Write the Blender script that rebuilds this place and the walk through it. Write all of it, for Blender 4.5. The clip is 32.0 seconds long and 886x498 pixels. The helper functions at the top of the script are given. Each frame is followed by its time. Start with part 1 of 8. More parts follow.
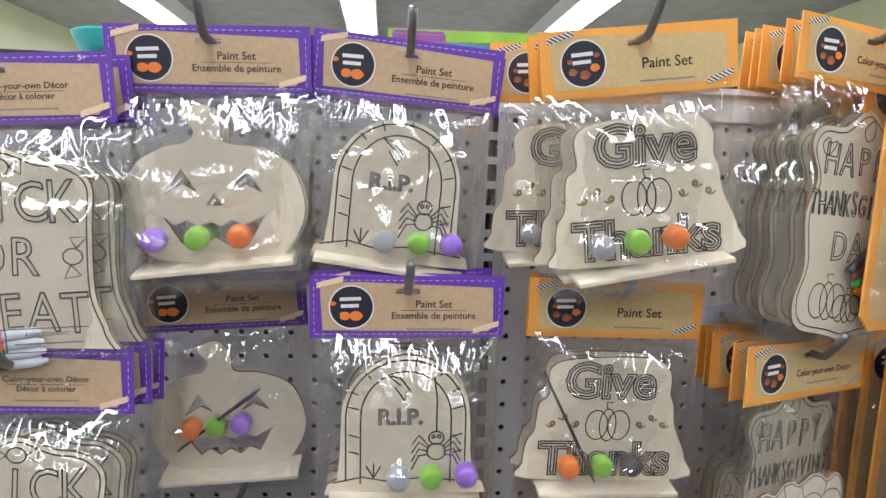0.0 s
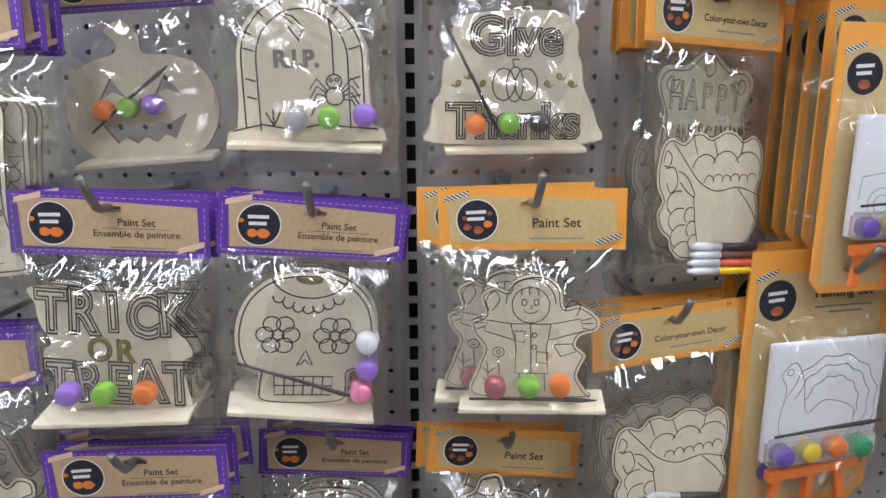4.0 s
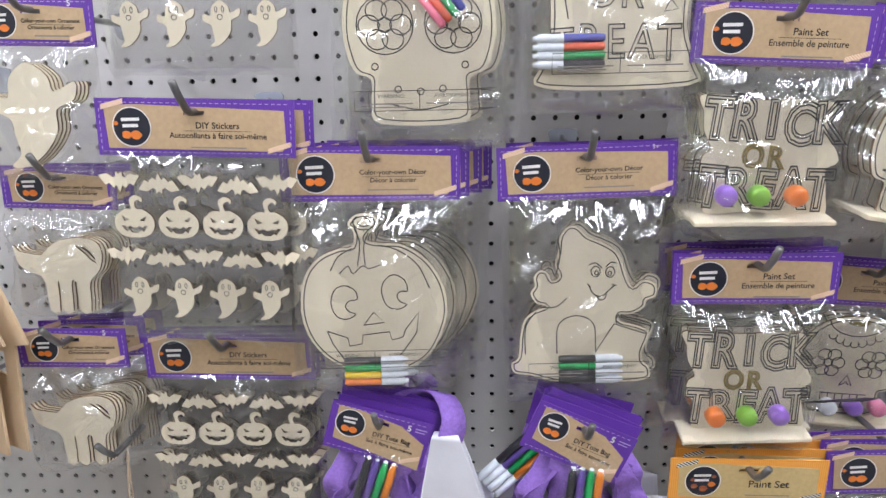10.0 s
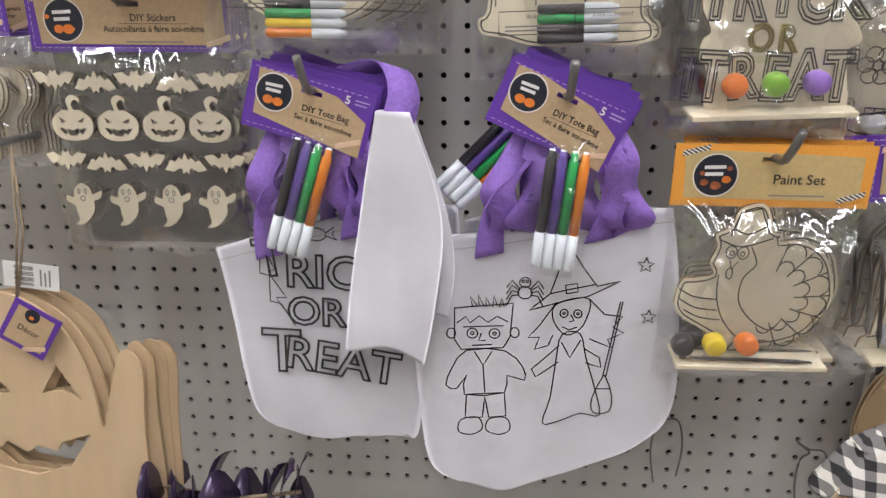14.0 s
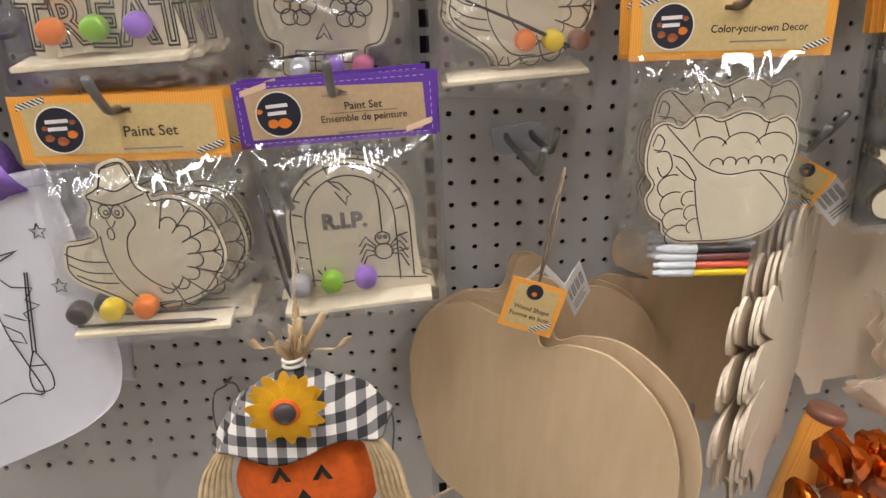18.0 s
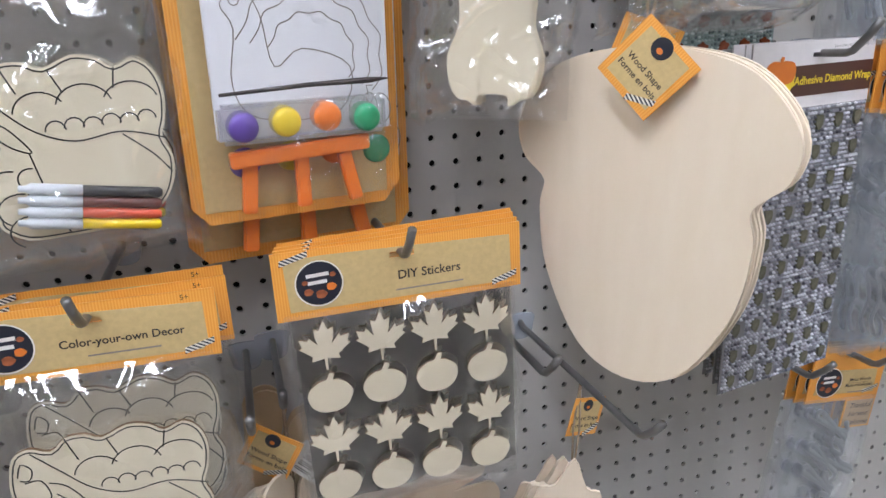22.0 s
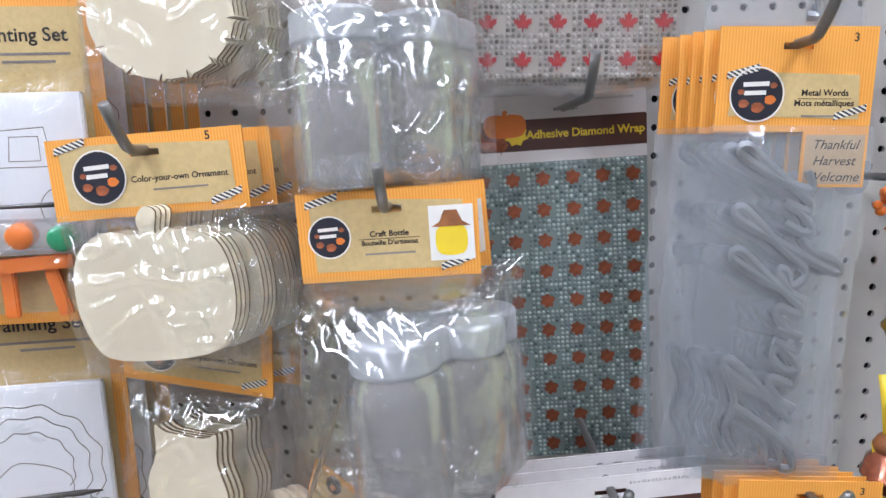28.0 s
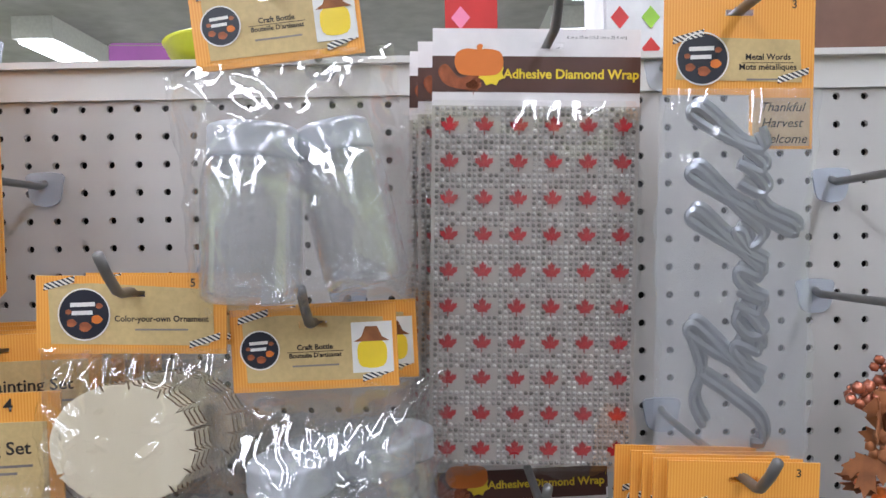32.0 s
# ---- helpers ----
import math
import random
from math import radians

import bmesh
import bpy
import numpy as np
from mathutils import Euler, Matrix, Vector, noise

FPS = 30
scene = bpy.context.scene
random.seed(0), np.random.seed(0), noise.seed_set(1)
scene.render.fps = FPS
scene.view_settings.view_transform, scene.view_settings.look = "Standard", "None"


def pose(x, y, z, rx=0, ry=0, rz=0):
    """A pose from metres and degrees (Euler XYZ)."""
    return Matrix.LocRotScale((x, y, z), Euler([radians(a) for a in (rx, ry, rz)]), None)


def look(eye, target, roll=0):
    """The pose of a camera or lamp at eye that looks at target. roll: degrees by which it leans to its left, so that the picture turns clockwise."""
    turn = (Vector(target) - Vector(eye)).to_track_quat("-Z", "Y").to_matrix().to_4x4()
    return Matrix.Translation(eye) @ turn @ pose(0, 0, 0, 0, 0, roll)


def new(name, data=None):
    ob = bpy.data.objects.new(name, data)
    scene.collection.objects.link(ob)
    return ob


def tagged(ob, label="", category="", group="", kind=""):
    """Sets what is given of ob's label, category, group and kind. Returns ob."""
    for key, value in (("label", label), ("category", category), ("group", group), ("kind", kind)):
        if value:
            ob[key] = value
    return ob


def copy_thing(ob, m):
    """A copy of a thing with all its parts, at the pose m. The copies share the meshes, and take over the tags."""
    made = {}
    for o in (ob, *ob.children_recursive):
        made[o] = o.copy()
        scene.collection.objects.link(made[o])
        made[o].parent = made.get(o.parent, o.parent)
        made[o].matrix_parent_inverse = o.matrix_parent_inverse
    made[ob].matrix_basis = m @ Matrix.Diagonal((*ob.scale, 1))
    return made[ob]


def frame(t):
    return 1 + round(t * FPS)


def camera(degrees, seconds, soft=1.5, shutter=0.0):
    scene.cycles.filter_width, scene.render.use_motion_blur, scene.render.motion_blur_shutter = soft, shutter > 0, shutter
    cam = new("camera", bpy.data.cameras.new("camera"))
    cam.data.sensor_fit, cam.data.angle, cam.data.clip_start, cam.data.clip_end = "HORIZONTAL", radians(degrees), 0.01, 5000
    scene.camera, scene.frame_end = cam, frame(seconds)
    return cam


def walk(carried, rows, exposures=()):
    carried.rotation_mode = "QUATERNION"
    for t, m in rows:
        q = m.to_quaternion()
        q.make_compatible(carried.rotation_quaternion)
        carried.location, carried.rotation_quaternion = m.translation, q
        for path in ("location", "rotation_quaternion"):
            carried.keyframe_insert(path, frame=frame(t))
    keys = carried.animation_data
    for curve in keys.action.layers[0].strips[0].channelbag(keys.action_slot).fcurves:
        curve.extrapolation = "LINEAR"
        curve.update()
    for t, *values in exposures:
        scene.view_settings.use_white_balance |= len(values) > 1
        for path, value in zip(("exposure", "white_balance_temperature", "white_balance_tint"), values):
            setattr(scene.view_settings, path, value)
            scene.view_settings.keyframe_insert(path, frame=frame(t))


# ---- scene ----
cam = camera(66.0, 32.0)
PATH = [
    (0, (-0.055, -0.709, 1.7223), (0.123, 1.271, 1.4983), 2.1),
    (0.5, (-0.011, -0.719, 1.7053), (0.124, 1.268, 1.5213), 1.5),
    (1, (0.018, -0.72, 1.6953), (0.136, 1.263, 1.4633), 1),
    (1.5, (0.034, -0.72, 1.6823), (0.151, 1.253, 1.3783), 0.7),
    (2, (0.038, -0.735, 1.6583), (0.198, 1.227, 1.3053), 0.4),
    (2.5, (0.037, -0.738, 1.6313), (0.21, 1.221, 1.2663), 0.2),
    (3, (0.043, -0.74, 1.579), (0.189, 1.222, 1.218), -0.9),
    (3.5, (0.045, -0.753, 1.524), (0.169, 1.212, 1.173), -0.1),
    (5.5, (0.007, -0.74, 1.3826), (0.108, 1.203, 0.9186), -1.8),
    (6, (-0.035, -0.747, 1.3676), (0.052, 1.195, 0.8986), -1.8),
    (6.5, (-0.079, -0.758, 1.3656), (-0.021, 1.181, 0.8816), -1.7),
    (7, (-0.139, -0.778, 1.3656), (-0.106, 1.162, 0.8836), -1.7),
    (7.5, (-0.192, -0.794, 1.3656), (-0.168, 1.149, 0.8906), -1),
    (8, (-0.243, -0.796, 1.3646), (-0.22, 1.147, 0.8926), -1.1),
    (8.5, (-0.293, -0.807, 1.3716), (-0.298, 1.136, 0.8996), -1),
    (9, (-0.346, -0.819, 1.3776), (-0.386, 1.123, 0.8996), -0.9),
    (9.5, (-0.3931, -0.8208, 1.3753), (-0.465, 1.1198, 0.8969), -1.16),
    (10, (-0.4391, -0.8226, 1.3721), (-0.5518, 1.1125, 0.8794), -1.31),
    (10.5, (-0.4794, -0.8177, 1.3424), (-0.6635, 1.1121, 0.8505), -1.62),
    (11, (-0.5197, -0.8158, 1.3066), (-0.7262, 1.1148, 0.8267), -1.95),
    (11.5, (-0.5559, -0.8012, 1.2688), (-0.6963, 1.1429, 0.8206), -1.62),
    (12, (-0.5345, -0.7535, 1.2327), (-0.6512, 1.1725, 0.7066), -0.84),
    (12.5, (-0.478, -0.7463, 1.1787), (-0.6412, 1.1727, 0.6397), -1.45),
    (13, (-0.4671, -0.7415, 1.1414), (-0.6045, 1.1625, 0.5447), -0.39),
    (13.5, (-0.4347, -0.763, 1.0985), (-0.5709, 1.1446, 0.5132), -1.08),
    (14, (-0.3943, -0.7562, 1.0835), (-0.5451, 1.1459, 0.4839), -0.34),
    (14.5, (-0.342, -0.753, 1.0746), (-0.479, 1.151, 0.4786), -0.6),
    (15, (-0.275, -0.753, 1.0766), (-0.366, 1.1492, 0.4655), -0.7),
    (15.5, (-0.207, -0.748, 1.0716), (-0.272, 1.153, 0.4536), -0.9),
    (17.5, (-0.0203, -0.722, 1.0586), (0.0291, 1.1638, 0.3944), -1.59),
    (18, (0.0234, -0.7275, 1.0617), (0.139, 1.1407, 0.3571), -2.05),
    (18.5, (0.0893, -0.7312, 1.0413), (0.2343, 1.1411, 0.3532), -2.46),
    (19, (0.1743, -0.7304, 1.043), (0.346, 1.131, 0.332), -1.95),
    (19.5, (0.221, -0.733, 1.0444), (0.4249, 1.1276, 0.3397), -1.89),
    (20, (0.282, -0.7282, 1.0408), (0.476, 1.136, 0.343), -2.89),
    (20.5, (0.33, -0.7109, 1.0415), (0.5627, 1.1447, 0.3325), -3.47),
    (21, (0.3889, -0.7086, 1.0637), (0.661, 1.171, 0.436), -3.91),
    (21.5, (0.4081, -0.6852, 1.1507), (0.7541, 1.1771, 0.5087), -3.09),
    (22, (0.3997, -0.6579, 1.2142), (0.9448, 1.1724, 0.6203), -2.14),
    (22.5, (0.4328, -0.6226, 1.2239), (1.0863, 1.1721, 0.6304), -2.7),
    (23, (0.505, -0.6232, 1.2097), (1.1457, 1.1922, 0.6677), -2.36),
    (23.5, (0.6047, -0.625, 1.2037), (0.9802, 1.2573, 0.6419), -3.07),
    (24, (0.7113, -0.6239, 1.1968), (0.899, 1.2913, 0.652), -3.57),
    (24.5, (0.7797, -0.6285, 1.1994), (0.8967, 1.2982, 0.6757), -3.84),
    (25, (0.809, -0.626, 1.214), (0.902, 1.305, 0.701), -4.6),
    (25.5, (0.819, -0.631, 1.255), (0.838, 1.315, 0.794), -4.3),
    (26, (0.815, -0.633, 1.3), (0.753, 1.3288, 0.916), -3.4),
    (26.5, (0.807, -0.628, 1.341), (0.704, 1.3402, 1.001), -3),
    (28.5, (0.791, -0.631, 1.468), (0.743, 1.3462, 1.171), -1.6),
    (29, (0.8, -0.622, 1.5), (0.718, 1.357, 1.223), -2.03),
    (29.5, (0.7959, -0.6194, 1.5415), (0.7485, 1.3667, 1.3105), -1.67),
    (30, (0.8069, -0.6158, 1.5789), (0.78, 1.3738, 1.377), -1.85),
    (30.5, (0.8126, -0.6154, 1.6044), (0.7852, 1.3777, 1.4411), -1.63),
    (31, (0.8165, -0.6177, 1.6251), (0.7876, 1.3785, 1.5058), -1.89),
    (31.5, (0.8127, -0.6171, 1.6561), (0.8174, 1.3786, 1.5257), -1.43),
    (32, (0.8173, -0.6232, 1.6593), (0.8042, 1.3763, 1.6154), -0.96),
]
EXPOSURE = [(0.0, -0.42, 6500, 10), (3.0, -0.47, 6400, 10), (5.5, -0.05, 6500, 10), (10.0, 0.0, 6500, 10), (12.0, 0.0, 6800, 10), (14.0, -0.05, 7100, 10), (15.0, -0.1, 7100, 10), (17.5, 0.02, 7500, 12), (20.0, 0.02, 7200, 12),
            (21.0, 0.05, 6500, 10), (24.0, 0.0, 6300, 10), (25.0, 0.15, 6300, 10), (26.0, 0.15, 6200, 10), (29.0, 0.0, 6300, 10), (30.0, -0.1, 6400, 10), (32.0, -0.5, 6400, 10)]
walk(cam, [(t, look(eye, target, roll)) for t, eye, target, roll in PATH], EXPOSURE)

LAMP = 27


def light_strip(x, y0, y1):
    root = tagged(new("ceiling_light"), "long white fluorescent strip light hung from the store ceiling", "ceiling light", "ceiling strip lights")
    root.location = (x, (y0 + y1) / 2, 3.3)
    part("housing", box_mesh("light_housing", 0.34, y1 - y0 + 0.06, 0.185), M["white_metal"], root, loc=(0, 0, 0.108))
    part("diffuser", box_mesh("light_diffuser", 0.26, y1 - y0, 0.03), M["lamp"], root, "glowing white diffuser", loc=(0, 0, 0.0))
    return root


# ---- world and exposure ----
world = bpy.data.worlds.new("store")
scene.world = world
world.use_nodes = True
world.node_tree.nodes["Background"].inputs[0].default_value = (0.9, 0.95, 1.0, 1)
world.node_tree.nodes["Background"].inputs[1].default_value = 0.35

# ---- materials ----
M = {}


def nodes_of(name):
    m = bpy.data.materials.new(name)
    m.use_nodes = True
    M[name] = m
    t = m.node_tree
    return m, t.nodes, t.links, t.nodes["Principled BSDF"]


def noise_mix(n, l, base, dark, scale, detail=4.0, stretch=(1, 1, 1), obj=True, contrast=(0.3, 0.7)):
    """A colour that wanders between base and dark, in object space."""
    tc = n.new("ShaderNodeTexCoord")
    mp = n.new("ShaderNodeMapping")
    mp.inputs["Scale"].default_value = stretch
    tx = n.new("ShaderNodeTexNoise")
    tx.inputs["Scale"].default_value, tx.inputs["Detail"].default_value = scale, detail
    rp = n.new("ShaderNodeValToRGB")
    rp.color_ramp.elements[0].position, rp.color_ramp.elements[1].position = contrast
    rp.color_ramp.elements[0].color, rp.color_ramp.elements[1].color = (*dark, 1), (*base, 1)
    l.new(tc.outputs["Object" if obj else "Generated"], mp.inputs[0])
    l.new(mp.outputs[0], tx.inputs["Vector"])
    l.new(tx.outputs[0], rp.inputs[0])
    return rp.outputs[0], tx.outputs[0], mp.outputs[0]


def plain(name, base, rough=0.6, metal=0.0, var=0.12, scale=40.0, bump=0.0, stretch=(1, 1, 1), coat=0.0, spec=0.5):
    m, n, l, b = nodes_of(name)
    dark = tuple(c * (1 - var) for c in base)
    col, fac, _ = noise_mix(n, l, base, dark, scale, stretch=stretch)
    l.new(col, b.inputs["Base Color"])
    b.inputs["Roughness"].default_value, b.inputs["Metallic"].default_value = rough, metal
    b.inputs["Coat Weight"].default_value = coat
    b.inputs["Coat Roughness"].default_value = 0.12
    b.inputs["Specular IOR Level"].default_value = spec
    if bump:
        bp = n.new("ShaderNodeBump")
        bp.inputs["Strength"].default_value, bp.inputs["Distance"].default_value = 0.5, bump
        l.new(fac, bp.inputs["Height"])
        l.new(bp.outputs[0], b.inputs["Normal"])
    return m


def wooden(name, base, dark, long=(1, 1, 0.12)):
    """Pale basswood or plywood: long soft grain, small flecks, a tint of its own for each sheet."""
    m, n, l, b = nodes_of(name)
    col, fac, vec = noise_mix(n, l, base, dark, 55.0, 6.0, long, contrast=(0.25, 0.75))
    oi = n.new("ShaderNodeObjectInfo")
    hs = n.new("ShaderNodeHueSaturation")
    mr = n.new("ShaderNodeMapRange")
    mr.inputs["To Min"].default_value, mr.inputs["To Max"].default_value = 0.9, 1.06
    l.new(oi.outputs["Random"], mr.inputs[0])
    l.new(mr.outputs[0], hs.inputs["Value"])
    l.new(col, hs.inputs["Color"])
    fl = n.new("ShaderNodeTexNoise")
    fl.inputs["Scale"].default_value, fl.inputs["Detail"].default_value = 420.0, 2.0
    l.new(vec, fl.inputs["Vector"])
    bp = n.new("ShaderNodeBump")
    bp.inputs["Strength"].default_value, bp.inputs["Distance"].default_value = 0.25, 0.0006
    l.new(fl.outputs[0], bp.inputs["Height"])
    l.new(hs.outputs[0], b.inputs["Base Color"])
    l.new(bp.outputs[0], b.inputs["Normal"])
    b.inputs["Roughness"].default_value = 0.62
    b.inputs["Specular IOR Level"].default_value = 0.3
    return m


def striped(name, a, c, scale, direction="X", rough=0.5, rot=0.0, sharp=0.08, mid=0.5):
    """Printed or ribbed stripes across a card."""
    m, n, l, b = nodes_of(name)
    tc = n.new("ShaderNodeTexCoord")
    mp = n.new("ShaderNodeMapping")
    mp.inputs["Rotation"].default_value = (0, rot, 0)
    wv = n.new("ShaderNodeTexWave")
    wv.bands_direction = direction
    wv.inputs["Scale"].default_value = scale
    rp = n.new("ShaderNodeValToRGB")
    rp.color_ramp.elements[0].position, rp.color_ramp.elements[1].position = mid - sharp, mid + sharp
    rp.color_ramp.elements[0].color, rp.color_ramp.elements[1].color = (*a, 1), (*c, 1)
    l.new(tc.outputs["Object"], mp.inputs[0])
    l.new(mp.outputs[0], wv.inputs["Vector"])
    l.new(wv.outputs[0], rp.inputs[0])
    l.new(rp.outputs[0], b.inputs["Base Color"])
    b.inputs["Roughness"].default_value = rough
    b.inputs["Coat Weight"].default_value = 0.35
    b.inputs["Coat Roughness"].default_value = 0.2
    return m


def film(name, mirror, rough, scale, depth, tint=(0.97, 0.97, 0.97), haze=0.0):
    """Thin clear plastic: lets the view through and mirrors the lamps on its creases."""
    m, n, l, b = nodes_of(name)
    n.remove(b)
    out = n["Material Output"]
    tr, gl, mx = n.new("ShaderNodeBsdfTransparent"), n.new("ShaderNodeBsdfGlossy"), n.new("ShaderNodeMixShader")
    tr.inputs[0].default_value = (*tint, 1)
    gl.inputs["Color"].default_value = (1, 1, 1, 1)
    gl.inputs["Roughness"].default_value = rough
    mx.inputs[0].default_value = mirror
    tc, tx, bp = (n.new("ShaderNode" + s) for s in ("TexCoord", "TexNoise", "Bump"))
    tx.noise_type = "RIDGED_MULTIFRACTAL"
    tx.inputs["Scale"].default_value, tx.inputs["Detail"].default_value, tx.inputs["Distortion"].default_value = scale, 1.5, 0.6
    bp.inputs["Strength"].default_value, bp.inputs["Distance"].default_value = 1.0, depth
    l.new(tc.outputs["Object"], tx.inputs["Vector"])
    l.new(tx.outputs[0], bp.inputs["Height"])
    l.new(bp.outputs[0], gl.inputs["Normal"])
    l.new(tr.outputs[0], mx.inputs[1])
    l.new(gl.outputs[0], mx.inputs[2])
    last = mx
    if haze:
        df, m2 = n.new("ShaderNodeBsdfDiffuse"), n.new("ShaderNodeMixShader")
        df.inputs[0].default_value = (0.8, 0.84, 0.9, 1)
        m2.inputs[0].default_value = haze
        l.new(mx.outputs[0], m2.inputs[1])
        l.new(df.outputs[0], m2.inputs[2])
        last = m2
    l.new(last.outputs[0], out.inputs["Surface"])
    return m


def glowing(name, color, strength):
    m, n, l, b = nodes_of(name)
    b.inputs["Base Color"].default_value = (*color, 1)
    b.inputs["Emission Color"].default_value = (*color, 1)
    b.inputs["Emission Strength"].default_value = strength
    return m


glowing("lamp", (0.94, 0.98, 1.12), LAMP)
plain("board_paint", (0.50, 0.485, 0.465), 0.42, var=0.07, scale=9.0, spec=0.4)
plain("trim_paint", (0.62, 0.60, 0.57), 0.4, var=0.06, scale=7.0)
# near-black colour standing in for the shade behind holes and slots
plain("gap_shade", (0.03, 0.028, 0.026), 0.8)
plain("steel", (0.44, 0.43, 0.415), 0.4, 0.0, var=0.08, scale=12)
plain("hook_wire", (0.22, 0.215, 0.21), 0.38, 0.7, scale=80)
plain("zinc", (0.46, 0.48, 0.52), 0.28, 0.85, scale=60)
plain("white_metal", (0.7, 0.7, 0.68), 0.5)
plain("ceiling_tile", (0.42, 0.42, 0.42), 0.9, var=0.2, scale=6.0)
plain("floor_tile", (0.27, 0.25, 0.22), 0.3, var=0.15, scale=3.0)
plain("far_wall", (0.62, 0.64, 0.42), 0.8, var=0.08, scale=1.5)
plain("shelf_far", (0.36, 0.33, 0.31), 0.6, var=0.45, scale=5.0)
wooden("wood", (0.80, 0.72, 0.55), (0.72, 0.63, 0.46))
wooden("wood_tan", (0.64, 0.475, 0.30), (0.57, 0.41, 0.245), (1, 1, 0.2))
wooden("wood_pale", (0.77, 0.655, 0.515), (0.73, 0.61, 0.465), (1, 1, 0.2))
plain("scorched_edge", (0.26, 0.155, 0.075), 0.7, var=0.35, scale=150.0)
plain("ink", (0.02, 0.018, 0.016), 0.55, var=0.3)
plain("ink_grey", (0.25, 0.22, 0.2), 0.55)
plain("gold_glitter", (0.45, 0.33, 0.08), 0.35, 0.6, var=0.6, scale=900.0)
striped("purple_card", (0.135, 0.045, 0.36), (0.105, 0.03, 0.29), 190.0, "X", 0.42)
striped("orange_card", (0.86, 0.40, 0.075), (0.79, 0.32, 0.045), 160.0, "X", 0.42)
plain("kraft", (0.52, 0.365, 0.21), 0.6, var=0.12, scale=260.0, coat=0.15)
plain("kraft_yellow", (0.60, 0.44, 0.20), 0.6, var=0.12, scale=260.0, coat=0.15)
plain("navy", (0.014, 0.016, 0.028), 0.4, coat=0.3)
plain("print_orange", (0.75, 0.2, 0.03), 0.5)
plain("print_leaf", (0.5, 0.14, 0.05), 0.5, var=0.7, scale=120)
plain("print_white", (0.8, 0.78, 0.74), 0.5)
plain("print_black", (0.03, 0.024, 0.02), 0.5)
plain("print_lilac", (0.50, 0.40, 0.70), 0.5)
striped("tape_tan", (0.80, 0.62, 0.45), (0.66, 0.42, 0.26), 170.0, "X", 0.5, 0.7)
striped("tape_black", (0.75, 0.72, 0.64), (0.04, 0.04, 0.05), 130.0, "X", 0.5, 0.9, 0.05)
plain("canvas_white", (0.80, 0.80, 0.83), 0.75, var=0.06, scale=400.0, bump=0.0004)
plain("cotton", (0.68, 0.67, 0.71), 0.9, var=0.10, scale=18.0, bump=0.003)
plain("strap", (0.33, 0.18, 0.62), 0.85, var=0.25, scale=300.0, bump=0.0008)
for nm, c in (("pot_purple", (0.36, 0.18, 0.68)), ("pot_green", (0.25, 0.55, 0.06)), ("pot_orange", (0.88, 0.22, 0.04)), ("pot_grey", (0.42, 0.42, 0.45)),
              ("pot_white", (0.85, 0.86, 0.9)), ("pot_pink", (0.85, 0.26, 0.42)), ("pot_brown", (0.28, 0.12, 0.08)), ("pot_yellow", (0.85, 0.62, 0.04)),
              ("pot_darkred", (0.40, 0.10, 0.12)), ("pot_dark", (0.07, 0.06, 0.06)), ("pot_teal", (0.03, 0.36, 0.16)),
              ("pen_black", (0.03, 0.03, 0.035)), ("pen_green", (0.01, 0.40, 0.10)), ("pen_red", (0.75, 0.12, 0.06)), ("pen_orange", (0.85, 0.25, 0.03)),
              ("pen_yellow", (0.85, 0.6, 0.02)), ("pen_purple", (0.14, 0.08, 0.36)), ("pen_pink", (0.85, 0.2, 0.3)), ("pen_blue", (0.07, 0.08, 0.38)),
              ("pen_brown", (0.16, 0.05, 0.04)), ("cap_white", (0.74, 0.78, 0.82)), ("bristle", (0.04, 0.03, 0.03))):
    plain(nm, c, 0.32, var=0.08, scale=60.0, coat=0.2)
film("bag_film", 0.14, 0.09, 15.0, 0.009)
film("flat_film", 0.05, 0.10, 22.0, 0.005)
film("word_film", 0.09, 0.14, 14.0, 0.006, (0.95, 0.96, 0.97), 0.08)
film("jar_plastic", 0.36, 0.10, 14.0, 0.002, (0.97, 0.975, 0.985), 0.09)
film("lid_plastic", 0.24, 0.14, 9.0, 0.0006, (0.86, 0.87, 0.89), 0.36)
film("hook_plate", 0.08, 0.2, 9.0, 0.001, (0.85, 0.88, 0.94), 0.3)
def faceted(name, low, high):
    """Tiny cut stones: random tone for each stone, the sparkle put into its base colour."""
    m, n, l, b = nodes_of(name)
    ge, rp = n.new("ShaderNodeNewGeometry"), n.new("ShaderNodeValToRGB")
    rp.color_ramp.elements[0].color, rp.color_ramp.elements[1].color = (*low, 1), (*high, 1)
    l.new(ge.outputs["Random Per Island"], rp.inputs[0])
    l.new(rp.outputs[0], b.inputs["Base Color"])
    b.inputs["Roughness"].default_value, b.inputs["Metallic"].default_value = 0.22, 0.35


# dull and bright ends of the sparkle painted stone by stone
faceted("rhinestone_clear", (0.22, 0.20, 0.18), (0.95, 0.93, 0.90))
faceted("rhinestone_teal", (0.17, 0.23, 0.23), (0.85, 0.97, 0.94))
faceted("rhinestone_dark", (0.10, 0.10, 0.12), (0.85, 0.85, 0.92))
plain("gem_red", (0.62, 0.04, 0.05), 0.14, 0.2, var=0.4, scale=200, coat=0.8)
plain("gem_copper", (0.55, 0.16, 0.08), 0.16, 0.5, var=0.4, scale=200, coat=0.6)
plain("gem_olive", (0.15, 0.145, 0.10), 0.2, 0.1, var=0.3, scale=200, coat=0.8)
plain("net_grey", (0.16, 0.155, 0.16), 0.55)
plain("net_cream", (0.48, 0.44, 0.40), 0.55)
plain("net_teal", (0.23, 0.30, 0.29), 0.5)
plain("wrap_brown", (0.085, 0.03, 0.022), 0.45, coat=0.3)
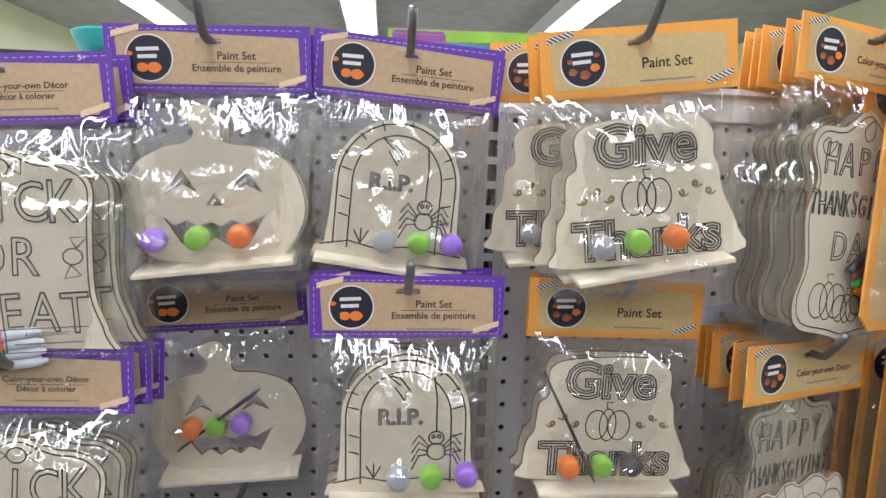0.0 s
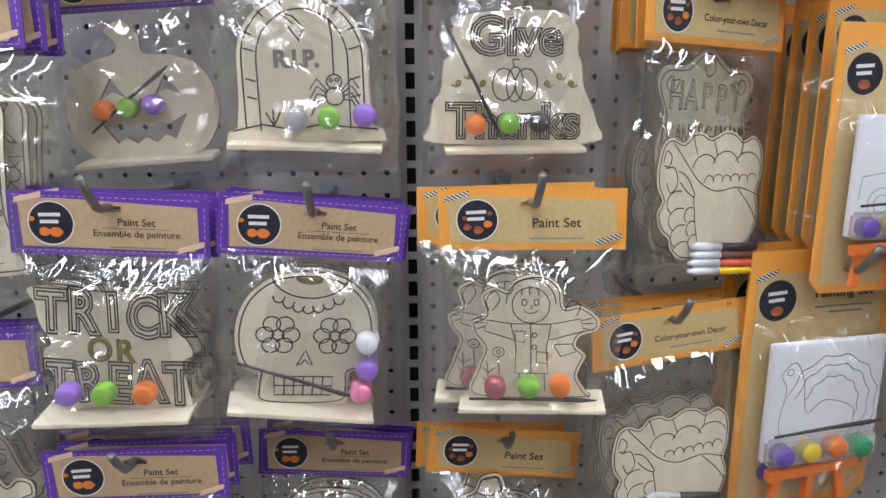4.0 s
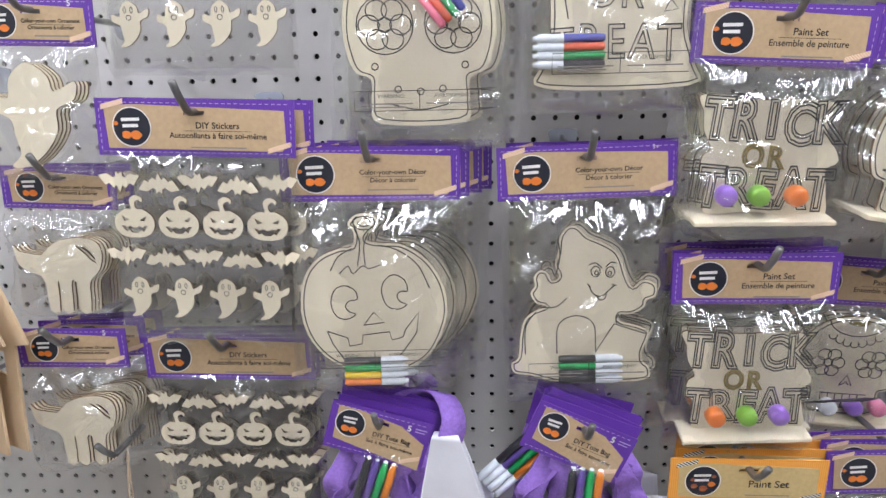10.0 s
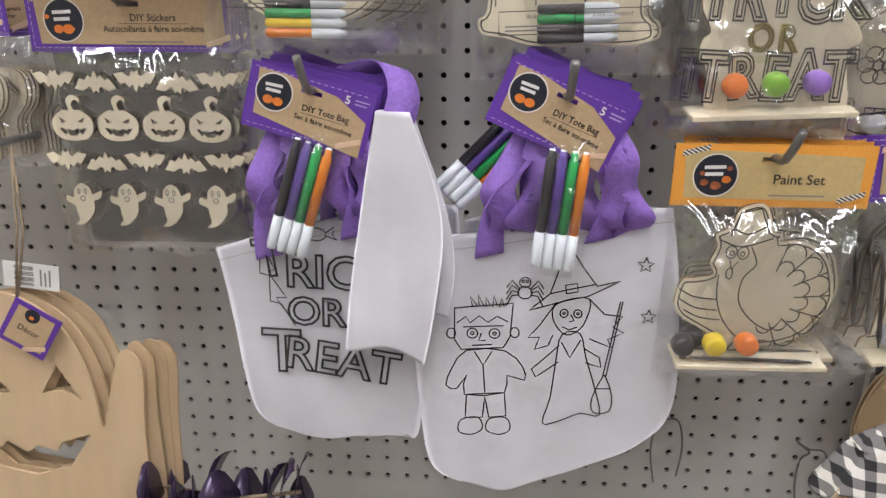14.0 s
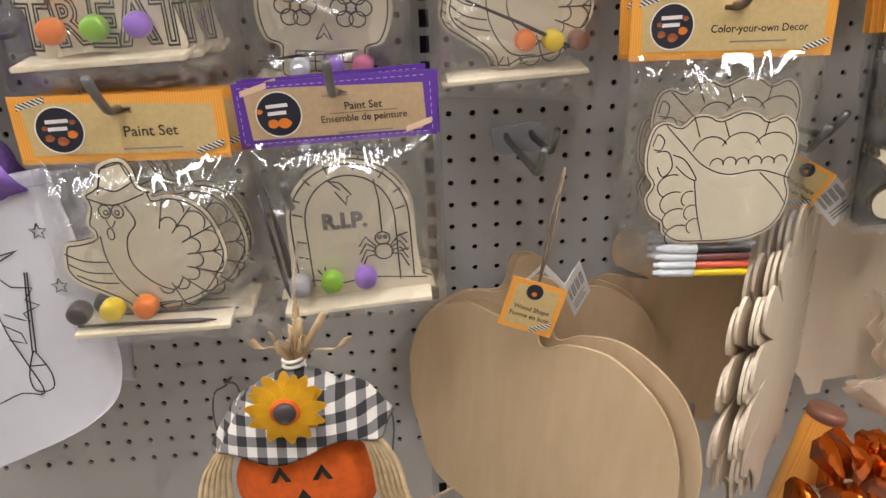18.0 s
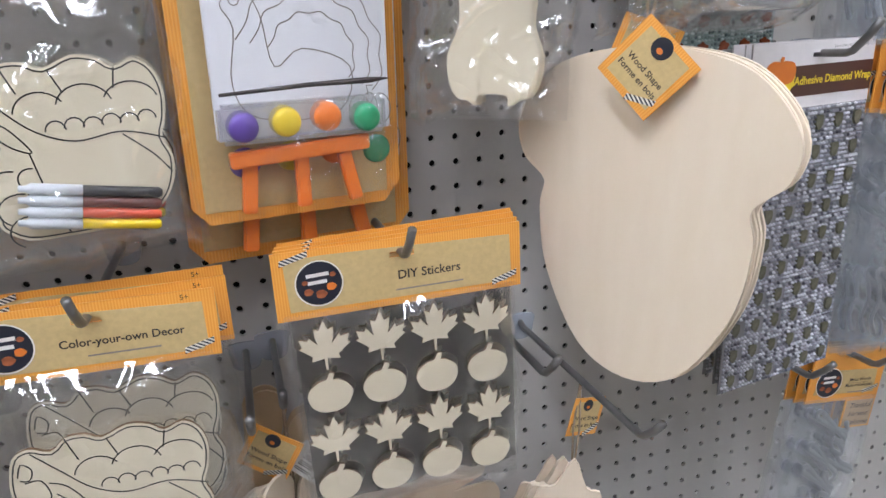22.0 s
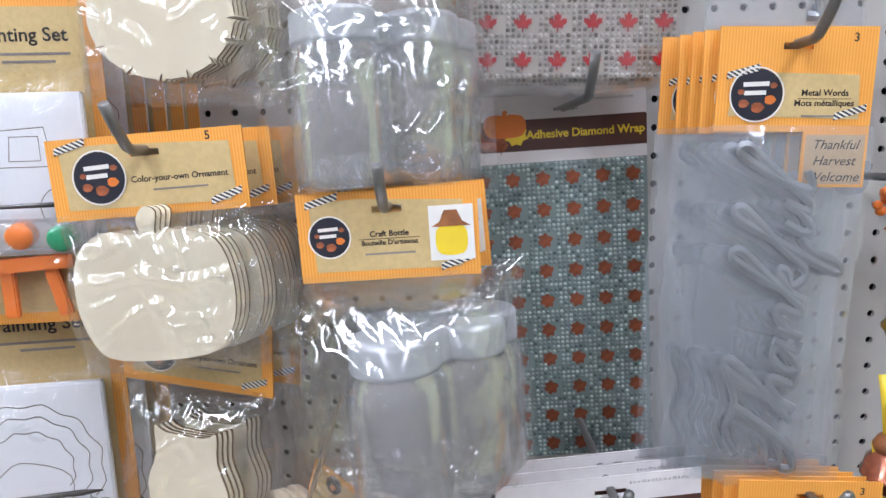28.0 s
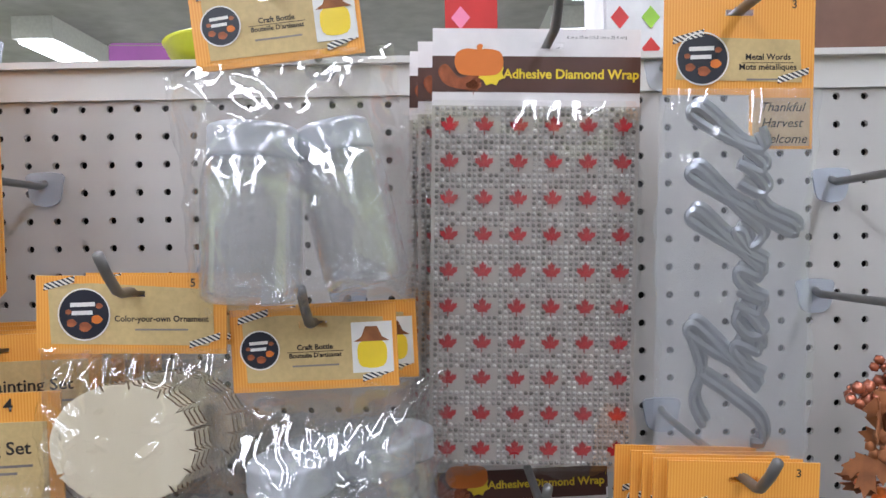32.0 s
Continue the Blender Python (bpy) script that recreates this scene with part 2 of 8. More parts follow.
plain("wrap_white", (0.80, 0.76, 0.76), 0.45, coat=0.3)
plain("foil_copper", (0.75, 0.16, 0.02), 0.16, 0.9, var=0.3, scale=20)
plain("gold", (0.60, 0.38, 0.06), 0.18, 1.0, scale=20)
plain("leaf_brown", (0.42, 0.15, 0.05), 0.75, var=0.6, scale=60)
plain("twine", (0.36, 0.27, 0.18), 0.9, var=0.3, scale=200)
plain("raffia", (0.62, 0.46, 0.26), 0.8, var=0.3, scale=100)
plain("felt_orange", (0.80, 0.13, 0.015), 0.9, var=0.2, scale=120, bump=0.001)
plain("petal", (0.85, 0.42, 0.01), 0.7, var=0.4, scale=50)
plain("black_plastic", (0.015, 0.014, 0.014), 0.25, coat=0.4)
plain("purple_foil", (0.07, 0.045, 0.10), 0.25, 0.4, var=0.5, scale=30)
plain("green_foil", (0.05, 0.12, 0.03), 0.2, 0.6, var=0.5, scale=30)


def checked(name, cell=0.0085):
    """Woven gingham: two sets of bands that cross in black, grey and white."""
    m, n, l, b = nodes_of(name)
    tc, sp = n.new("ShaderNodeTexCoord"), n.new("ShaderNodeSeparateXYZ")
    l.new(tc.outputs["Object"], sp.inputs[0])
    bands = []
    for axis in ("X", "Z"):
        q, f, g = (n.new("ShaderNodeMath") for _ in range(3))
        q.operation, f.operation, g.operation = "MULTIPLY", "FRACT", "GREATER_THAN"
        q.inputs[1].default_value, g.inputs[1].default_value = 0.5 / cell, 0.5
        l.new(sp.outputs[axis], q.inputs[0])
        l.new(q.outputs[0], f.inputs[0])
        l.new(f.outputs[0], g.inputs[0])
        bands.append(g)
    add, rp = n.new("ShaderNodeMath"), n.new("ShaderNodeValToRGB")
    add.operation = "MULTIPLY_ADD"
    add.inputs[1].default_value = 0.5
    half = n.new("ShaderNodeMath")
    half.operation = "MULTIPLY"
    half.inputs[1].default_value = 0.5
    l.new(bands[1].outputs[0], half.inputs[0])
    l.new(bands[0].outputs[0], add.inputs[0])
    l.new(half.outputs[0], add.inputs[2])
    rp.color_ramp.interpolation = "CONSTANT"
    rp.color_ramp.elements[0].color = (0.025, 0.024, 0.026, 1)
    rp.color_ramp.elements[1].position, rp.color_ramp.elements[1].color = 0.75, (0.70, 0.67, 0.62, 1)
    mid = rp.color_ramp.elements.new(0.25)
    mid.color = (0.20, 0.19, 0.185, 1)
    l.new(add.outputs[0], rp.inputs[0])
    l.new(rp.outputs[0], b.inputs["Base Color"])
    b.inputs["Roughness"].default_value = 0.9


checked("gingham")
for nm, c in (("box_teal", (0.02, 0.42, 0.40)), ("box_blue", (0.06, 0.28, 0.62)), ("box_green", (0.30, 0.55, 0.05)), ("box_red", (0.62, 0.03, 0.03)),
              ("box_yellow", (0.62, 0.66, 0.03)), ("box_violet", (0.30, 0.07, 0.30)), ("box_white", (0.75, 0.75, 0.76)), ("box_brown", (0.2, 0.1, 0.07))):
    plain(nm, c, 0.4, var=0.25, scale=25.0)


# ---- mesh tools ----
def mesh_of(name, verts, faces, smooth=False):
    me = bpy.data.meshes.new(name)
    me.from_pydata([tuple(v) for v in verts], [], faces)
    if smooth:
        me.polygons.foreach_set("use_smooth", [True] * len(me.polygons))
    me.update()
    return me


def from_bm(name, bm, smooth=False):
    me = bpy.data.meshes.new(name)
    bm.to_mesh(me)
    bm.free()
    if smooth:
        me.polygons.foreach_set("use_smooth", [True] * len(me.polygons))
    return me


def part(name, me, material, parent, label="", loc=(0, 0, 0), turn=(0, 0, 0)):
    """Links a mesh as one object under a thing or a part."""
    if not me.materials:
        me.materials.append(material)
    ob = new(name, me)
    if me.materials[0] is not material:
        ob.material_slots[0].link = "OBJECT"
        ob.material_slots[0].material = material
    ob.parent = parent
    ob.location = loc
    ob.rotation_euler = [radians(a) for a in turn]
    if label:
        tagged(ob, label)
    return ob


CACHE = {}


def kept(key, make):
    if key not in CACHE:
        CACHE[key] = make()
    return CACHE[key]


def box_mesh(name, w, d, h, bevel=0.0):
    def make():
        bm = bmesh.new()
        bmesh.ops.create_cube(bm, size=1.0)
        bmesh.ops.scale(bm, vec=(w, d, h), verts=bm.verts)
        if bevel:
            bmesh.ops.bevel(bm, geom=bm.edges[:], offset=bevel, segments=2, affect="EDGES")
        return from_bm(name, bm)
    return kept((name, w, d, h, bevel), make)


def smooth_path(pts, n=5, closed=True):
    """Rounded line through a few points (Catmull-Rom)."""
    out, k = [], len(pts)
    for i in range(k if closed else k - 1):
        p0, p1, p2, p3 = (Vector(pts[(i + d) % k] if closed else pts[min(max(i + d, 0), k - 1)]) for d in (-1, 0, 1, 2))
        for s in range(n):
            t = s / n
            out.append(tuple(0.5 * ((2 * p1) + (p2 - p0) * t + (2 * p0 - 5 * p1 + 4 * p2 - p3) * t * t + (3 * p1 - p0 - 3 * p2 + p3) * t ** 3)))
    if not closed:
        out.append(tuple(pts[-1]))
    return out


def arc(cx, cz, rx, rz, a0=0, a1=360, n=20):
    return [(cx + rx * math.cos(radians(a0 + (a1 - a0) * i / n)), cz + rz * math.sin(radians(a0 + (a1 - a0) * i / n))) for i in range(n + (a1 - a0 < 360))]


def scaled(pts, sx, sz=None, dx=0.0, dz=0.0):
    return [(x * sx + dx, z * (sx if sz is None else sz) + dz) for x, z in pts]


def plate_mesh(name, outline, thick, holes=(), y=0.0):
    """A flat cut-out with a true edge, its face towards -y."""
    bm = bmesh.new()
    loops = []
    for loop in (outline, *holes):
        vs = [bm.verts.new((p[0], 0, p[1])) for p in loop]
        loops.append(vs)
        for i in range(len(vs)):
            bm.edges.new((vs[i], vs[(i + 1) % len(vs)]))
    bmesh.ops.triangle_fill(bm, use_beauty=True, use_dissolve=False, edges=bm.edges[:], normal=(0, -1, 0))
    bm.verts.index_update()
    vs = [v.co.copy() for v in bm.verts]
    fs = [[v.index for v in f.verts] for f in bm.faces]
    lp = [[v.index for v in loop] for loop in loops]
    bm.free()
    k = len(vs)
    front = [(v.x, y - thick / 2, v.z) for v in vs]
    back = [(v.x, y + thick / 2, v.z) for v in vs]
    faces = [tuple(f) for f in fs] + [tuple(i + k for i in reversed(f)) for f in fs]
    for loop in lp:
        for i in range(len(loop)):
            a, b = loop[i], loop[(i + 1) % len(loop)]
            faces.append((a, b, b + k, a + k))
    me = mesh_of(name, front + back, faces)
    for f in me.polygons[2 * len(fs):]:
        f.material_index = 1
    bm = bmesh.new()
    bm.from_mesh(me)
    bmesh.ops.recalc_face_normals(bm, faces=bm.faces[:])
    bm.to_mesh(me)
    bm.free()
    return me


def ribbon_mesh(name, paths, width=0.0011, y=-0.0022):
    """Printed lines: thin flat strips that follow the paths."""
    vs, fs = [], []
    for path in paths:
        k = len(path)
        base = len(vs)
        for i, p in enumerate(path):
            a, b = path[max(i - 1, 0)], path[min(i + 1, k - 1)]
            dx, dz = b[0] - a[0], b[1] - a[1]
            d = math.hypot(dx, dz) or 1.0
            ox, oz = -dz / d * width / 2, dx / d * width / 2
            vs += [(p[0] + ox, y, p[1] + oz), (p[0] - ox, y, p[1] - oz)]
        fs += [(base + 2 * i, base + 2 * i + 1, base + 2 * i + 3, base + 2 * i + 2) for i in range(k - 1)]
    return mesh_of(name, vs, fs)


def drawn(pts, cx, base, k):
    """A shape sketched in small units, y down, set in metres about its middle and its foot."""
    return [((x - cx) * k, (base - y) * k) for x, y in pts]


def inset(path, d):
    """The closed path moved inwards by d."""
    n = len(path)
    area = sum(path[i][0] * path[(i + 1) % n][1] - path[(i + 1) % n][0] * path[i][1] for i in range(n))
    sign = 1 if area > 0 else -1
    out = []
    for i, p in enumerate(path):
        a, b = path[i - 1], path[(i + 1) % n]
        dx, dz = b[0] - a[0], b[1] - a[1]
        q = math.hypot(dx, dz) or 1.0
        out.append((p[0] - sign * dz / q * d, p[1] + sign * dx / q * d))
    return out


def closed(path):
    return list(path) + [path[0]]


def text_mesh(string, size, outline=0.0, bold=0.0, shear=0.0, align="CENTER"):
    """Lettering in the built-in font, upright, facing -y."""
    def make():
        cu = bpy.data.curves.new("lettering", "FONT")
        cu.body, cu.size, cu.align_x, cu.align_y, cu.shear = string, size, align, "CENTER", shear
        cu.resolution_u = 3
        if outline:
            cu.fill_mode, cu.bevel_depth, cu.bevel_resolution, cu.offset = "NONE", outline, 0, bold
        else:
            cu.offset = bold
        ob = new("lettering", cu)
        me = bpy.data.meshes.new_from_object(ob.evaluated_get(bpy.context.evaluated_depsgraph_get()))
        bpy.data.objects.remove(ob)
        bpy.data.curves.remove(cu)
        me.transform(Matrix.Rotation(radians(90), 4, "X"))
        me.materials.clear()
        me.name = "lettering"
        return me
    return kept(("text", string, size, outline, bold, shear, align), make)


def tube_mesh(name, pts, r, sides=8, taper=None):
    vs, fs = [], []
    k = len(pts)
    for i, p in enumerate(pts):
        a, b = Vector(pts[max(i - 1, 0)]), Vector(pts[min(i + 1, k - 1)])
        d = (b - a).normalized()
        u = d.cross(Vector((0, 0, 1)) if abs(d.z) < 0.9 else Vector((1, 0, 0))).normalized()
        v = d.cross(u)
        rr = r * (taper[i] if taper else 1)
        vs += [Vector(p) + (u * math.cos(2 * math.pi * s / sides) + v * math.sin(2 * math.pi * s / sides)) * rr for s in range(sides)]
    for i in range(k - 1):
        fs += [(i * sides + s, i * sides + (s + 1) % sides, (i + 1) * sides + (s + 1) % sides, (i + 1) * sides + s) for s in range(sides)]
    fs += [tuple(range(sides))[::-1], tuple((k - 1) * sides + s for s in range(sides))]
    return mesh_of(name, vs, fs, True)


def lathe_mesh(name, profile, n=24, axis="z"):
    vs, fs = [], []
    for r, z in profile:
        for s in range(n):
            a = 2 * math.pi * s / n
            vs.append((r * math.cos(a), r * math.sin(a), z) if axis == "z" else (r * math.cos(a), z, r * math.sin(a)))
    for i in range(len(profile) - 1):
        fs += [(i * n + s, i * n + (s + 1) % n, (i + 1) * n + (s + 1) % n, (i + 1) * n + s) for s in range(n)]
    return mesh_of(name, vs, fs, True)


# ---- the fixture and the room ----
PITCH, ROW0 = 0.0254, 0.94
PANELS = ((0.0695, 1.62, 0.105), (-1.62, 0.0445, 0.105 + 0.05 * PITCH))


def pegboard(name, x0, x1, first):
    """A painted steel panel with round holes punched through, one inch apart."""
    i0, i1 = math.ceil((max(x0, -1.2) - first) / PITCH - 0.35), math.floor((min(x1, 1.4) - first) / PITCH + 0.35)
    k0, k1 = -16, 33
    vs, fs = [], []
    h, r = PITCH / 2, 0.0034
    for i in range(i0, i1 + 1):
        for k in range(k0, k1 + 1):
            cx, cz, b = first + i * PITCH, ROW0 + k * PITCH, len(vs)
            xl, xr = max(cx - h, x0), min(cx + h, x1)
            vs += [(xr, 0, cz + h), (xl, 0, cz + h), (xl, 0, cz - h), (xr, 0, cz - h)]
            ring = [(min(max(cx + r * math.cos(a * math.pi / 4), x0), x1), cz + r * math.sin(a * math.pi / 4)) for a in range(8)]
            vs += [(x, 0, z) for x, z in ring] + [(x, 0.004, z) for x, z in ring]
            for j in range(4):
                c, n = b + j, b + (j + 1) % 4
                q = [b + 4 + (2 * j + d) % 8 for d in (0, 1, 2)]
                fs += [(c, q[1], q[0]), (c, q[2], q[1]), (c, n, q[2])]
            fs += [(b + 4 + a, b + 4 + (a + 1) % 8, b + 12 + (a + 1) % 8, b + 12 + a) for a in range(8)]
    xa, xb = max(first + i0 * PITCH - h, x0), min(first + i1 * PITCH + h, x1)
    za, zb = ROW0 + k0 * PITCH - h, ROW0 + k1 * PITCH + h
    for qx0, qx1, qz0, qz1 in ((x0, xa, za, zb), (xb, x1, za, zb), (x0, x1, 0.15, za)):
        if qx1 - qx0 > 1e-4:
            b = len(vs)
            vs += [(qx0, 0, qz0), (qx1, 0, qz0), (qx1, 0, qz1), (qx0, 0, qz1)]
            fs.append((b, b + 1, b + 2, b + 3))
    ob = new(name, mesh_of(name, vs, fs))
    ob.data.materials.append(M["board_paint"])
    return tagged(ob, "grey-white painted steel pegboard panel with punched round holes", "pegboard", kind="structure")


pegboard("wall_pegboard_1", *PANELS[0])
pegboard("wall_pegboard_2", *PANELS[1])


def setting(name, w, d, h, loc, material, label, category):
    ob = new(name, box_mesh(name, w, d, h))
    ob.data.materials.append(M[material])
    ob.location = loc
    return tagged(ob, label, category, kind="structure")


# back sheet carries the shade of the holes as its own colour
setting("wall_back", 3.24, 0.02, 1.68, (0, 0.045, 0.99), "gap_shade", "back of the pegboard fixture, coloured near black as the shade behind the holes", "back panel")
setting("trim", 3.24, 0.03, 0.028, (0, 0.0115, 1.7995), "trim_paint", "white painted steel top rail of the fixture", "rail")
setting("trim_top", 3.24, 0.36, 0.006, (0, 0.17, 1.8165), "trim_paint", "white painted steel top shelf of the fixture", "top shelf")
setting("floor", 9.0, 18.0, 0.1, (0, 4.0, -0.05), "floor_tile", "pale speckled vinyl store floor", "floor")
setting("ceiling", 9.0, 18.0, 0.1, (0, 4.0, 3.55), "ceiling_tile", "grey open store ceiling", "ceiling")
setting("wall_north", 9.0, 0.1, 3.6, (0, 12.9, 1.8), "far_wall", "pale green painted store wall", "wall")
# out of view; placed and sized to keep low lamp light off the lower goods
setting("wall_south", 9.0, 0.3, 2.05, (0, -1.75, 1.025), "shelf_far", "unseen block for shelving across the aisle, added to cut low lamp light", "shelving")
setting("wall_west", 0.1, 18.0, 3.6, (-4.5, 4.0, 1.8), "far_wall", "pale green painted store wall", "wall")
setting("wall_east", 0.1, 18.0, 3.6, (4.5, 4.0, 1.8), "far_wall", "pale green painted store wall", "wall")
setting("wall_south_far", 9.0, 0.1, 3.6, (0, -5.0, 1.8), "far_wall", "pale painted store wall", "wall")
setting("base_shelf", 3.24, 0.42, 0.14, (0, -0.21, 0.07), "trim_paint", "white painted steel base deck of the fixture", "base deck")
for lx in (-2.55, -0.35, 1.85):
    light_strip(lx, -4.6, 0.2)
    light_strip(lx, 0.7, 4.2)
    light_strip(lx, 5.0, 11.5)


def upright(x):
    """Slotted steel post between two panels."""
    root = tagged(new("slotted_upright"), "grey steel upright post with a row of square slots between panels", "upright")
    root.location = (x, 0, 0)
    vs, fs = [], []

    def bar(x0, x1, z0, z1):
        b = len(vs)
        vs.extend([(px, py, pz) for py in (-0.0015, 0.0015) for px, pz in ((x0, z0), (x1, z0), (x1, z1), (x0, z1))])
        fs.extend([(b, b + 1, b + 2, b + 3), (b + 7, b + 6, b + 5, b + 4), (b + 1, b, b + 4, b + 5), (b + 3, b + 2, b + 6, b + 7), (b, b + 3, b + 7, b + 4), (b + 2, b + 1, b + 5, b + 6)])
    bar(-0.0122, -0.0050, 0.3, 1.822)
    bar(0.0050, 0.0122, 0.3, 1.822)
    for k in range(-24, 34):
        z = ROW0 + k * PITCH + 0.0087
        bar(-0.0050, 0.0050, z - 0.0040, z + 0.0040)
    part("face", mesh_of("upright_face", vs, fs), M["steel"], root)
    # dark strip painted as the shade seen through the slots
    part("web", box_mesh("upright_web", 0.022, 0.004, 1.5), M["gap_shade"], root, "near-black strip that stands in for the shade inside the post", loc=(0, 0.022, 1.06))
    for s in (-1, 1):
        part("lip", box_mesh("upright_lip", 0.0022, 0.012, 1.52), M["steel"], root, loc=(s * 0.0128, -0.002, 1.062))
    return root


upright(0.057)


# ---- hooks ----
def hook(x, z, reach):
    """A wire peg hook: clear plate over two holes, arm, upturned end. z: height of the arm."""
    root = tagged(new("peg_hook"), "grey steel wire peg hook with a clear plastic base plate", "peg hook", "peg hooks")
    root.location = (x, 0, z)
    reach = round(reach, 2)
    part("base_plate", kept("plate", lambda: plate_mesh("base_plate", smooth_path([(-0.015, 0.012), (0.015, 0.012), (0.0155, 0.0), (0.012, -0.014), (0, -0.018), (-0.012, -0.014), (-0.0155, 0.0)], 3), 0.0025)),
         M["hook_plate"], root, loc=(0, -0.003, 0))
    pts = [(0, 0.006, 0.004), (0, -0.004, 0.003), (0, -0.012, 0), (0, -reach * 0.5, 0.001), (0, -reach + 0.006, 0.002), (0, -reach, 0.004), (0, -reach - 0.013, 0.016), (0, -reach - 0.023, 0.028)]
    part("arm", kept(("arm", reach), lambda: tube_mesh("arm", pts, 0.0034)), M["hook_wire"], root)
    return root


# ---- printed header cards ----
def slot_loop(cx, cz, w=0.019, h=0.0042):
    return [(cx - w / 2, cz - h / 2), (cx - w / 2, cz + h / 2), (cx - 0.004, cz + h / 2), (cx - 0.0028, cz + h), (cx + 0.0028, cz + h), (cx + 0.004, cz + h / 2), (cx + w / 2, cz + h / 2), (cx + w / 2, cz - h / 2)]


HEADERS = {  # width, height, colour, title, second line, title size
    "paint_purple": (0.1524, 0.050, "purple", "Paint Set", "Ensemble de peinture", 0.0082, 0.0076),
    "paint_orange": (0.1524, 0.050, "orange", "Paint Set", "", 0.0112, 0),
    "decor_purple": (0.165, 0.050, "purple", "Color-your-own Décor", "Décor à colorier", 0.0064, 0.0062),
    "decor_orange": (0.165, 0.050, "orange", "Color-your-own Decor", "", 0.0082, 0),
    "ornament_purple": (0.118, 0.043, "purple", "Color-your-own Ornament", "Ornements à colorier", 0.0050, 0.0050),
    "ornament_orange": (0.127, 0.052, "orange", "Color-your-own Ornament", "", 0.0056, 0),
    "sticker_purple": (0.178, 0.050, "purple", "DIY Stickers", "Autocollants à faire soi-même", 0.0078, 0.0072),
    "sticker_orange": (0.190, 0.052, "orange", "DIY Stickers", "", 0.0098, 0),
    "bottle_orange": (0.112, 0.056, "orange", "Craft Bottle", "Bouteille D'artisanat", 0.0050, 0.0043),
    "tote_purple": (0.118, 0.056, "purple", "DIY Tote Bag", "Sac à faire soi-même", 0.0078, 0.0070),
    "metal_orange": (0.100, 0.066, "orange", "Metal Words", "Mots métalliques", 0.0056, 0.0056),
}


def header(root, kind, dz=0.0):
    """Folded card over the bag: card, paper label, badge, tapes, lettering. Its slot is at the root's origin."""
    w, h, colour, title, second, s1, s2 = HEADERS[kind]
    purple = colour == "purple"
    top, low = 0.012 + dz, 0.012 + dz - h
    card = part("header_card", kept(("card", kind), lambda: plate_mesh("header_card", [(-w / 2, low), (w / 2, low), (w / 2, top), (-w / 2, top)], 0.0016, [slot_loop(0, dz)])),
                M["purple_card" if purple else "orange_card"], root, "%s printed folded card" % colour)
    lx0, lx1 = -w / 2 + 0.008, w / 2 - 0.008
    l0, l1 = low + 0.0065, top - 0.006
    skew = 0.003
    label = [(lx0 + 0.002, l0), (lx1 - 0.004, l0 - 0.001), (lx1, l0 + 0.004), (lx1 - 0.001, l1 - skew), (lx0 + 0.03, l1 + 0.001), (lx0, l1)]
    if kind == "metal_orange":
        label = [(lx0, low + 0.01), (lx1, low + 0.008), (lx1 - 0.002, low + 0.036), (lx0 + 0.004, low + 0.038)]
        l0, l1 = low + 0.01, low + 0.037
    part("paper_label", kept(("label", kind), lambda: plate_mesh("paper_label", label, 0.0004, [slot_loop(0, dz)] if l1 > dz else [], -0.0011)),
         M["kraft" if purple else "kraft_yellow"], card, "kraft-coloured paper label")
    br = min(0.0165, (h - 0.012) / 2.2)
    bx, bz = lx0 + br + (0.008 if w > 0.11 else 0.001), (l0 + l1) / 2
    if kind == "bottle_orange":
        br, bx = 0.0125, lx0 + 0.0115
    part("badge", kept(("badge", kind), lambda: plate_mesh("badge", arc(0, 0, br, br, n=28), 0.0004)), M["navy"], card, "round dark badge", loc=(bx, -0.0016, bz))
    part("badge_ring", kept(("ring", kind), lambda: ribbon_mesh("badge_ring", [closed(arc(0, 0, br * 1.04, br * 1.04, n=28))], 0.0009, 0)), M["print_white"], card, loc=(bx, -0.0019, bz))
    bars = [[(-br * 0.55, br * 0.38), (br * 0.45, br * 0.42)], [(-br * 0.5, br * 0.05), (br * 0.35, br * 0.08)]]
    part("badge_bar", kept(("bars", kind), lambda: ribbon_mesh("badge_bar", bars, br * 0.17, 0)), M["print_white"], card, loc=(bx, -0.0020, bz))
    if purple:
        blobs = [(-0.3, -0.42, 0.26), (0.22, -0.42, 0.30), (-0.86, 0.18, 0.14)]
    else:
        blobs = [(-0.5, -0.35, 0.20), (0.05, -0.5, 0.25), (0.52, -0.2, 0.22), (0.62, 0.35, 0.14), (-0.62, 0.1, 0.13)]
    for i, (u, v, q) in enumerate(blobs):
        part("badge_emblem", kept(("blob", kind, i), lambda: plate_mesh("badge_emblem", [(x * (1 + 0.12 * math.cos(5 * math.atan2(z, x + 1e-9))), z) for x, z in arc(0, 0, q * br, q * br * 0.8, n=14)], 0.0003)),
             M["print_orange" if purple or i == 2 else "print_leaf"], card, loc=(bx + u * br, -0.0021, bz + v * br))
    tape = M["tape_tan" if purple else "tape_black"]
    tq = [(-0.011, -0.003), (0.010, -0.0005), (0.011, 0.004), (-0.010, 0.0015)]
    part("tape", kept("tape", lambda: plate_mesh("tape", scaled(tq, 1.0), 0.0003)), tape, card, loc=(lx0 + 0.008, -0.0017, l1 + 0.0005), turn=(0, -8, 0))
    part("tape", kept("tape", lambda: None), tape, card, loc=(lx1 - 0.006, -0.0017, l0 + 0.002), turn=(0, -10, 0))
    tx = (bx + br + lx1) / 2 + (0.0 if w > 0.11 else 0.002)
    if kind == "bottle_orange":
        tx = 0.0005
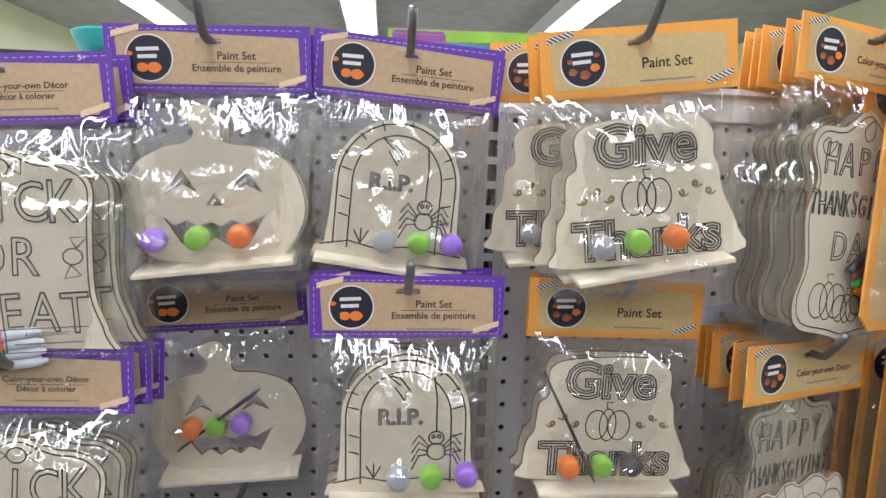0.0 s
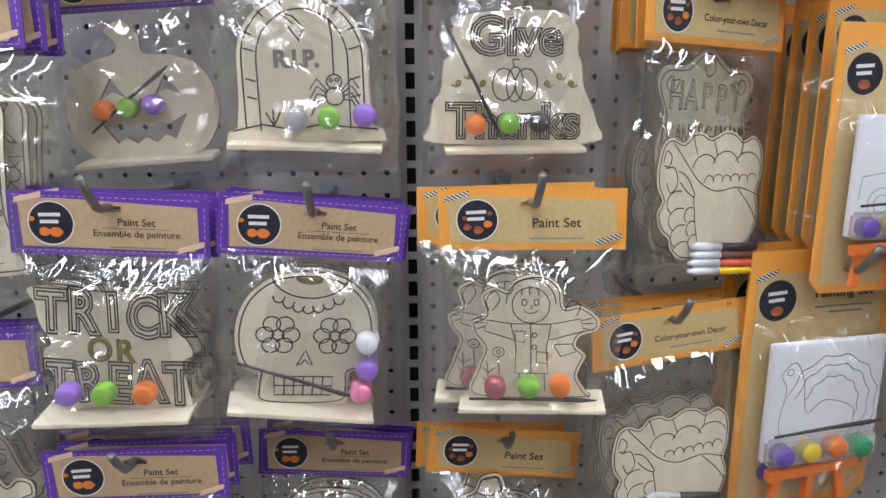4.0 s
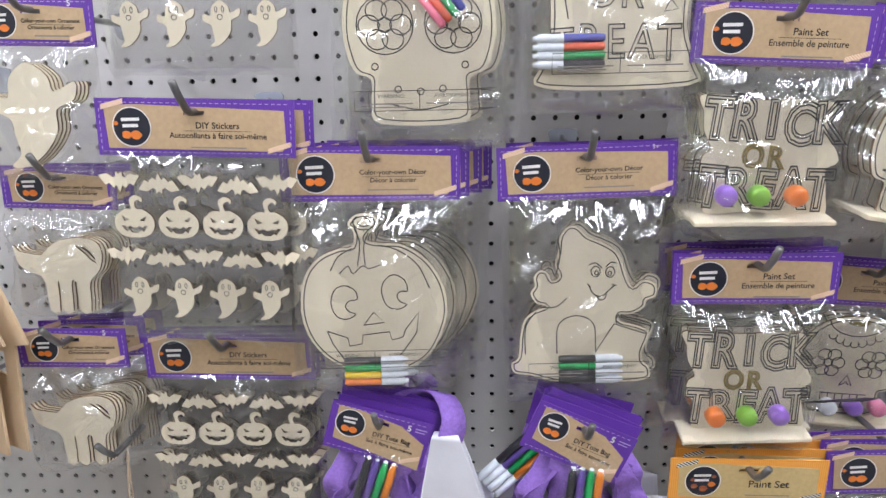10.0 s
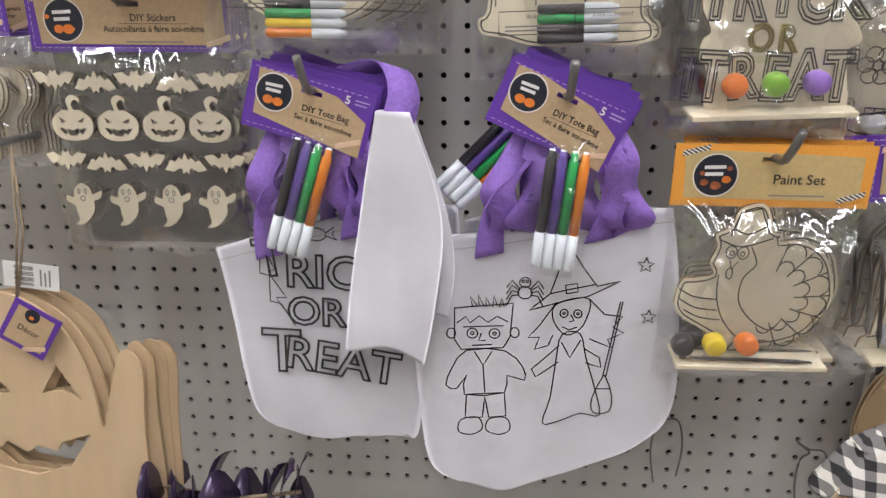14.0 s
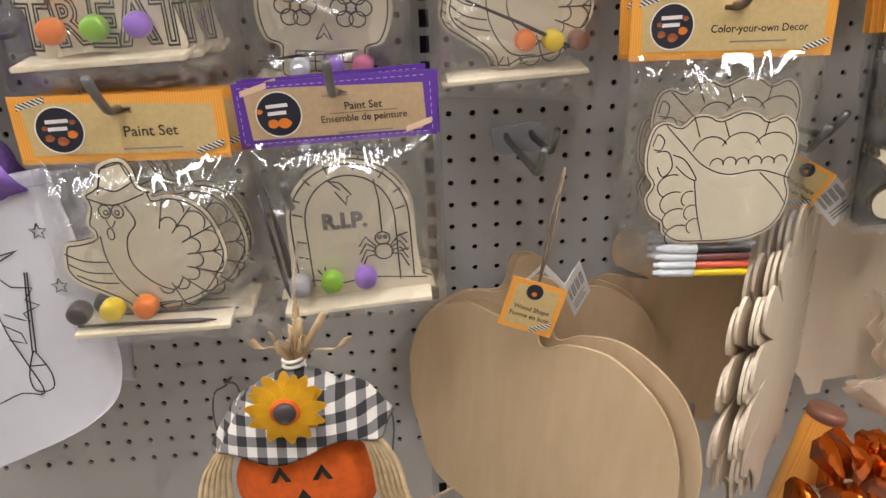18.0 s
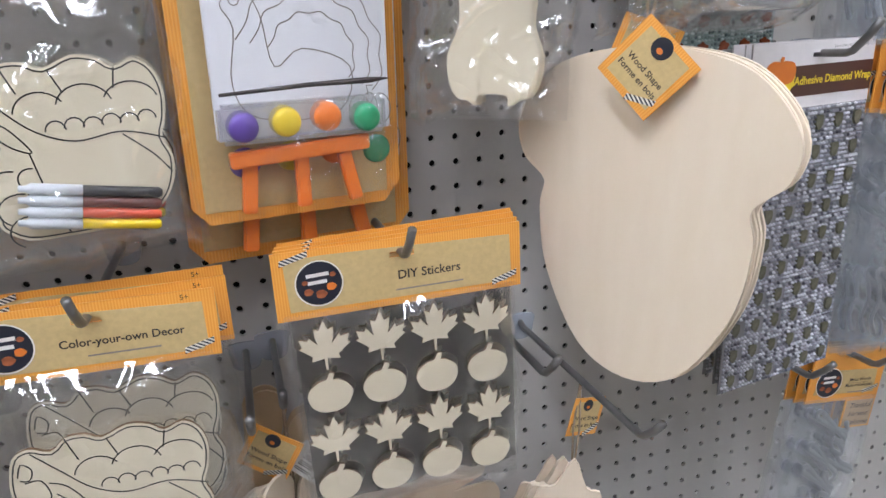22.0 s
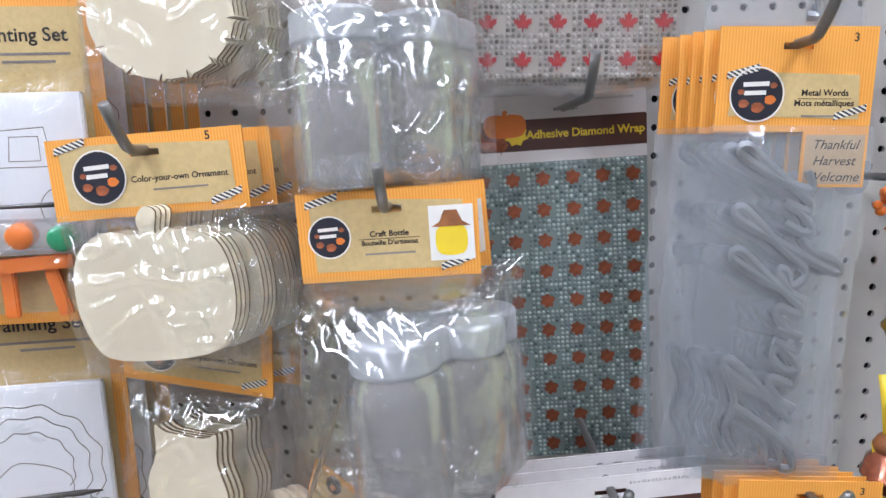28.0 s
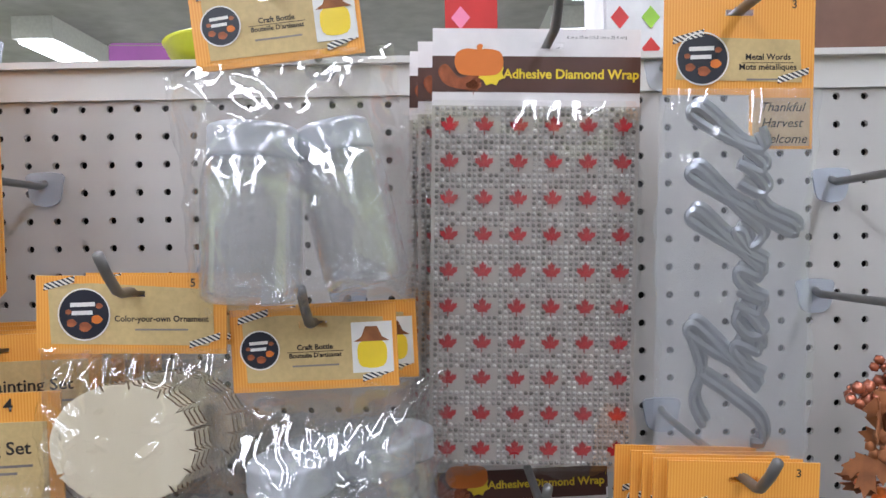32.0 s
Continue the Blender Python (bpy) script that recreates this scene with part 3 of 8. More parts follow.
    mid = (l0 + l1) / 2 - (0.002 if second else 0.003)
    ink = M["print_black"]
    part("lettering", text_mesh(title, s1, bold=0.00012), ink, card, loc=(tx, -0.0015, mid + (s2 * 0.55 if second else 0)))
    if second:
        part("lettering", text_mesh(second, s2, bold=0.00010), ink, card, loc=(tx, -0.0015, mid - s1 * 0.62))
        rw = w * 0.17
        part("rule", kept(("rule", kind), lambda: ribbon_mesh("rule", [[(-rw, 0), (rw, 0)]], 0.0004, 0)), ink, card, loc=(tx, -0.0015, mid - 0.0006))
    part("small_print", kept(("small", kind), lambda: ribbon_mesh("small_print", [[(-w * 0.14, 0), (w * 0.14, 0)]], 0.0012, 0)), M["ink_grey"], card, loc=(tx, -0.0015, mid - (s1 + s2 * 0.8 + 0.0015)))
    if purple:
        dashes = []
        for zz in (low + 0.0035, top - 0.0035):
            dashes += [[(x, zz), (x + 0.0032, zz)] for x in np.arange(-w / 2 + 0.004, w / 2 - 0.006, 0.0055)]
        for xx in (-w / 2 + 0.0035, w / 2 - 0.0035):
            dashes += [[(xx, z), (xx, z + 0.0032)] for z in np.arange(low + 0.005, top - 0.007, 0.0055)]
        part("stitching", kept(("stitch", kind), lambda: ribbon_mesh("stitching", dashes, 0.0006, 0)), M["print_lilac"], card, loc=(0, -0.0011, 0))
    if kind in ("decor_purple", "decor_orange"):
        part("lettering", text_mesh("5+", 0.0055), M["print_white" if purple else "print_black"], card, loc=(w / 2 - 0.02, -0.0012, top - 0.0045))
    if kind.startswith(("ornament", "tote")):
        part("lettering", text_mesh("5", 0.0078, bold=0.0001), M["print_white" if purple else "print_black"], card, loc=(w / 2 - 0.022, -0.0012, top - 0.0048))
    if kind == "metal_orange":
        part("lettering", text_mesh("3", 0.0075, bold=0.0001), ink, card, loc=(w / 2 - 0.014, -0.0012, top - 0.007))
    return card


def bag_mesh(w, top, low, seed, bulge=0.028, back=0.012):
    """A crumpled clear bag: puffed front sheet with sharp creases, gathered under the card, and a slack back sheet."""
    def make():
        rnd = random.Random(seed)
        nx, nz = 44, 58
        u, v = np.meshgrid(np.linspace(0, 1, nx + 1), np.linspace(0, 1, nz + 1))
        x, z = (u - 0.5) * w, low + (top - low) * v
        x = x + 0.003 * np.sin(v * 9 + seed) * np.abs(u - 0.5) * 2 + 0.0012 * np.sin(v * 47 + seed) * (np.abs(u - 0.5) * 2) ** 6
        z = z + (0.004 * np.sin(u * 11 + seed * 2) + 0.0014 * np.sin(u * 43 + seed)) * (1 - v)
        puff = (1 - (2 * u - 1) ** 4) * (1 - (2 * v - 1) ** 6)
        thin = min(1.0, bulge / 0.02)
        top_folds = (5, 9, 15)[seed % 3]
        d = np.zeros_like(x)
        lines = [(rnd.uniform(-w / 2, w / 2), rnd.uniform(low, top), rnd.uniform(0, math.pi), rnd.uniform(0.0015, 0.005), rnd.uniform(0.003, 0.007), rnd.uniform(0.015, 0.05)) for _ in range(34)]
        lines += [(rnd.uniform(-w / 2, w / 2), top - rnd.uniform(0.0, 0.016), math.pi / 2 + rnd.uniform(-0.7, 0.7), rnd.uniform(0.003, 0.006), rnd.uniform(0.003, 0.006), rnd.uniform(0.012, 0.035)) for _ in range(top_folds)]
        lines += [(e * w * rnd.uniform(0.36, 0.48), rnd.uniform(low, top), math.pi / 2 + rnd.uniform(-0.5, 0.5), rnd.uniform(0.002, 0.005), rnd.uniform(0.003, 0.006), rnd.uniform(0.012, 0.04)) for e in (-1, 1) for _ in range(9)]
        for cx, cz, a, amp, wid, length in lines:
            along, off = (x - cx) * math.cos(a) + (z - cz) * math.sin(a), (x - cx) * math.sin(a) - (z - cz) * math.cos(a)
            off = off + 0.1 * along * np.sin(along * 60 + seed)
            d += amp * np.maximum(0, 1 - np.abs(off) / wid) * np.maximum(0, 1 - (along / length) ** 2)
        y = -0.0012 - bulge * puff - d * (0.3 + puff) * thin - 0.0012 * np.sin(x * 170 + z * 90 + seed) * np.sin(z * 140 - x * 60) * puff * thin
        vs = list(zip(x.ravel().tolist(), y.ravel().tolist(), z.ravel().tolist()))
        fs = []
        for j in range(nz):
            fs += [(j * (nx + 1) + i, j * (nx + 1) + i + 1, (j + 1) * (nx + 1) + i + 1, (j + 1) * (nx + 1) + i) for i in range(nx)]
        b = len(vs)
        vs += [(-w / 2, back * 0.3, low), (w / 2, back * 0.3, low), (w / 2, 0.0008, top), (-w / 2, 0.0008, top)]
        fs.append((b, b + 1, b + 2, b + 3))
        return mesh_of("clear_bag", vs, fs, True)
    return kept(("bag", w, top, low, seed, bulge), make)


def warning_print(root, z, w=0.115):
    lines = [closed([(-w / 2, z), (w / 2, z), (w / 2, z + 0.017), (-w / 2, z + 0.017)]), [(0, z), (0, z + 0.017)]]
    p = part("warning_print", kept(("warn", z, w), lambda: ribbon_mesh("warning_print", lines, 0.0007, 0)), M["print_black"], root, loc=(0, -0.0195, 0))
    part("lettering", text_mesh("WARNING:", 0.0048), M["print_black"], p, loc=(-w / 4 + 0.004, 0, z + 0.0125))
    part("lettering", text_mesh("AVERTISSEMENT:", 0.0042), M["print_black"], p, loc=(w / 4, 0, z + 0.0125))
    part("small_print", kept(("warnsmall", z, w), lambda: ribbon_mesh("small_print", [[(-w * 0.46, z + 0.006), (-w * 0.05, z + 0.006)], [(w * 0.05, z + 0.006), (w * 0.46, z + 0.006)], [(-w * 0.46, z + 0.003), (-w * 0.1, z + 0.003)]], 0.0012, 0)),
         M["ink_grey"], p)


def markers(root, x, z, colours, length=0.062, turn=0.0, y=-0.012):
    """A bundle of thin felt pens lying one above the other."""
    for i, c in enumerate(colours):
        r = 0.0037
        a = radians(turn)
        px, pz = x + i * 2 * r * math.sin(a) * 0.98, z - i * 2 * r * math.cos(a) * 0.98
        pen = part("marker", kept(("pen", length), lambda: lathe_mesh("marker", [(0.0, 0), (0.0024, 0), (0.0036, 0.002), (0.0036, length * 0.58), (0, length * 0.58)], 12)), M[c], root, "thin felt pen", loc=(px, y, pz), turn=(0, 90 - turn, 0))
        part("cap", kept(("pencap", length), lambda: lathe_mesh("cap", [(0, 0), (0.0039, 0), (0.0039, length * 0.34), (0.0022, length * 0.37), (0.002, length * 0.42), (0, length * 0.42)], 12)), M["cap_white"], pen, "pale cap", loc=(0, 0, length * 0.57))


def pots(root, xs, z, colours, y=-0.014, r=0.0094):
    heights = z if isinstance(z, tuple) else (z,) * len(xs)
    for i, (x, c, z) in enumerate(zip(xs, colours, heights)):
        part("paint_pot", kept(("pot", r), lambda: lathe_mesh("paint_pot", [(0, -0.010), (r * 0.72, -0.010), (r * 0.9, -0.0085), (r * 0.97, -0.006), (r * 0.97, -0.003), (r, 0.0), (r * 0.94, 0.003), (r * 0.8, 0.003)], 20, "y")),
             M[c], root, loc=(x, y, z + 0.0012 * ((i * 7) % 3 - 1)), turn=(4, 0, 0))


def brush(root, a, b, y=-0.020):
    p = part("brush", kept(("brush", a, b), lambda: tube_mesh("brush", [(a[0], y, a[1]), ((a[0] + b[0]) / 2, y - 0.001, (a[1] + b[1]) / 2 + 0.001), (b[0] - (b[0] - a[0]) * 0.12, y, b[1] - (b[1] - a[1]) * 0.12), (b[0], y, b[1])], 0.0016, 6, [0.7, 1, 1.3, 0.3])), M["bristle"], root, "thin black paint brush")
    return p


# ---- cut-out shapes and their printed lines ----
def cut(root, key, outline, dz, thick=0.003, lines=(), holes=(), material="wood", y=-0.004, width=0.0011, ink="ink", label="", dx=0.0, name="wood_shape"):
    """One wooden cut-out with the lines printed on its face."""
    ob = part(name, kept(("cut", key), lambda: plate_mesh(name, outline, thick, holes)), M[material], root, label, loc=(dx, y, dz))
    if len(ob.data.materials) == 1:
        ob.data.materials.append(M["scorched_edge"])
    if lines:
        part("printed_lines", kept(("lines", key), lambda: ribbon_mesh("printed_lines", lines, width, 0)), M[ink], ob, loc=(0, -thick / 2 - 0.0004, 0))
    return ob


def words(ob, string, size, x, z, y=-0.0019, thick=0.0006, ink="ink", bold=0.0, turn=0.0, shear=0.0):
    part("printed_word", text_mesh(string, size, thick, bold, shear), M[ink], ob, loc=(x, y, z), turn=(0, turn, 0))


def letters(ob, string, size, x, z, seed, wide=1.0, outer=0.0022, thick=0.0004, ink="ink", step=0.8):
    """A hand-drawn word: outlined letters, uneven in height and tilt."""
    rnd = random.Random(seed)
    n = len(string)
    for i, c in enumerate(string):
        px = x + (i - (n - 1) / 2) * size * step * wide
        k, tilt, dz = rnd.uniform(0.94, 1.12), rnd.uniform(-5, 5), rnd.uniform(-0.04, 0.04) * size
        p = part("printed_letter", text_mesh(c, size, thick, outer), M[ink], ob, loc=(px, -0.0019, z + dz), turn=(0, tilt, 0))
        p.scale = (wide, 1, k)


def stand(root, dz, w=0.122, turn=0.0):
    part("stand", kept(("stand", w), lambda: box_mesh("stand", w, 0.034, 0.004, 0.0006)), M["wood"], root, "pale wooden base strip", loc=(0, -0.008, dz), turn=(6, turn, 0))


def spider(x, z, s=1.0):
    out = [closed(arc(x, z, 0.0065 * s, 0.006 * s, n=14)), closed(arc(x, z + 0.010 * s, 0.0052 * s, 0.0048 * s, n=14)), closed(arc(x - 0.002 * s, z + 0.011 * s, 0.0012 * s, 0.0012 * s, n=8)), closed(arc(x + 0.002 * s, z + 0.011 * s, 0.0012 * s, 0.0012 * s, n=8))]
    for k in range(4):
        for d in (-1, 1):
            out.append([(x + d * 0.005 * s, z + 0.004 * s - k * 0.002 * s), (x + d * 0.012 * s, z + (0.012 - 0.005 * k) * s), (x + d * 0.017 * s, z + (0.005 - 0.006 * k) * s)])
    return out


def art_jack(root, dz):
    body = smooth_path([(-0.062, 0.035), (-0.055, 0.066), (-0.035, 0.08), (-0.018, 0.084), (-0.012, 0.092), (-0.02, 0.104), (-0.004, 0.11), (0.006, 0.098), (0.008, 0.084), (0.03, 0.081), (0.054, 0.068), (0.063, 0.036), (0.05, 0.008), (0.03, 0.0), (-0.03, 0.0), (-0.05, 0.008)], 4)
    holes = [[(-0.034, 0.048), (-0.022, 0.066), (-0.012, 0.050), (-0.021, 0.055)], [(0.012, 0.050), (0.022, 0.067), (0.034, 0.049), (0.022, 0.055)], [(-0.006, 0.040), (0.0, 0.049), (0.006, 0.040)],
             [(-0.036, 0.032), (-0.028, 0.026), (-0.02, 0.030), (-0.012, 0.025), (-0.004, 0.029), (0.004, 0.025), (0.012, 0.030), (0.02, 0.026), (0.036, 0.034), (0.024, 0.014), (0.016, 0.018), (0.008, 0.012), (0, 0.017), (-0.008, 0.012), (-0.016, 0.018), (-0.024, 0.013)]]
    cut(root, "jack", body, dz, holes=holes)


def tomb_outline(w=0.046, h=0.1, flare=0.012):
    return [(-w - flare, 0), (w + flare, 0), (w + flare * 0.8, 0.008), (w + 0.003, 0.011)] + [(w * 1.02, 0.03)] + arc(0, h - w, w, w, 0, 180, 18) + [(-w * 1.02, 0.03), (-w - 0.003, 0.011), (-w - flare * 0.8, 0.008)]


def art_rip(root, dz):
    w, h = 0.044, 0.1
    inner = [(0.031, 0.008)] + arc(0, h - w, 0.031, 0.033, 0, 180, 16) + [(-0.031, 0.008)]
    edge = [(w - 0.003, 0.01)] + arc(0, h - w, w - 0.003, w - 0.003, 0, 180, 18) + [(-w + 0.003, 0.01)]
    lines = [inner, edge, [(-0.012, 0.086), (-0.004, 0.079), (-0.008, 0.078), (-0.001, 0.068), (0.0, 0.074), (0.003, 0.075), (-0.004, 0.084), (-0.012, 0.086)],
             [(-0.05, 0.009), (-0.03, 0.013), (-0.01, 0.009), (0.01, 0.012), (0.05, 0.008)], [(-0.022, 0.012), (-0.027, 0.021)], [(-0.022, 0.012), (-0.022, 0.023)], [(-0.022, 0.012), (-0.017, 0.021)]]
    lines += [[(s * 0.032, z), (s * 0.039, z + 0.002)] for s in (-1, 1) for z in (0.03, 0.042, 0.062)] + [[(0.036 * math.cos(a), 0.057 + 0.036 * math.sin(a)), (0.042 * math.cos(a), 0.057 + 0.042 * math.sin(a))] for a in (0.5, 0.9, 1.4, 1.9, 2.3, 2.7)]
    lines += spider(0.021, 0.031) + [[(0.021, 0.046), (0.021, 0.07), (0.019, 0.085)]]
    ob = cut(root, "rip", tomb_outline(w, h), dz, lines=lines)
    words(ob, "R.I.P.", 0.0155, -0.004, 0.056, thick=0.0008, ink="ink_grey")


def mini_pumpkin(x, z, s):
    return [closed(arc(x, z, 0.006 * s, 0.012 * s, n=16)), closed(arc(x - 0.008 * s, z, 0.008 * s, 0.011 * s, n=16)), closed(arc(x + 0.008 * s, z, 0.008 * s, 0.011 * s, n=16)), [(x - 0.001 * s, z + 0.012 * s), (x - 0.002 * s, z + 0.017 * s), (x + 0.003 * s, z + 0.017 * s)]]


def swirl(x, z, s, d=1):
    return [[(x + d * s * (0.2 + t * 0.011) * math.cos(t * 0.5) * 0.08, z + s * (0.2 + t * 0.011) * math.sin(t * 0.5) * 0.08) for t in range(0, 26)], smooth_path([(x - d * s * 0.02, z - s * 0.03), (x + d * s * 0.03, z - s * 0.05), (x + d * s * 0.09, z - s * 0.02)], 5, False)]


def art_give(root, dz):
    body = smooth_path([(-0.064, 0.002), (0.064, 0.002), (0.068, 0.02), (0.062, 0.036), (0.056, 0.05), (0.054, 0.066), (0.05, 0.076), (0.049, 0.094), (0.03, 0.106), (-0.03, 0.104), (-0.05, 0.096), (-0.05, 0.074), (-0.058, 0.066), (-0.06, 0.044), (-0.066, 0.034), (-0.068, 0.016)], 4)
    ob = cut(root, "give", body, dz, lines=mini_pumpkin(0, 0.049, 1.15))
    for off in (0.0016, -0.0005):
        words(ob, "Give", 0.040, 0, 0.085, bold=off, thick=0.0006)
        words(ob, "Thanks", 0.038, 0, 0.0185, bold=off, thick=0.0006)
    gold = []
    for d in (-1, 1):
        for i in range(3):
            gold += swirl(d * (0.026 + 0.010 * i), 0.05 + 0.006 * (i % 2), 0.06, d)
    part("gold_scrolls", kept("scrolls", lambda: ribbon_mesh("gold_scrolls", gold, 0.0013, 0)), M["gold_glitter"], ob, "gold glitter scrolls", loc=(0, -0.0019, 0))


def art_trick(root, dz):
    body = smooth_path(drawn([(255, 232), (300, 228), (380, 236), (450, 232), (518, 236), (524, 262), (516, 300), (540, 330), (548, 356), (528, 372), (536, 420), (540, 468), (470, 470), (380, 466), (300, 474), (290, 440), (288, 400), (274, 384), (276, 352), (290, 336), (272, 300), (266, 262)], 405, 472, 0.00042), 4)
    ob = cut(root, "trick", body, dz)
    for off in (0.0026, 0.0):
        letters(ob, "TRICK", 0.044, 0.0, 0.080, 5, 0.80, off, 0.0007, step=0.66)
        letters(ob, "TREAT", 0.044, 0.002, 0.022, 6, 0.80, off, 0.0007, step=0.66)
    letters(ob, "OR", 0.028, -0.002, 0.0505, 7, 0.85, 0.0, 0.0013, "gold_glitter", 0.8)


def flower_eye(x, z, s):
    out = [closed(arc(x, z, 0.0045 * s, 0.0045 * s, n=12))]
    for k in range(6):
        a = k * math.pi / 3
        out.append(closed([(x + s * (0.010 * math.cos(a) + 0.0062 * math.cos(a + b) * 1.1), z + s * (0.010 * math.sin(a) + 0.0062 * math.sin(a + b))) for b in [i * math.pi / 6 for i in range(12)]]))
    return out


def skull_outline():
    return smooth_path([(-0.028, 0.0), (0.028, 0.0), (0.034, 0.012), (0.034, 0.026), (0.046, 0.032), (0.052, 0.055), (0.046, 0.082), (0.027, 0.1), (0.0, 0.105), (-0.027, 0.1), (-0.046, 0.082), (-0.052, 0.055), (-0.046, 0.032), (-0.034, 0.026), (-0.034, 0.012)], 4)


def art_skull(root, dz):
    body = skull_outline()
    teeth = [[(-0.022, 0.023), (0.022, 0.023), (0.021, 0.008), (-0.021, 0.008), (-0.022, 0.023)], [(-0.022, 0.0155), (0.022, 0.0155)]] + [[(x, 0.008), (x * 1.03, 0.023)] for x in (-0.014, -0.007, 0, 0.007, 0.014)]
    lines = [closed(scaled(body, 0.94, 0.94, 0, 0.003))] + teeth + flower_eye(-0.021, 0.056, 0.95) + flower_eye(0.021, 0.056, 0.95)
    lines += [[(-0.006, 0.032), (0.0, 0.044), (0.006, 0.032), (0.002, 0.034), (0, 0.037), (-0.002, 0.034), (-0.006, 0.032)]]
    lines += [arc(-0.022 + i * 0.0073, 0.088 - 0.010 * math.cos((i - 3) * 0.45), 0.0042, 0.005, 180, 360, 8) for i in range(7)] + [arc(0, 0.103, 0.028, 0.018, 190, 350, 14)]
    ob = cut(root, "skull", body, dz, lines=lines)
    part("gold_crest", kept("crest", lambda: plate_mesh("gold_crest", arc(0, 0, 0.011, 0.005, 180, 360, 12), 0.0003)), M["gold_glitter"], ob, loc=(0, -0.0019, 0.1005))


def art_scarecrow(root, dz):
    body = smooth_path(drawn([(1000, 440), (1004, 372), (1018, 330), (998, 300), (994, 272), (1022, 256), (1014, 216), (1044, 198), (1070, 206), (1078, 186), (1112, 172), (1150, 176), (1176, 202), (1182, 240), (1214, 236), (1250, 262), (1248, 288), (1216, 300), (1206, 322), (1226, 342), (1216, 368), (1210, 392), (1226, 420), (1222, 440)], 1115, 440, 0.00041), 4)
    ink = [closed(arc(1115, 236, 38, 38, n=22)), arc(1115, 232, 50, 52, 180, 360, 16), closed(arc(1102, 230, 5, 7, n=10)), closed(arc(1126, 230, 5, 7, n=10)), arc(1115, 244, 14, 9, 15, 165, 8), [(1115, 236), (1119, 242), (1112, 242)],
           [(1098, 200), (1096, 216)], [(1112, 197), (1113, 214)], [(1128, 199), (1131, 215)], [(1074, 276), (1156, 276)], [(1074, 276), (1085, 330), (1082, 384), (1150, 384), (1146, 330), (1156, 276)], [(1115, 276), (1115, 384)],
           closed(arc(1122, 300, 5, 5, n=8)), closed(arc(1122, 326, 5, 5, n=8)), closed([(1126, 336), (1150, 338), (1148, 362), (1126, 360)]), closed([(1082, 292), (1104, 292), (1102, 316), (1084, 314)]), [(1074, 276), (1026, 268), (1020, 292), (1078, 310)], [(1156, 276), (1214, 264), (1222, 290), (1154, 310)],
           [(1020, 268), (1004, 262)], [(1020, 274), (1002, 274)], [(1021, 282), (1004, 288)], [(1216, 268), (1238, 262)], [(1218, 274), (1242, 274)], [(1220, 284), (1240, 288)], [(1092, 384), (1090, 424), (1110, 424), (1113, 388)], [(1120, 388), (1124, 424), (1144, 424), (1142, 384)],
           smooth_path([(1030, 246), (1024, 226), (1042, 206), (1052, 226), (1036, 248)], 3, False), smooth_path([(1184, 248), (1194, 226), (1214, 236), (1206, 258)], 3, False), [(1160, 320), (1200, 318), (1204, 336), (1176, 346), (1160, 320)], closed(arc(1048, 338, 13, 11, n=7)), closed(arc(1048, 338, 4, 4, n=8)), [(1048, 350), (1050, 420)], [(1024, 360), (1028, 430)], [(1026, 384), (1014, 372)], [(1026, 384), (1040, 374)], [(1027, 404), (1014, 394)], [(1027, 404), (1040, 396)]]
    cut(root, "scarecrow", body, dz, lines=[closed(inset(body, 0.0024))] + [drawn(p, 1115, 440, 0.00041) for p in ink], width=0.0008)


def art_turkey(root, dz):
    k = 0.00036
    body = smooth_path(drawn([(1105, 562), (1114, 532), (1140, 528), (1170, 520), (1160, 500), (1170, 472), (1165, 450), (1190, 436), (1202, 406), (1240, 396), (1258, 414), (1264, 440), (1286, 448), (1282, 460), (1312, 457), (1346, 466), (1375, 490), (1392, 530), (1396, 566), (1376, 602), (1350, 630), (1310, 646), (1262, 654), (1240, 666), (1214, 666), (1200, 644), (1160, 622), (1122, 602), (1106, 582)], 1252, 668, k), 3)
    ink = [smooth_path([(1172, 458), (1214, 470), (1270, 454)], 5, False), [(1192, 452), (1204, 412), (1240, 404), (1258, 442)], smooth_path([(1196, 440), (1224, 448), (1258, 432)], 4, False), closed(arc(1197, 480, 10, 11, n=14)), closed(arc(1219, 481, 10, 11, n=14)), closed(arc(1199, 482, 4, 4, n=8)), closed(arc(1218, 483, 4, 4, n=8)), [(1196, 494), (1202, 510), (1212, 496)], closed(arc(1199, 518, 6, 10, n=10)),
           smooth_path([(1232, 470), (1246, 500), (1226, 526), (1224, 566), (1250, 600), (1290, 620), (1310, 600)], 5, False), smooth_path([(1180, 520), (1182, 560), (1200, 604), (1240, 640), (1290, 640)], 5, False), smooth_path([(1110, 548), (1140, 562), (1182, 566)], 4, False), smooth_path([(1112, 566), (1144, 582), (1186, 586)], 4, False), smooth_path([(1122, 586), (1154, 600), (1194, 604)], 4, False), [(1214, 664), (1226, 646)], [(1240, 664), (1234, 646)], [(1262, 654), (1256, 642)]]
    for i in range(7):
        a = radians(-80 + 26 * i)
        ink.append([(1276 + 50 * math.cos(a), 560 + 48 * math.sin(a)), (1280 + 112 * math.cos(a), 556 + 96 * math.sin(a))])
        for q, r in ((62, 14), (92, 20)):
            b = a + 0.22
            ink.append(arc(1278 + q * math.cos(b), 558 + q * 0.9 * math.sin(b), r, r * 0.9, math.degrees(b) - 85, math.degrees(b) + 85, 9))
    cut(root, "turkey", body, dz, lines=[closed(inset(body, 0.0024))] + [drawn(p, 1252, 668, k) for p in ink], width=0.0009)


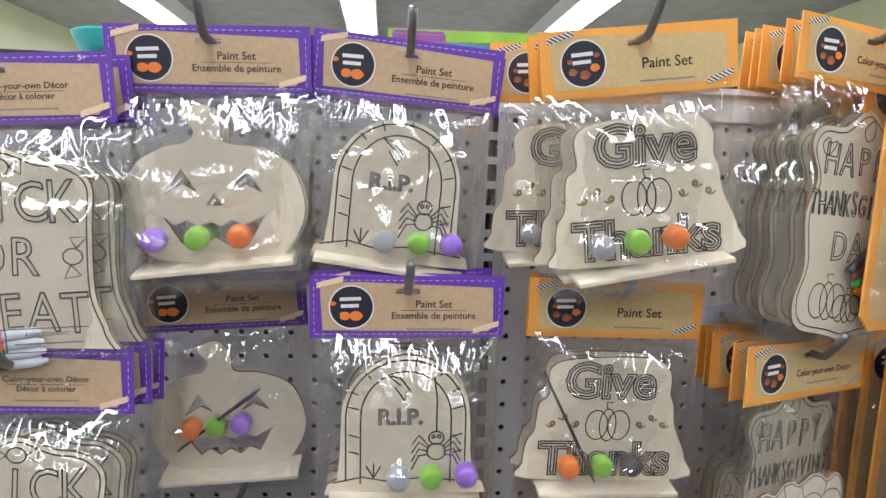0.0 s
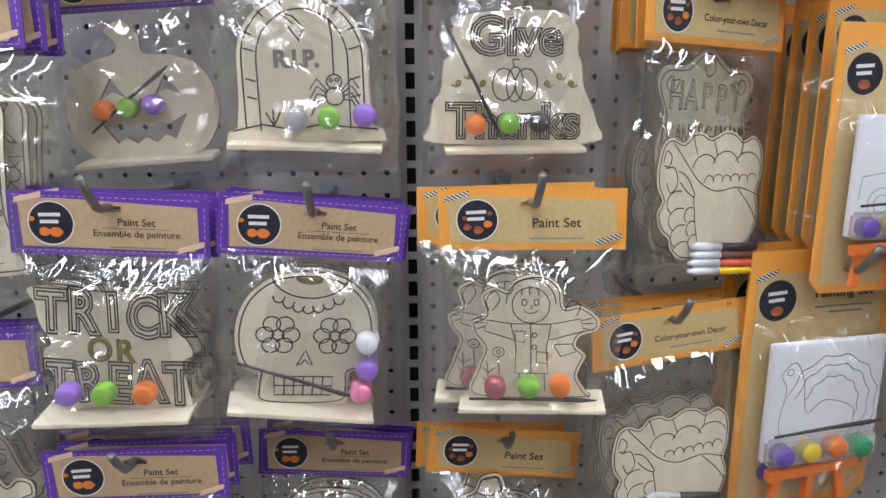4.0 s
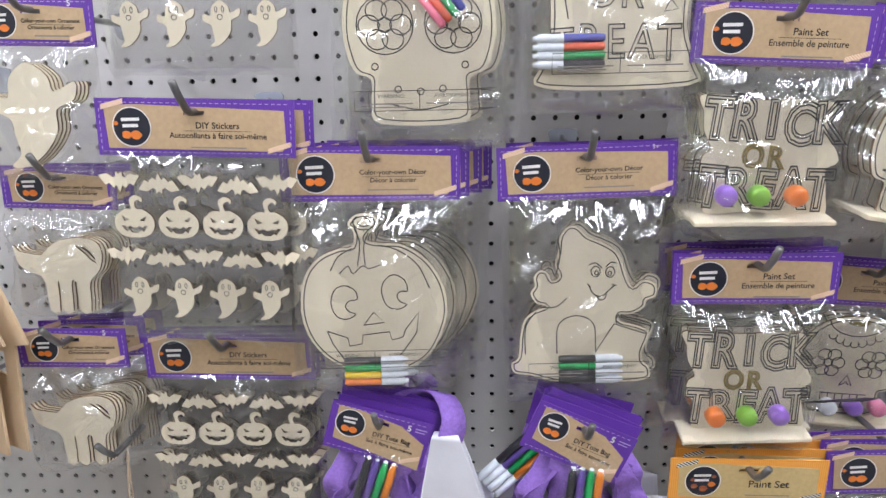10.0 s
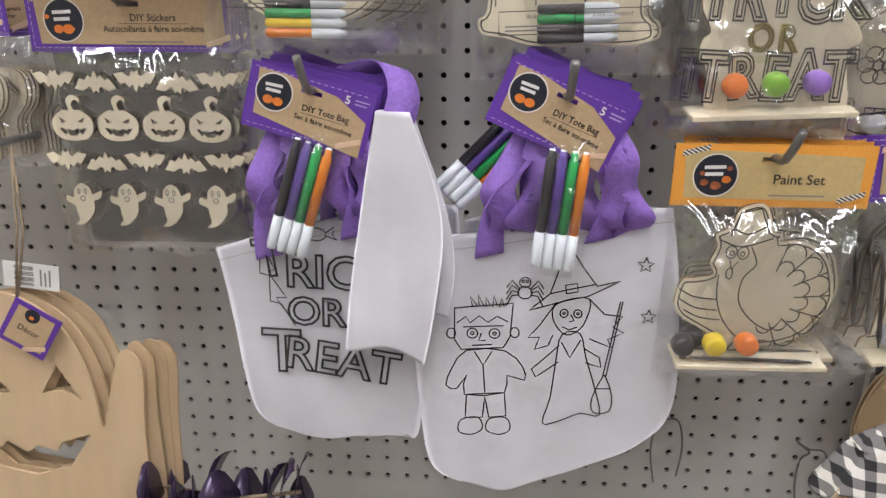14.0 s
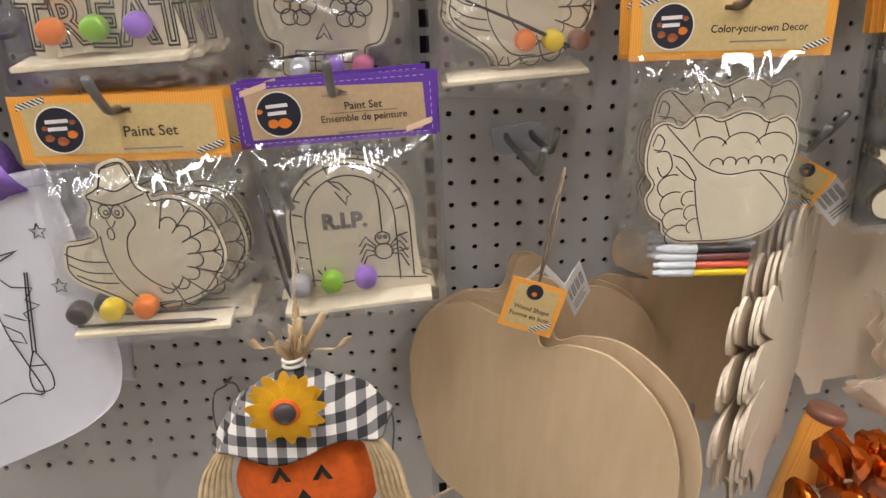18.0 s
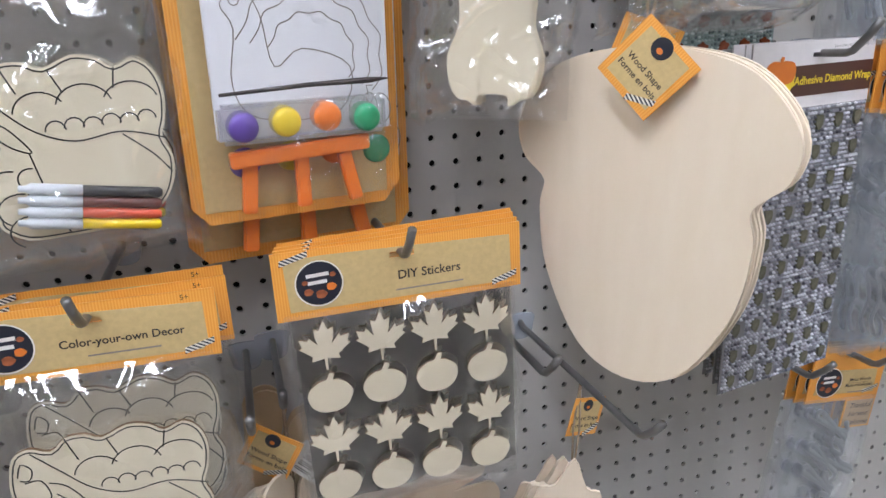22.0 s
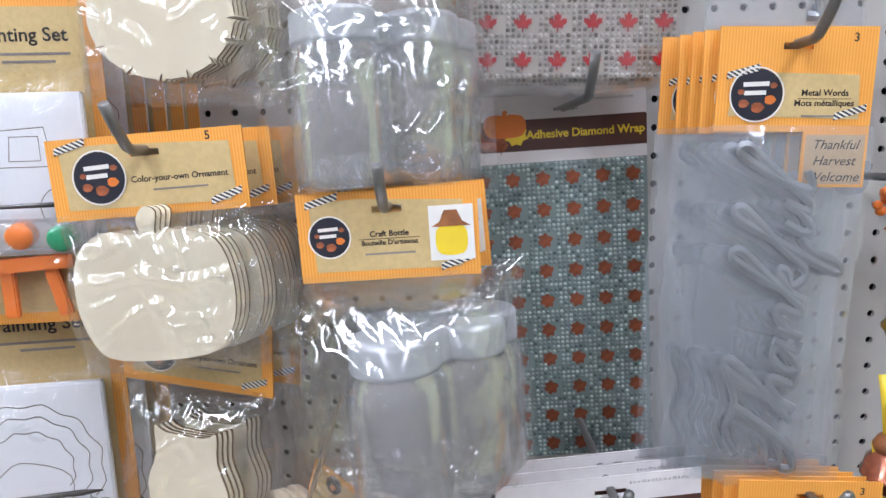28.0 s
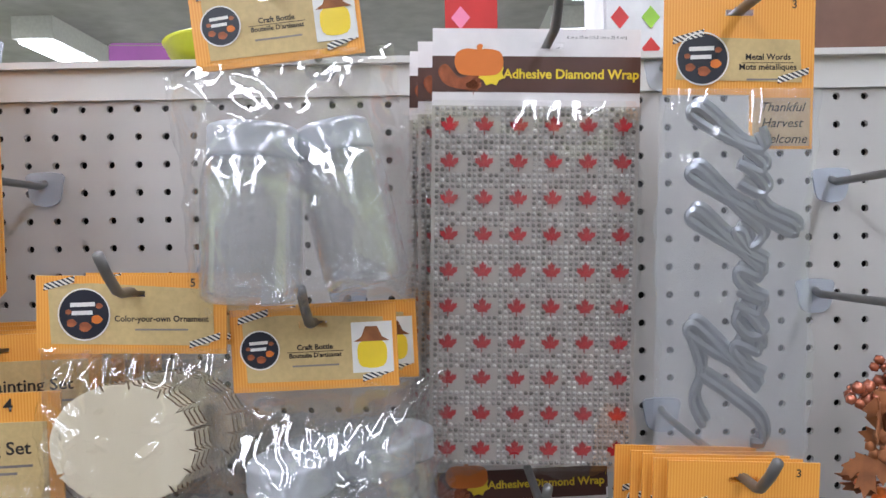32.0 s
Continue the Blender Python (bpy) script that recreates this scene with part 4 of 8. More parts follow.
def art_cornucopia(root, dz, key="cornucopia"):
    def plot(pts):
        return scaled(drawn(pts, 568, 448, 0.00042), 1.0, 1.04)

    body = smooth_path(plot([(490, 444), (460, 422), (456, 402), (430, 382), (419, 350), (432, 325), (417, 300), (414, 260), (426, 216), (452, 204), (482, 214), (506, 195), (536, 194), (560, 204), (600, 189), (634, 195), (656, 209), (686, 199), (711, 216), (722, 250), (718, 290), (708, 320), (719, 352), (712, 392), (690, 424), (650, 442), (600, 448), (540, 448)]), 3)
    ink = [smooth_path([(452, 212), (490, 250), (532, 290), (584, 310), (650, 304), (714, 322)], 5, False), smooth_path([(518, 318), (530, 384), (548, 444)], 5, False), smooth_path([(650, 308), (690, 344), (714, 376)], 4, False), smooth_path([(428, 250), (436, 228), (450, 240), (444, 258), (430, 256)], 3, False), smooth_path([(436, 262), (460, 262), (470, 292), (452, 310), (440, 290)], 4, False), smooth_path([(470, 268), (496, 280), (522, 318), (500, 310), (478, 290)], 4, False),
           arc(545, 268, 36, 32, 190, 330, 9), arc(606, 264, 40, 34, 195, 345, 10), arc(672, 262, 40, 30, 200, 350, 9), [(505, 196), (520, 236)], [(566, 206), (580, 240)], [(656, 210), (650, 240)]]
    ink += [arc(560 + 26 * i, 292 - (2 if i % 2 else 0), 14, 14, 180, 360, 7) for i in range(6)]
    ink += [arc(474 + 8 * i, 330 + 34 * i, 30, 24, 120, 290, 9) for i in range(4)] + [arc(512 + 8 * i, 356 + 28 * i, 17, 16, 120, 290, 8) for i in range(3)]
    cut(root, key, body, dz, lines=[closed(inset(body, 0.0022))] + [plot(p) for p in ink], width=0.001)


def art_ghost(root, dz):
    k, cx, base = 0.00043, 1285, 556
    body = smooth_path(drawn([(1114, 500), (1120, 524), (1160, 532), (1204, 546), (1250, 550), (1300, 546), (1350, 552), (1404, 550), (1428, 540), (1426, 516), (1412, 502), (1410, 478), (1424, 432), (1394, 414), (1360, 404), (1358, 388), (1384, 388), (1412, 372), (1416, 356), (1436, 348), (1438, 324), (1424, 311), (1404, 310), (1386, 324), (1372, 300), (1360, 260), (1344, 236), (1310, 216), (1286, 205), (1266, 184), (1244, 182), (1226, 204), (1222, 240), (1214, 268), (1224, 294), (1208, 304), (1198, 284), (1180, 280), (1168, 296), (1170, 316), (1160, 332), (1172, 356), (1196, 364), (1170, 374), (1146, 394), (1136, 430), (1130, 486)], cx, base, k), 3)
    ink = [closed(arc(1304, 286, 10, 12, n=14)), closed(arc(1336, 288, 10, 12, n=14)), closed(arc(1306, 289, 4, 5, n=8)), closed(arc(1335, 291, 4, 5, n=8)), smooth_path([(1290, 270), (1304, 266), (1318, 278)], 3, False), smooth_path([(1326, 276), (1338, 266), (1350, 268)], 3, False), smooth_path([(1290, 318), (1298, 336), (1316, 344), (1334, 330), (1346, 318)], 4, False), smooth_path([(1308, 340), (1312, 352), (1324, 350), (1328, 338)], 3, False), [(1286, 314), (1294, 322)], [(1340, 316), (1350, 320)],
           [(1218, 478), (1217, 424)] + arc(1261, 424, 43, 36, 180, 360, 14) + [(1305, 478)], [(1305, 476), (1346, 410), (1420, 436)], smooth_path([(1146, 478), (1148, 412), (1172, 376)], 4, False), smooth_path([(1180, 366), (1216, 366), (1240, 346)], 4, False), smooth_path([(1356, 388), (1350, 400), (1352, 412)], 3, False), smooth_path([(1222, 210), (1226, 250), (1216, 292)], 4, False)]
    cut(root, "ghost", body, dz, lines=[closed(inset(body, 0.0026))] + [drawn(p, cx, base, k) for p in ink])


def art_pumpkin_face(root, dz):
    k, cx, base = 0.000455, 888, 540
    body = smooth_path(drawn([(735, 392), (745, 324), (776, 282), (820, 262), (846, 258), (850, 228), (838, 212), (856, 192), (888, 192), (902, 212), (886, 228), (876, 244), (902, 252), (950, 256), (1000, 290), (1032, 342), (1042, 400), (1030, 452), (1004, 500), (960, 530), (900, 540), (832, 530), (782, 500), (748, 452)], cx, base, k), 4)
    ink = [closed(smooth_path([(826, 342), (806, 352), (798, 380), (808, 408), (830, 416), (849, 405), (836, 400), (828, 388), (835, 376), (853, 372), (848, 352)], 3)), closed(smooth_path([(929, 320), (909, 335), (904, 360), (915, 388), (938, 396), (956, 386), (943, 380), (936, 366), (944, 356), (958, 356), (952, 332)], 3)), closed([(865, 430), (886, 402), (908, 425)]),
           closed([(788, 442), (830, 458), (834, 477), (860, 472), (862, 452), (918, 446), (924, 465), (948, 458), (952, 442), (981, 404), (976, 450), (941, 500), (880, 520), (820, 505), (798, 470)]), smooth_path([(818, 316), (836, 300), (846, 316), (866, 300), (880, 306), (904, 298)], 4, False), smooth_path([(856, 300), (862, 250), (852, 222)], 4, False), smooth_path([(872, 298), (870, 258), (880, 230)], 4, False),
           arc(872, 208, 22, 16, -40, 230, 14), arc(872, 208, 12, 9, -80, 190, 12), smooth_path([(846, 262), (816, 280), (800, 310)], 4, False), smooth_path([(900, 256), (940, 268), (980, 300), (1004, 350)], 4, False)]
    cut(root, "pumpkin_face", body, dz, lines=[closed(inset(body, 0.003))] + [drawn(p, cx, base, k) for p in ink])


def art_trick_tomb(root, dz):
    body = smooth_path([(-0.062, 0.0), (0.062, 0.0), (0.066, 0.02), (0.058, 0.05), (0.06, 0.1), (0.062, 0.13), (0.046, 0.145), (0.026, 0.148), (0.0, 0.158), (-0.026, 0.148), (-0.046, 0.145), (-0.062, 0.13), (-0.06, 0.1), (-0.058, 0.05), (-0.066, 0.02)], 4)
    candy = [closed(arc(0.0, 0.144, 0.007, 0.006, n=14)), [(0.007, 0.144), (0.016, 0.15), (0.015, 0.138), (0.007, 0.144)], [(-0.007, 0.144), (-0.016, 0.15), (-0.015, 0.138), (-0.007, 0.144)], closed(arc(0.045, 0.078, 0.007, 0.006, n=14)), [(0.048, 0.084), (0.056, 0.092), (0.044, 0.092), (0.048, 0.084)], [(0.043, 0.072), (0.038, 0.062), (0.05, 0.064), (0.043, 0.072)], closed(arc(-0.046, 0.082, 0.008, 0.008, n=14)), [(-0.046, 0.074), (-0.043, 0.058)]]
    ob = cut(root, "trick_tomb", body, dz, lines=[closed(inset(body, 0.0034))] + candy)
    for s, z, st in (("TRICK", 0.117, 0.62), ("OR", 0.079, 0.74), ("TREAT", 0.036, 0.66)):
        letters(ob, s, 0.04, -0.002, z, len(s) + int(z * 1000), 0.86, 0.0, 0.0006, step=st)


def art_happy(root, dz):
    body = smooth_path([(-0.052, 0.0), (-0.02, -0.006), (0.0, -0.01), (0.02, -0.006), (0.052, 0.0), (0.06, 0.02), (0.052, 0.05), (0.058, 0.09), (0.05, 0.12), (0.06, 0.145), (0.052, 0.16), (0.026, 0.162), (0.0, 0.178), (-0.026, 0.162), (-0.052, 0.16), (-0.06, 0.145), (-0.05, 0.12), (-0.058, 0.09), (-0.052, 0.05), (-0.06, 0.02)], 4)
    leaf = [closed(smooth_path([(0.0, 0.153), (0.008, 0.158), (0.006, 0.17), (-0.004, 0.162)], 3))]
    for sx in (-1, 1):
        leaf.append(closed(smooth_path([(sx * 0.044, 0.138), (sx * 0.05, 0.146), (sx * 0.044, 0.152), (sx * 0.04, 0.148), (sx * 0.034, 0.15), (sx * 0.037, 0.143)], 3)))
    ob = cut(root, "happy", body, dz, lines=[closed(scaled(body, 0.94, 0.95, 0, 0.004))] + leaf + mini_pumpkin(-0.022, 0.022, 1.3) + mini_pumpkin(0.024, 0.024, 1.2) + mini_pumpkin(0.002, 0.016, 1.0) + [closed(arc(0.03, 0.052, 0.009, 0.007, n=12)), closed(arc(0.008, 0.046, 0.006, 0.006, n=12))])
    for s, size, z, x, wide, st in (("HAPPY", 0.034, 0.134, 0.0, 0.72, 0.76), ("THANKSGIVING", 0.027, 0.1, 0.0, 0.48, 0.72), ("DAY", 0.034, 0.066, 0.004, 0.74, 0.8)):
        letters(ob, s, size, x, z, len(s), wide, 0.0, 0.0005, step=st)


def art_skull_decor(root, dz):
    body = scaled(skull_outline(), 1.3, 1.5)
    lines = [closed(scaled(body, 0.94, 0.95, 0, 0.004))] + flower_eye(-0.03, 0.085, 1.4) + flower_eye(0.03, 0.085, 1.4) + [closed(arc(sx * 0.03, 0.085, 0.025, 0.025, n=20)) for sx in (-1, 1)]
    lines += [closed(arc(x, z, 0.003, 0.003, n=8)) for x, z in ((-0.02, 0.03), (0.0, 0.028), (0.02, 0.03), (-0.04, 0.05), (0.04, 0.05), (0.0, 0.126), (-0.012, 0.132), (0.012, 0.132))] + [smooth_path([(-0.03, 0.018), (0, 0.012), (0.03, 0.018)], 5, False)]
    cut(root, "skull_decor", body, dz, lines=lines)


def cat_outline():
    pts = [(208, 586), (218, 598), (240, 602), (262, 604), (276, 590), (300, 575), (330, 569), (358, 569), (378, 580), (383, 604), (375, 632), (358, 650), (352, 668), (349, 717), (328, 717), (327, 664), (321, 652), (315, 664), (313, 717), (294, 717), (292, 664), (288, 660), (286, 717), (267, 717), (264, 664), (255, 646), (236, 640), (216, 626), (210, 606)]
    return smooth_path(drawn(pts, 296, 718, 0.00052), 2)


CAT_GAP = drawn([(330, 584), (352, 586), (366, 600), (370, 618), (360, 612), (348, 598)], 296, 718, 0.00052)


def owl_outline():
    return smooth_path([(-0.026, 0.004), (-0.018, 0.002), (-0.012, -0.002), (-0.01, 0.006), (0.01, 0.006), (0.012, -0.002), (0.018, 0.002), (0.026, 0.004), (0.032, 0.014), (0.034, 0.034), (0.026, 0.056), (0.026, 0.078), (0.016, 0.074), (-0.016, 0.074), (-0.026, 0.078), (-0.026, 0.056), (-0.034, 0.034), (-0.032, 0.014)], 3)


def pumpkin_outline(s=1.0):
    return scaled(smooth_path([(-0.03, 0.0), (0.03, 0.0), (0.05, 0.014), (0.055, 0.04), (0.046, 0.066), (0.016, 0.074), (0.006, 0.072), (0.008, 0.084), (0.0, 0.087), (-0.006, 0.08), (-0.006, 0.072), (-0.03, 0.074), (-0.05, 0.062), (-0.055, 0.036), (-0.048, 0.012)], 4), s)


def squash_outline():
    """A small plain pumpkin: wide ribbed body and a short bent stem."""
    body = []
    for k in range(40):
        a = radians(-270 + 24 + 312 * k / 39)
        r = 1 + 0.035 * abs(math.sin(a * 2.5 + 0.8))
        body.append((0.0166 * r * math.cos(a), 0.0142 + 0.0138 * r * math.sin(a)))
    return body + [(0.003, 0.0272), (0.0048, 0.0325), (0.0012, 0.0335), (-0.0022, 0.0275)]


def frilled_outline():
    """A round leafy blank: a smooth edge slit by narrow notches, closer together down one side."""
    out, slits = [], (-150, -118, -92, -70, -46, -24, -4, 16, 36, 58, 84, 106)
    for k in range(180):
        a = -180 + 2 * k
        near = min(abs(a - q) for q in slits)
        r = 0.047 * (0.90 if near < 1 else 1.035 if near <= 3 else 1.0)
        out.append((r * 1.12 * math.cos(radians(a)), 0.044 + r * 0.94 * math.sin(radians(a))))
    return out


def maple_outline(s=1.0):
    half = [(0.02, 0.0), (0.03, 0.24), (0.27, 0.20), (0.24, 0.30), (0.36, 0.40), (0.48, 0.49), (0.42, 0.52), (0.47, 0.68), (0.31, 0.64), (0.28, 0.71), (0.14, 0.54), (0.19, 0.86), (0.09, 0.81), (0.0, 1.0)]
    pts = half + [(-x, z) for x, z in reversed(half[:-1])]
    return [(x * s, z * s) for x, z in pts]


def ghost_small():
    pts = [(430, 330), (446, 340), (450, 352), (468, 344), (466, 358), (451, 366), (450, 382), (440, 398), (424, 411), (408, 412), (417, 402), (414, 386), (412, 374), (397, 366), (399, 354), (412, 358), (415, 342)]
    return smooth_path(drawn(pts, 432, 412, 0.00047), 3)


def bat_outline():
    half = [(0.0, 0.0), (0.003, 0.007), (0.006, 0.0042), (0.010, 0.009), (0.014, 0.007), (0.0205, 0.0165), (0.012, 0.0185), (0.006, 0.0145), (0.0035, 0.016), (0.003, 0.0205), (0.0, 0.018)]
    return half + [(-x, z) for x, z in reversed(half[1:-1])]


def jack_small():
    face = [[(-0.0115, 0.0195), (-0.0045, 0.0155), (-0.0095, 0.0145)], [(0.0045, 0.0155), (0.0115, 0.0195), (0.0095, 0.0145)], [(-0.0125, 0.010), (-0.009, 0.0105), (-0.0075, 0.0085), (-0.004, 0.0102), (-0.0015, 0.0085), (0.0015, 0.0085), (0.004, 0.0102), (0.0075, 0.0085), (0.009, 0.0105), (0.0125, 0.010), (0.008, 0.0045), (0.0055, 0.006), (0.003, 0.0035), (-0.003, 0.0035), (-0.0055, 0.006), (-0.008, 0.0045)]]
    body = smooth_path([(-0.009, 0.0), (0.009, 0.0), (0.0175, 0.007), (0.0175, 0.018), (0.008, 0.0255), (0.003, 0.0255), (0.001, 0.031), (0.005, 0.0345), (0.008, 0.032), (0.0085, 0.036), (0.002, 0.0385), (-0.0035, 0.034), (-0.002, 0.0255), (-0.008, 0.0255), (-0.0175, 0.018), (-0.0175, 0.007)], 3)
    return body, face


# ---- packs ----
def pack(name, label, category, group, kind, build, x, y, z, roll=0.0, yaw=0.0, copies=(), bag=None, seed=1, hooked=True, tilt=0.0):
    """A carded bag hung by its slot at x, y; z is the top of its card. copies: offsets of the like packs behind it on the hook."""
    root = tagged(new(name), label, category, group)
    header(root, kind)
    build(root)
    w, low, bulge = bag or (HEADERS[kind][0] * 0.97, -0.195, 0.028)
    hh = HEADERS[kind][1]
    part("clear_bag", bag_mesh(w, 0.012 - hh + 0.004, low, seed, bulge), M["bag_film"], root, "crumpled clear plastic bag")
    root.matrix_basis = pose(x, y, z - 0.012, tilt, -roll, yaw)
    for i, c in enumerate(copies):
        dx, dy, dr = c
        copy_thing(root, pose(x + dx, min(y + dy, -0.012), z - 0.0125, tilt, -(roll + dr), yaw * 0.8))
    if hooked:
        hook(x, z - 0.0125, -y + 0.02)
    return root


def paint_set(colour, art, label, x, y, z, roll=0.0, yaw=0.0, pot=(), pot_x=(-0.03, 0.0, 0.03), pot_z=-0.148, br=None, copies=(), seed=1, turn=0.0, low=-0.168):
    def build(root):
        art(root, low)
        grow = {art_jack: 1.1, art_rip: 1.17, art_give: 1.07, art_skull: 1.13, art_trick: 1.02, art_turkey: 1.2}.get(art, 1.0)
        taller = 1.14 if art is art_turkey else 1.0
        for ob in root.children:
            if ob.name.startswith("wood_shape"):
                ob.scale = (grow, 1, grow * taller)
        stand(root, low - 0.002, turn=turn)
        pots(root, pot_x, pot_z, pot)
        if br:
            brush(root, *br)
    return pack("paint_set", label, "craft kit", "paint sets", "paint_" + colour, build, x, y, z, roll, yaw, copies, seed=seed, tilt=3.0)


B2, B3 = [(0.004, 0.022, -1.5)], [(0.004, 0.02, -1.5), (-0.004, 0.04, 1.0)]
paint_set("purple", art_jack, "purple carded paint set with a wooden jack-o-lantern cut-out", -0.19, -0.165, 1.826, 2, 0, ("pot_purple", "pot_green", "pot_orange"), (-0.044, -0.012, 0.02), copies=B3, seed=1, turn=-5)
paint_set("purple", art_rip, "purple carded paint set with a wooden tombstone cut-out", -0.037, -0.15, 1.826, -4, 0, ("pot_grey", "pot_green", "pot_purple"), (-0.006, 0.022, 0.048), copies=B3, seed=2, turn=4)
paint_set("orange", art_give, "orange carded paint set with a wooden give thanks sign", 0.132, -0.20, 1.836, 7, 0, ("pot_grey", "pot_green", "pot_orange"), (-0.04, -0.012, 0.018), copies=[(-0.004, 0.02, -1), (-0.024, 0.08, -5)], seed=3, turn=-4)
paint_set("purple", art_jack, "purple carded paint set with a jack-o-lantern, pushed back on its hook", -0.198, -0.10, 1.626, 4, 0, ("pot_orange", "pot_green", "pot_purple"), (-0.03, -0.008, 0.014), -0.122, ((-0.042, -0.142), (0.034, -0.088)), seed=4)
paint_set("purple", art_rip, "purple carded paint set with a wooden tombstone cut-out", -0.034, -0.182, 1.641, 1, 0, ("pot_grey", "pot_green", "pot_purple"), (-0.006, 0.02, 0.048), copies=B3, seed=5, turn=3)
paint_set("orange", art_give, "orange carded paint set with a wooden give thanks sign", 0.146, -0.15, 1.636, -0.5, 0, ("pot_orange", "pot_green", "pot_dark"), (-0.035, -0.006, 0.02), br=((-0.06, -0.07), (-0.012, -0.162)), copies=B2, seed=6, turn=-1)
paint_set("purple", art_trick, "purple carded paint set with a wooden trick or treat sign", -0.182, -0.208, 1.424, -3, 0, ("pot_purple", "pot_green", "pot_orange"), (-0.034, -0.006, 0.026), copies=B3, seed=7, turn=-3)
paint_set("purple", art_skull, "purple carded paint set with a wooden sugar skull", -0.026, -0.188, 1.416, -6, 10, ("pot_white", "pot_purple", "pot_pink"), (0.05, 0.052, 0.048), (-0.105, -0.13, -0.152), ((-0.055, -0.125), (0.044, -0.155)), copies=B3, seed=8, turn=4)
paint_set("orange", art_scarecrow, "orange carded paint set with a wooden scarecrow", 0.150, -0.206, 1.423, 1, -10, ("pot_darkred", "pot_green", "pot_orange"), (-0.03, -0.002, 0.024), -0.152, ((-0.052, -0.163), (0.054, -0.162)), copies=[(-0.016, 0.025, -1), (-0.012, 0.05, 1)], seed=9, turn=-1)
paint_set("purple", art_trick, "purple carded paint set with a wooden trick or treat sign", -0.184, -0.199, 1.207, 0, 0, ("pot_orange", "pot_green", "pot_purple"), (-0.03, 0.0, 0.03), copies=[(0.004, 0.02, 1), (-0.004, 0.04, -1), (0.008, 0.055, 2)], seed=10, turn=-2)
paint_set("purple", art_skull, "purple carded paint set with a wooden sugar skull, pushed back", -0.026, -0.10, 1.17, -4, 0, ("pot_white", "pot_purple", "pot_pink"), (-0.02, 0.008, 0.034), -0.152, ((-0.055, -0.15), (0.03, -0.138)), copies=B2, seed=11, turn=2)
paint_set("orange", art_turkey, "orange carded paint set with a wooden turkey cut-out", 0.145, -0.12, 1.175, -5, 0, ("pot_orange", "pot_yellow", "pot_brown"), (0.004, 0.028, 0.05), -0.14, ((-0.05, -0.112), (0.048, -0.146)), copies=[(-0.012, 0.02, 3)], seed=12, turn=-8)
paint_set("orange", art_turkey, "orange carded paint set with a wooden turkey cut-out", -0.178, -0.21, 1.001, -0.5, 0, ("pot_dark", "pot_yellow", "pot_orange"), (-0.056, -0.03, -0.004), -0.154, ((-0.058, -0.166), (0.05, -0.166)), copies=[(0.012, 0.02, 0.5), (0.016, 0.04, -1)], seed=13, turn=-1)
paint_set("purple", art_rip, "purple carded paint set with a wooden tombstone cut-out", -0.022, -0.196, 1.005, 2, 0, ("pot_grey", "pot_green", "pot_purple"), (-0.046, -0.02, 0.008), -0.15, ((-0.066, -0.07), (-0.055, -0.16)), copies=B3, seed=14, turn=-2)


def decor(colour, art, label, x, y, z, roll, yaw, pens, pen_at=(-0.03, -0.215), turn=0.0, copies=(), seed=21, low=-0.222, length=0.062, warn=True, hooked=True):
    def build(root):
        art(root, low)
        if pens:
            markers(root, pen_at[0], pen_at[1], pens, length, turn)
        if warn:
            warning_print(root, low + 0.012)
    return pack("color_your_own_decor", label, "craft kit", "colouring decor packs", "decor_" + colour, build, x, y, z, roll, yaw, copies, (HEADERS["decor_" + colour][0] * 0.97, low - 0.022, 0.016 if colour == "orange" else 0.028), seed, hooked)


D3 = [(0.006, 0.02, 1.0), (0.010, 0.04, -1.0)]
decor("purple", art_trick_tomb, "purple carded colouring pack with a trick or treat board and pens", -0.333, -0.19, 1.794, 4, 0, ("pen_pink", "pen_red", "pen_green", "pen_black"), (-0.04, -0.192), 5, D3, 21, -0.212)
decor("purple", art_trick_tomb, "purple carded colouring pack with a trick or treat board and pens", -0.320, -0.195, 1.583, 0, 0, ("pen_black", "pen_green", "pen_red", "pen_blue"), (-0.012, -0.192), 180, D3, 22, -0.212)
decor("purple", art_skull_decor, "purple carded colouring pack with a sugar skull board and pens", -0.492, -0.195, 1.583, 0, 0, ("pen_pink", "pen_red", "pen_green", "pen_blue"), (0.022, -0.158), 128, D3, 23, -0.240)
decor("purple", art_pumpkin_face, "purple carded colouring pack with a pumpkin face board and pens", -0.54, -0.203, 1.311, -1, 6, ("pen_black", "pen_green", "pen_yellow", "pen_orange"), (-0.03, -0.192), 0, [(0.008, 0.022, 0), (0.02, 0.044, 0), (0.03, 0.066, 0)], 24, -0.208)
decor("purple", art_ghost, "purple carded colouring pack with a ghost board and pens", -0.342, -0.187, 1.308, 1.5, 0, ("pen_black", "pen_green", "pen_black", "pen_black"), (-0.028, -0.194), 0, D3, 25, -0.224)
decor("orange", art_happy, "orange carded colouring pack with a thanksgiving board and pens", 0.336, -0.175, 1.85, -3, 18, ("pen_black", "pen_brown", "pen_green", "pen_orange"), (-0.01, -0.185), 38, [(0.004, 0.02, 0), (-0.004, 0.04, 1), (0.0, 0.06, 0), (0.002, 0.08, -1)], 26, -0.232, warn=False)
decor("orange", art_cornucopia, "orange carded colouring pack with a horn of plenty board and pens", 0.318, -0.16, 1.589, -1, 24, ("pen_yellow", "pen_red", "pen_brown", "pen_black"), (0.056, -0.236), 176, [(-0.002, 0.045, 0), (0.0, 0.06, 1), (0.0, 0.075, 0)], 27, -0.222, 0.085, warn=False)
decor("orange", art_happy, "orange carded colouring pack with a thanksgiving board behind another", 0.319, -0.135, 1.586, -1, 24, (), copies=[], seed=32, low=-0.212, warn=False, hooked=False)
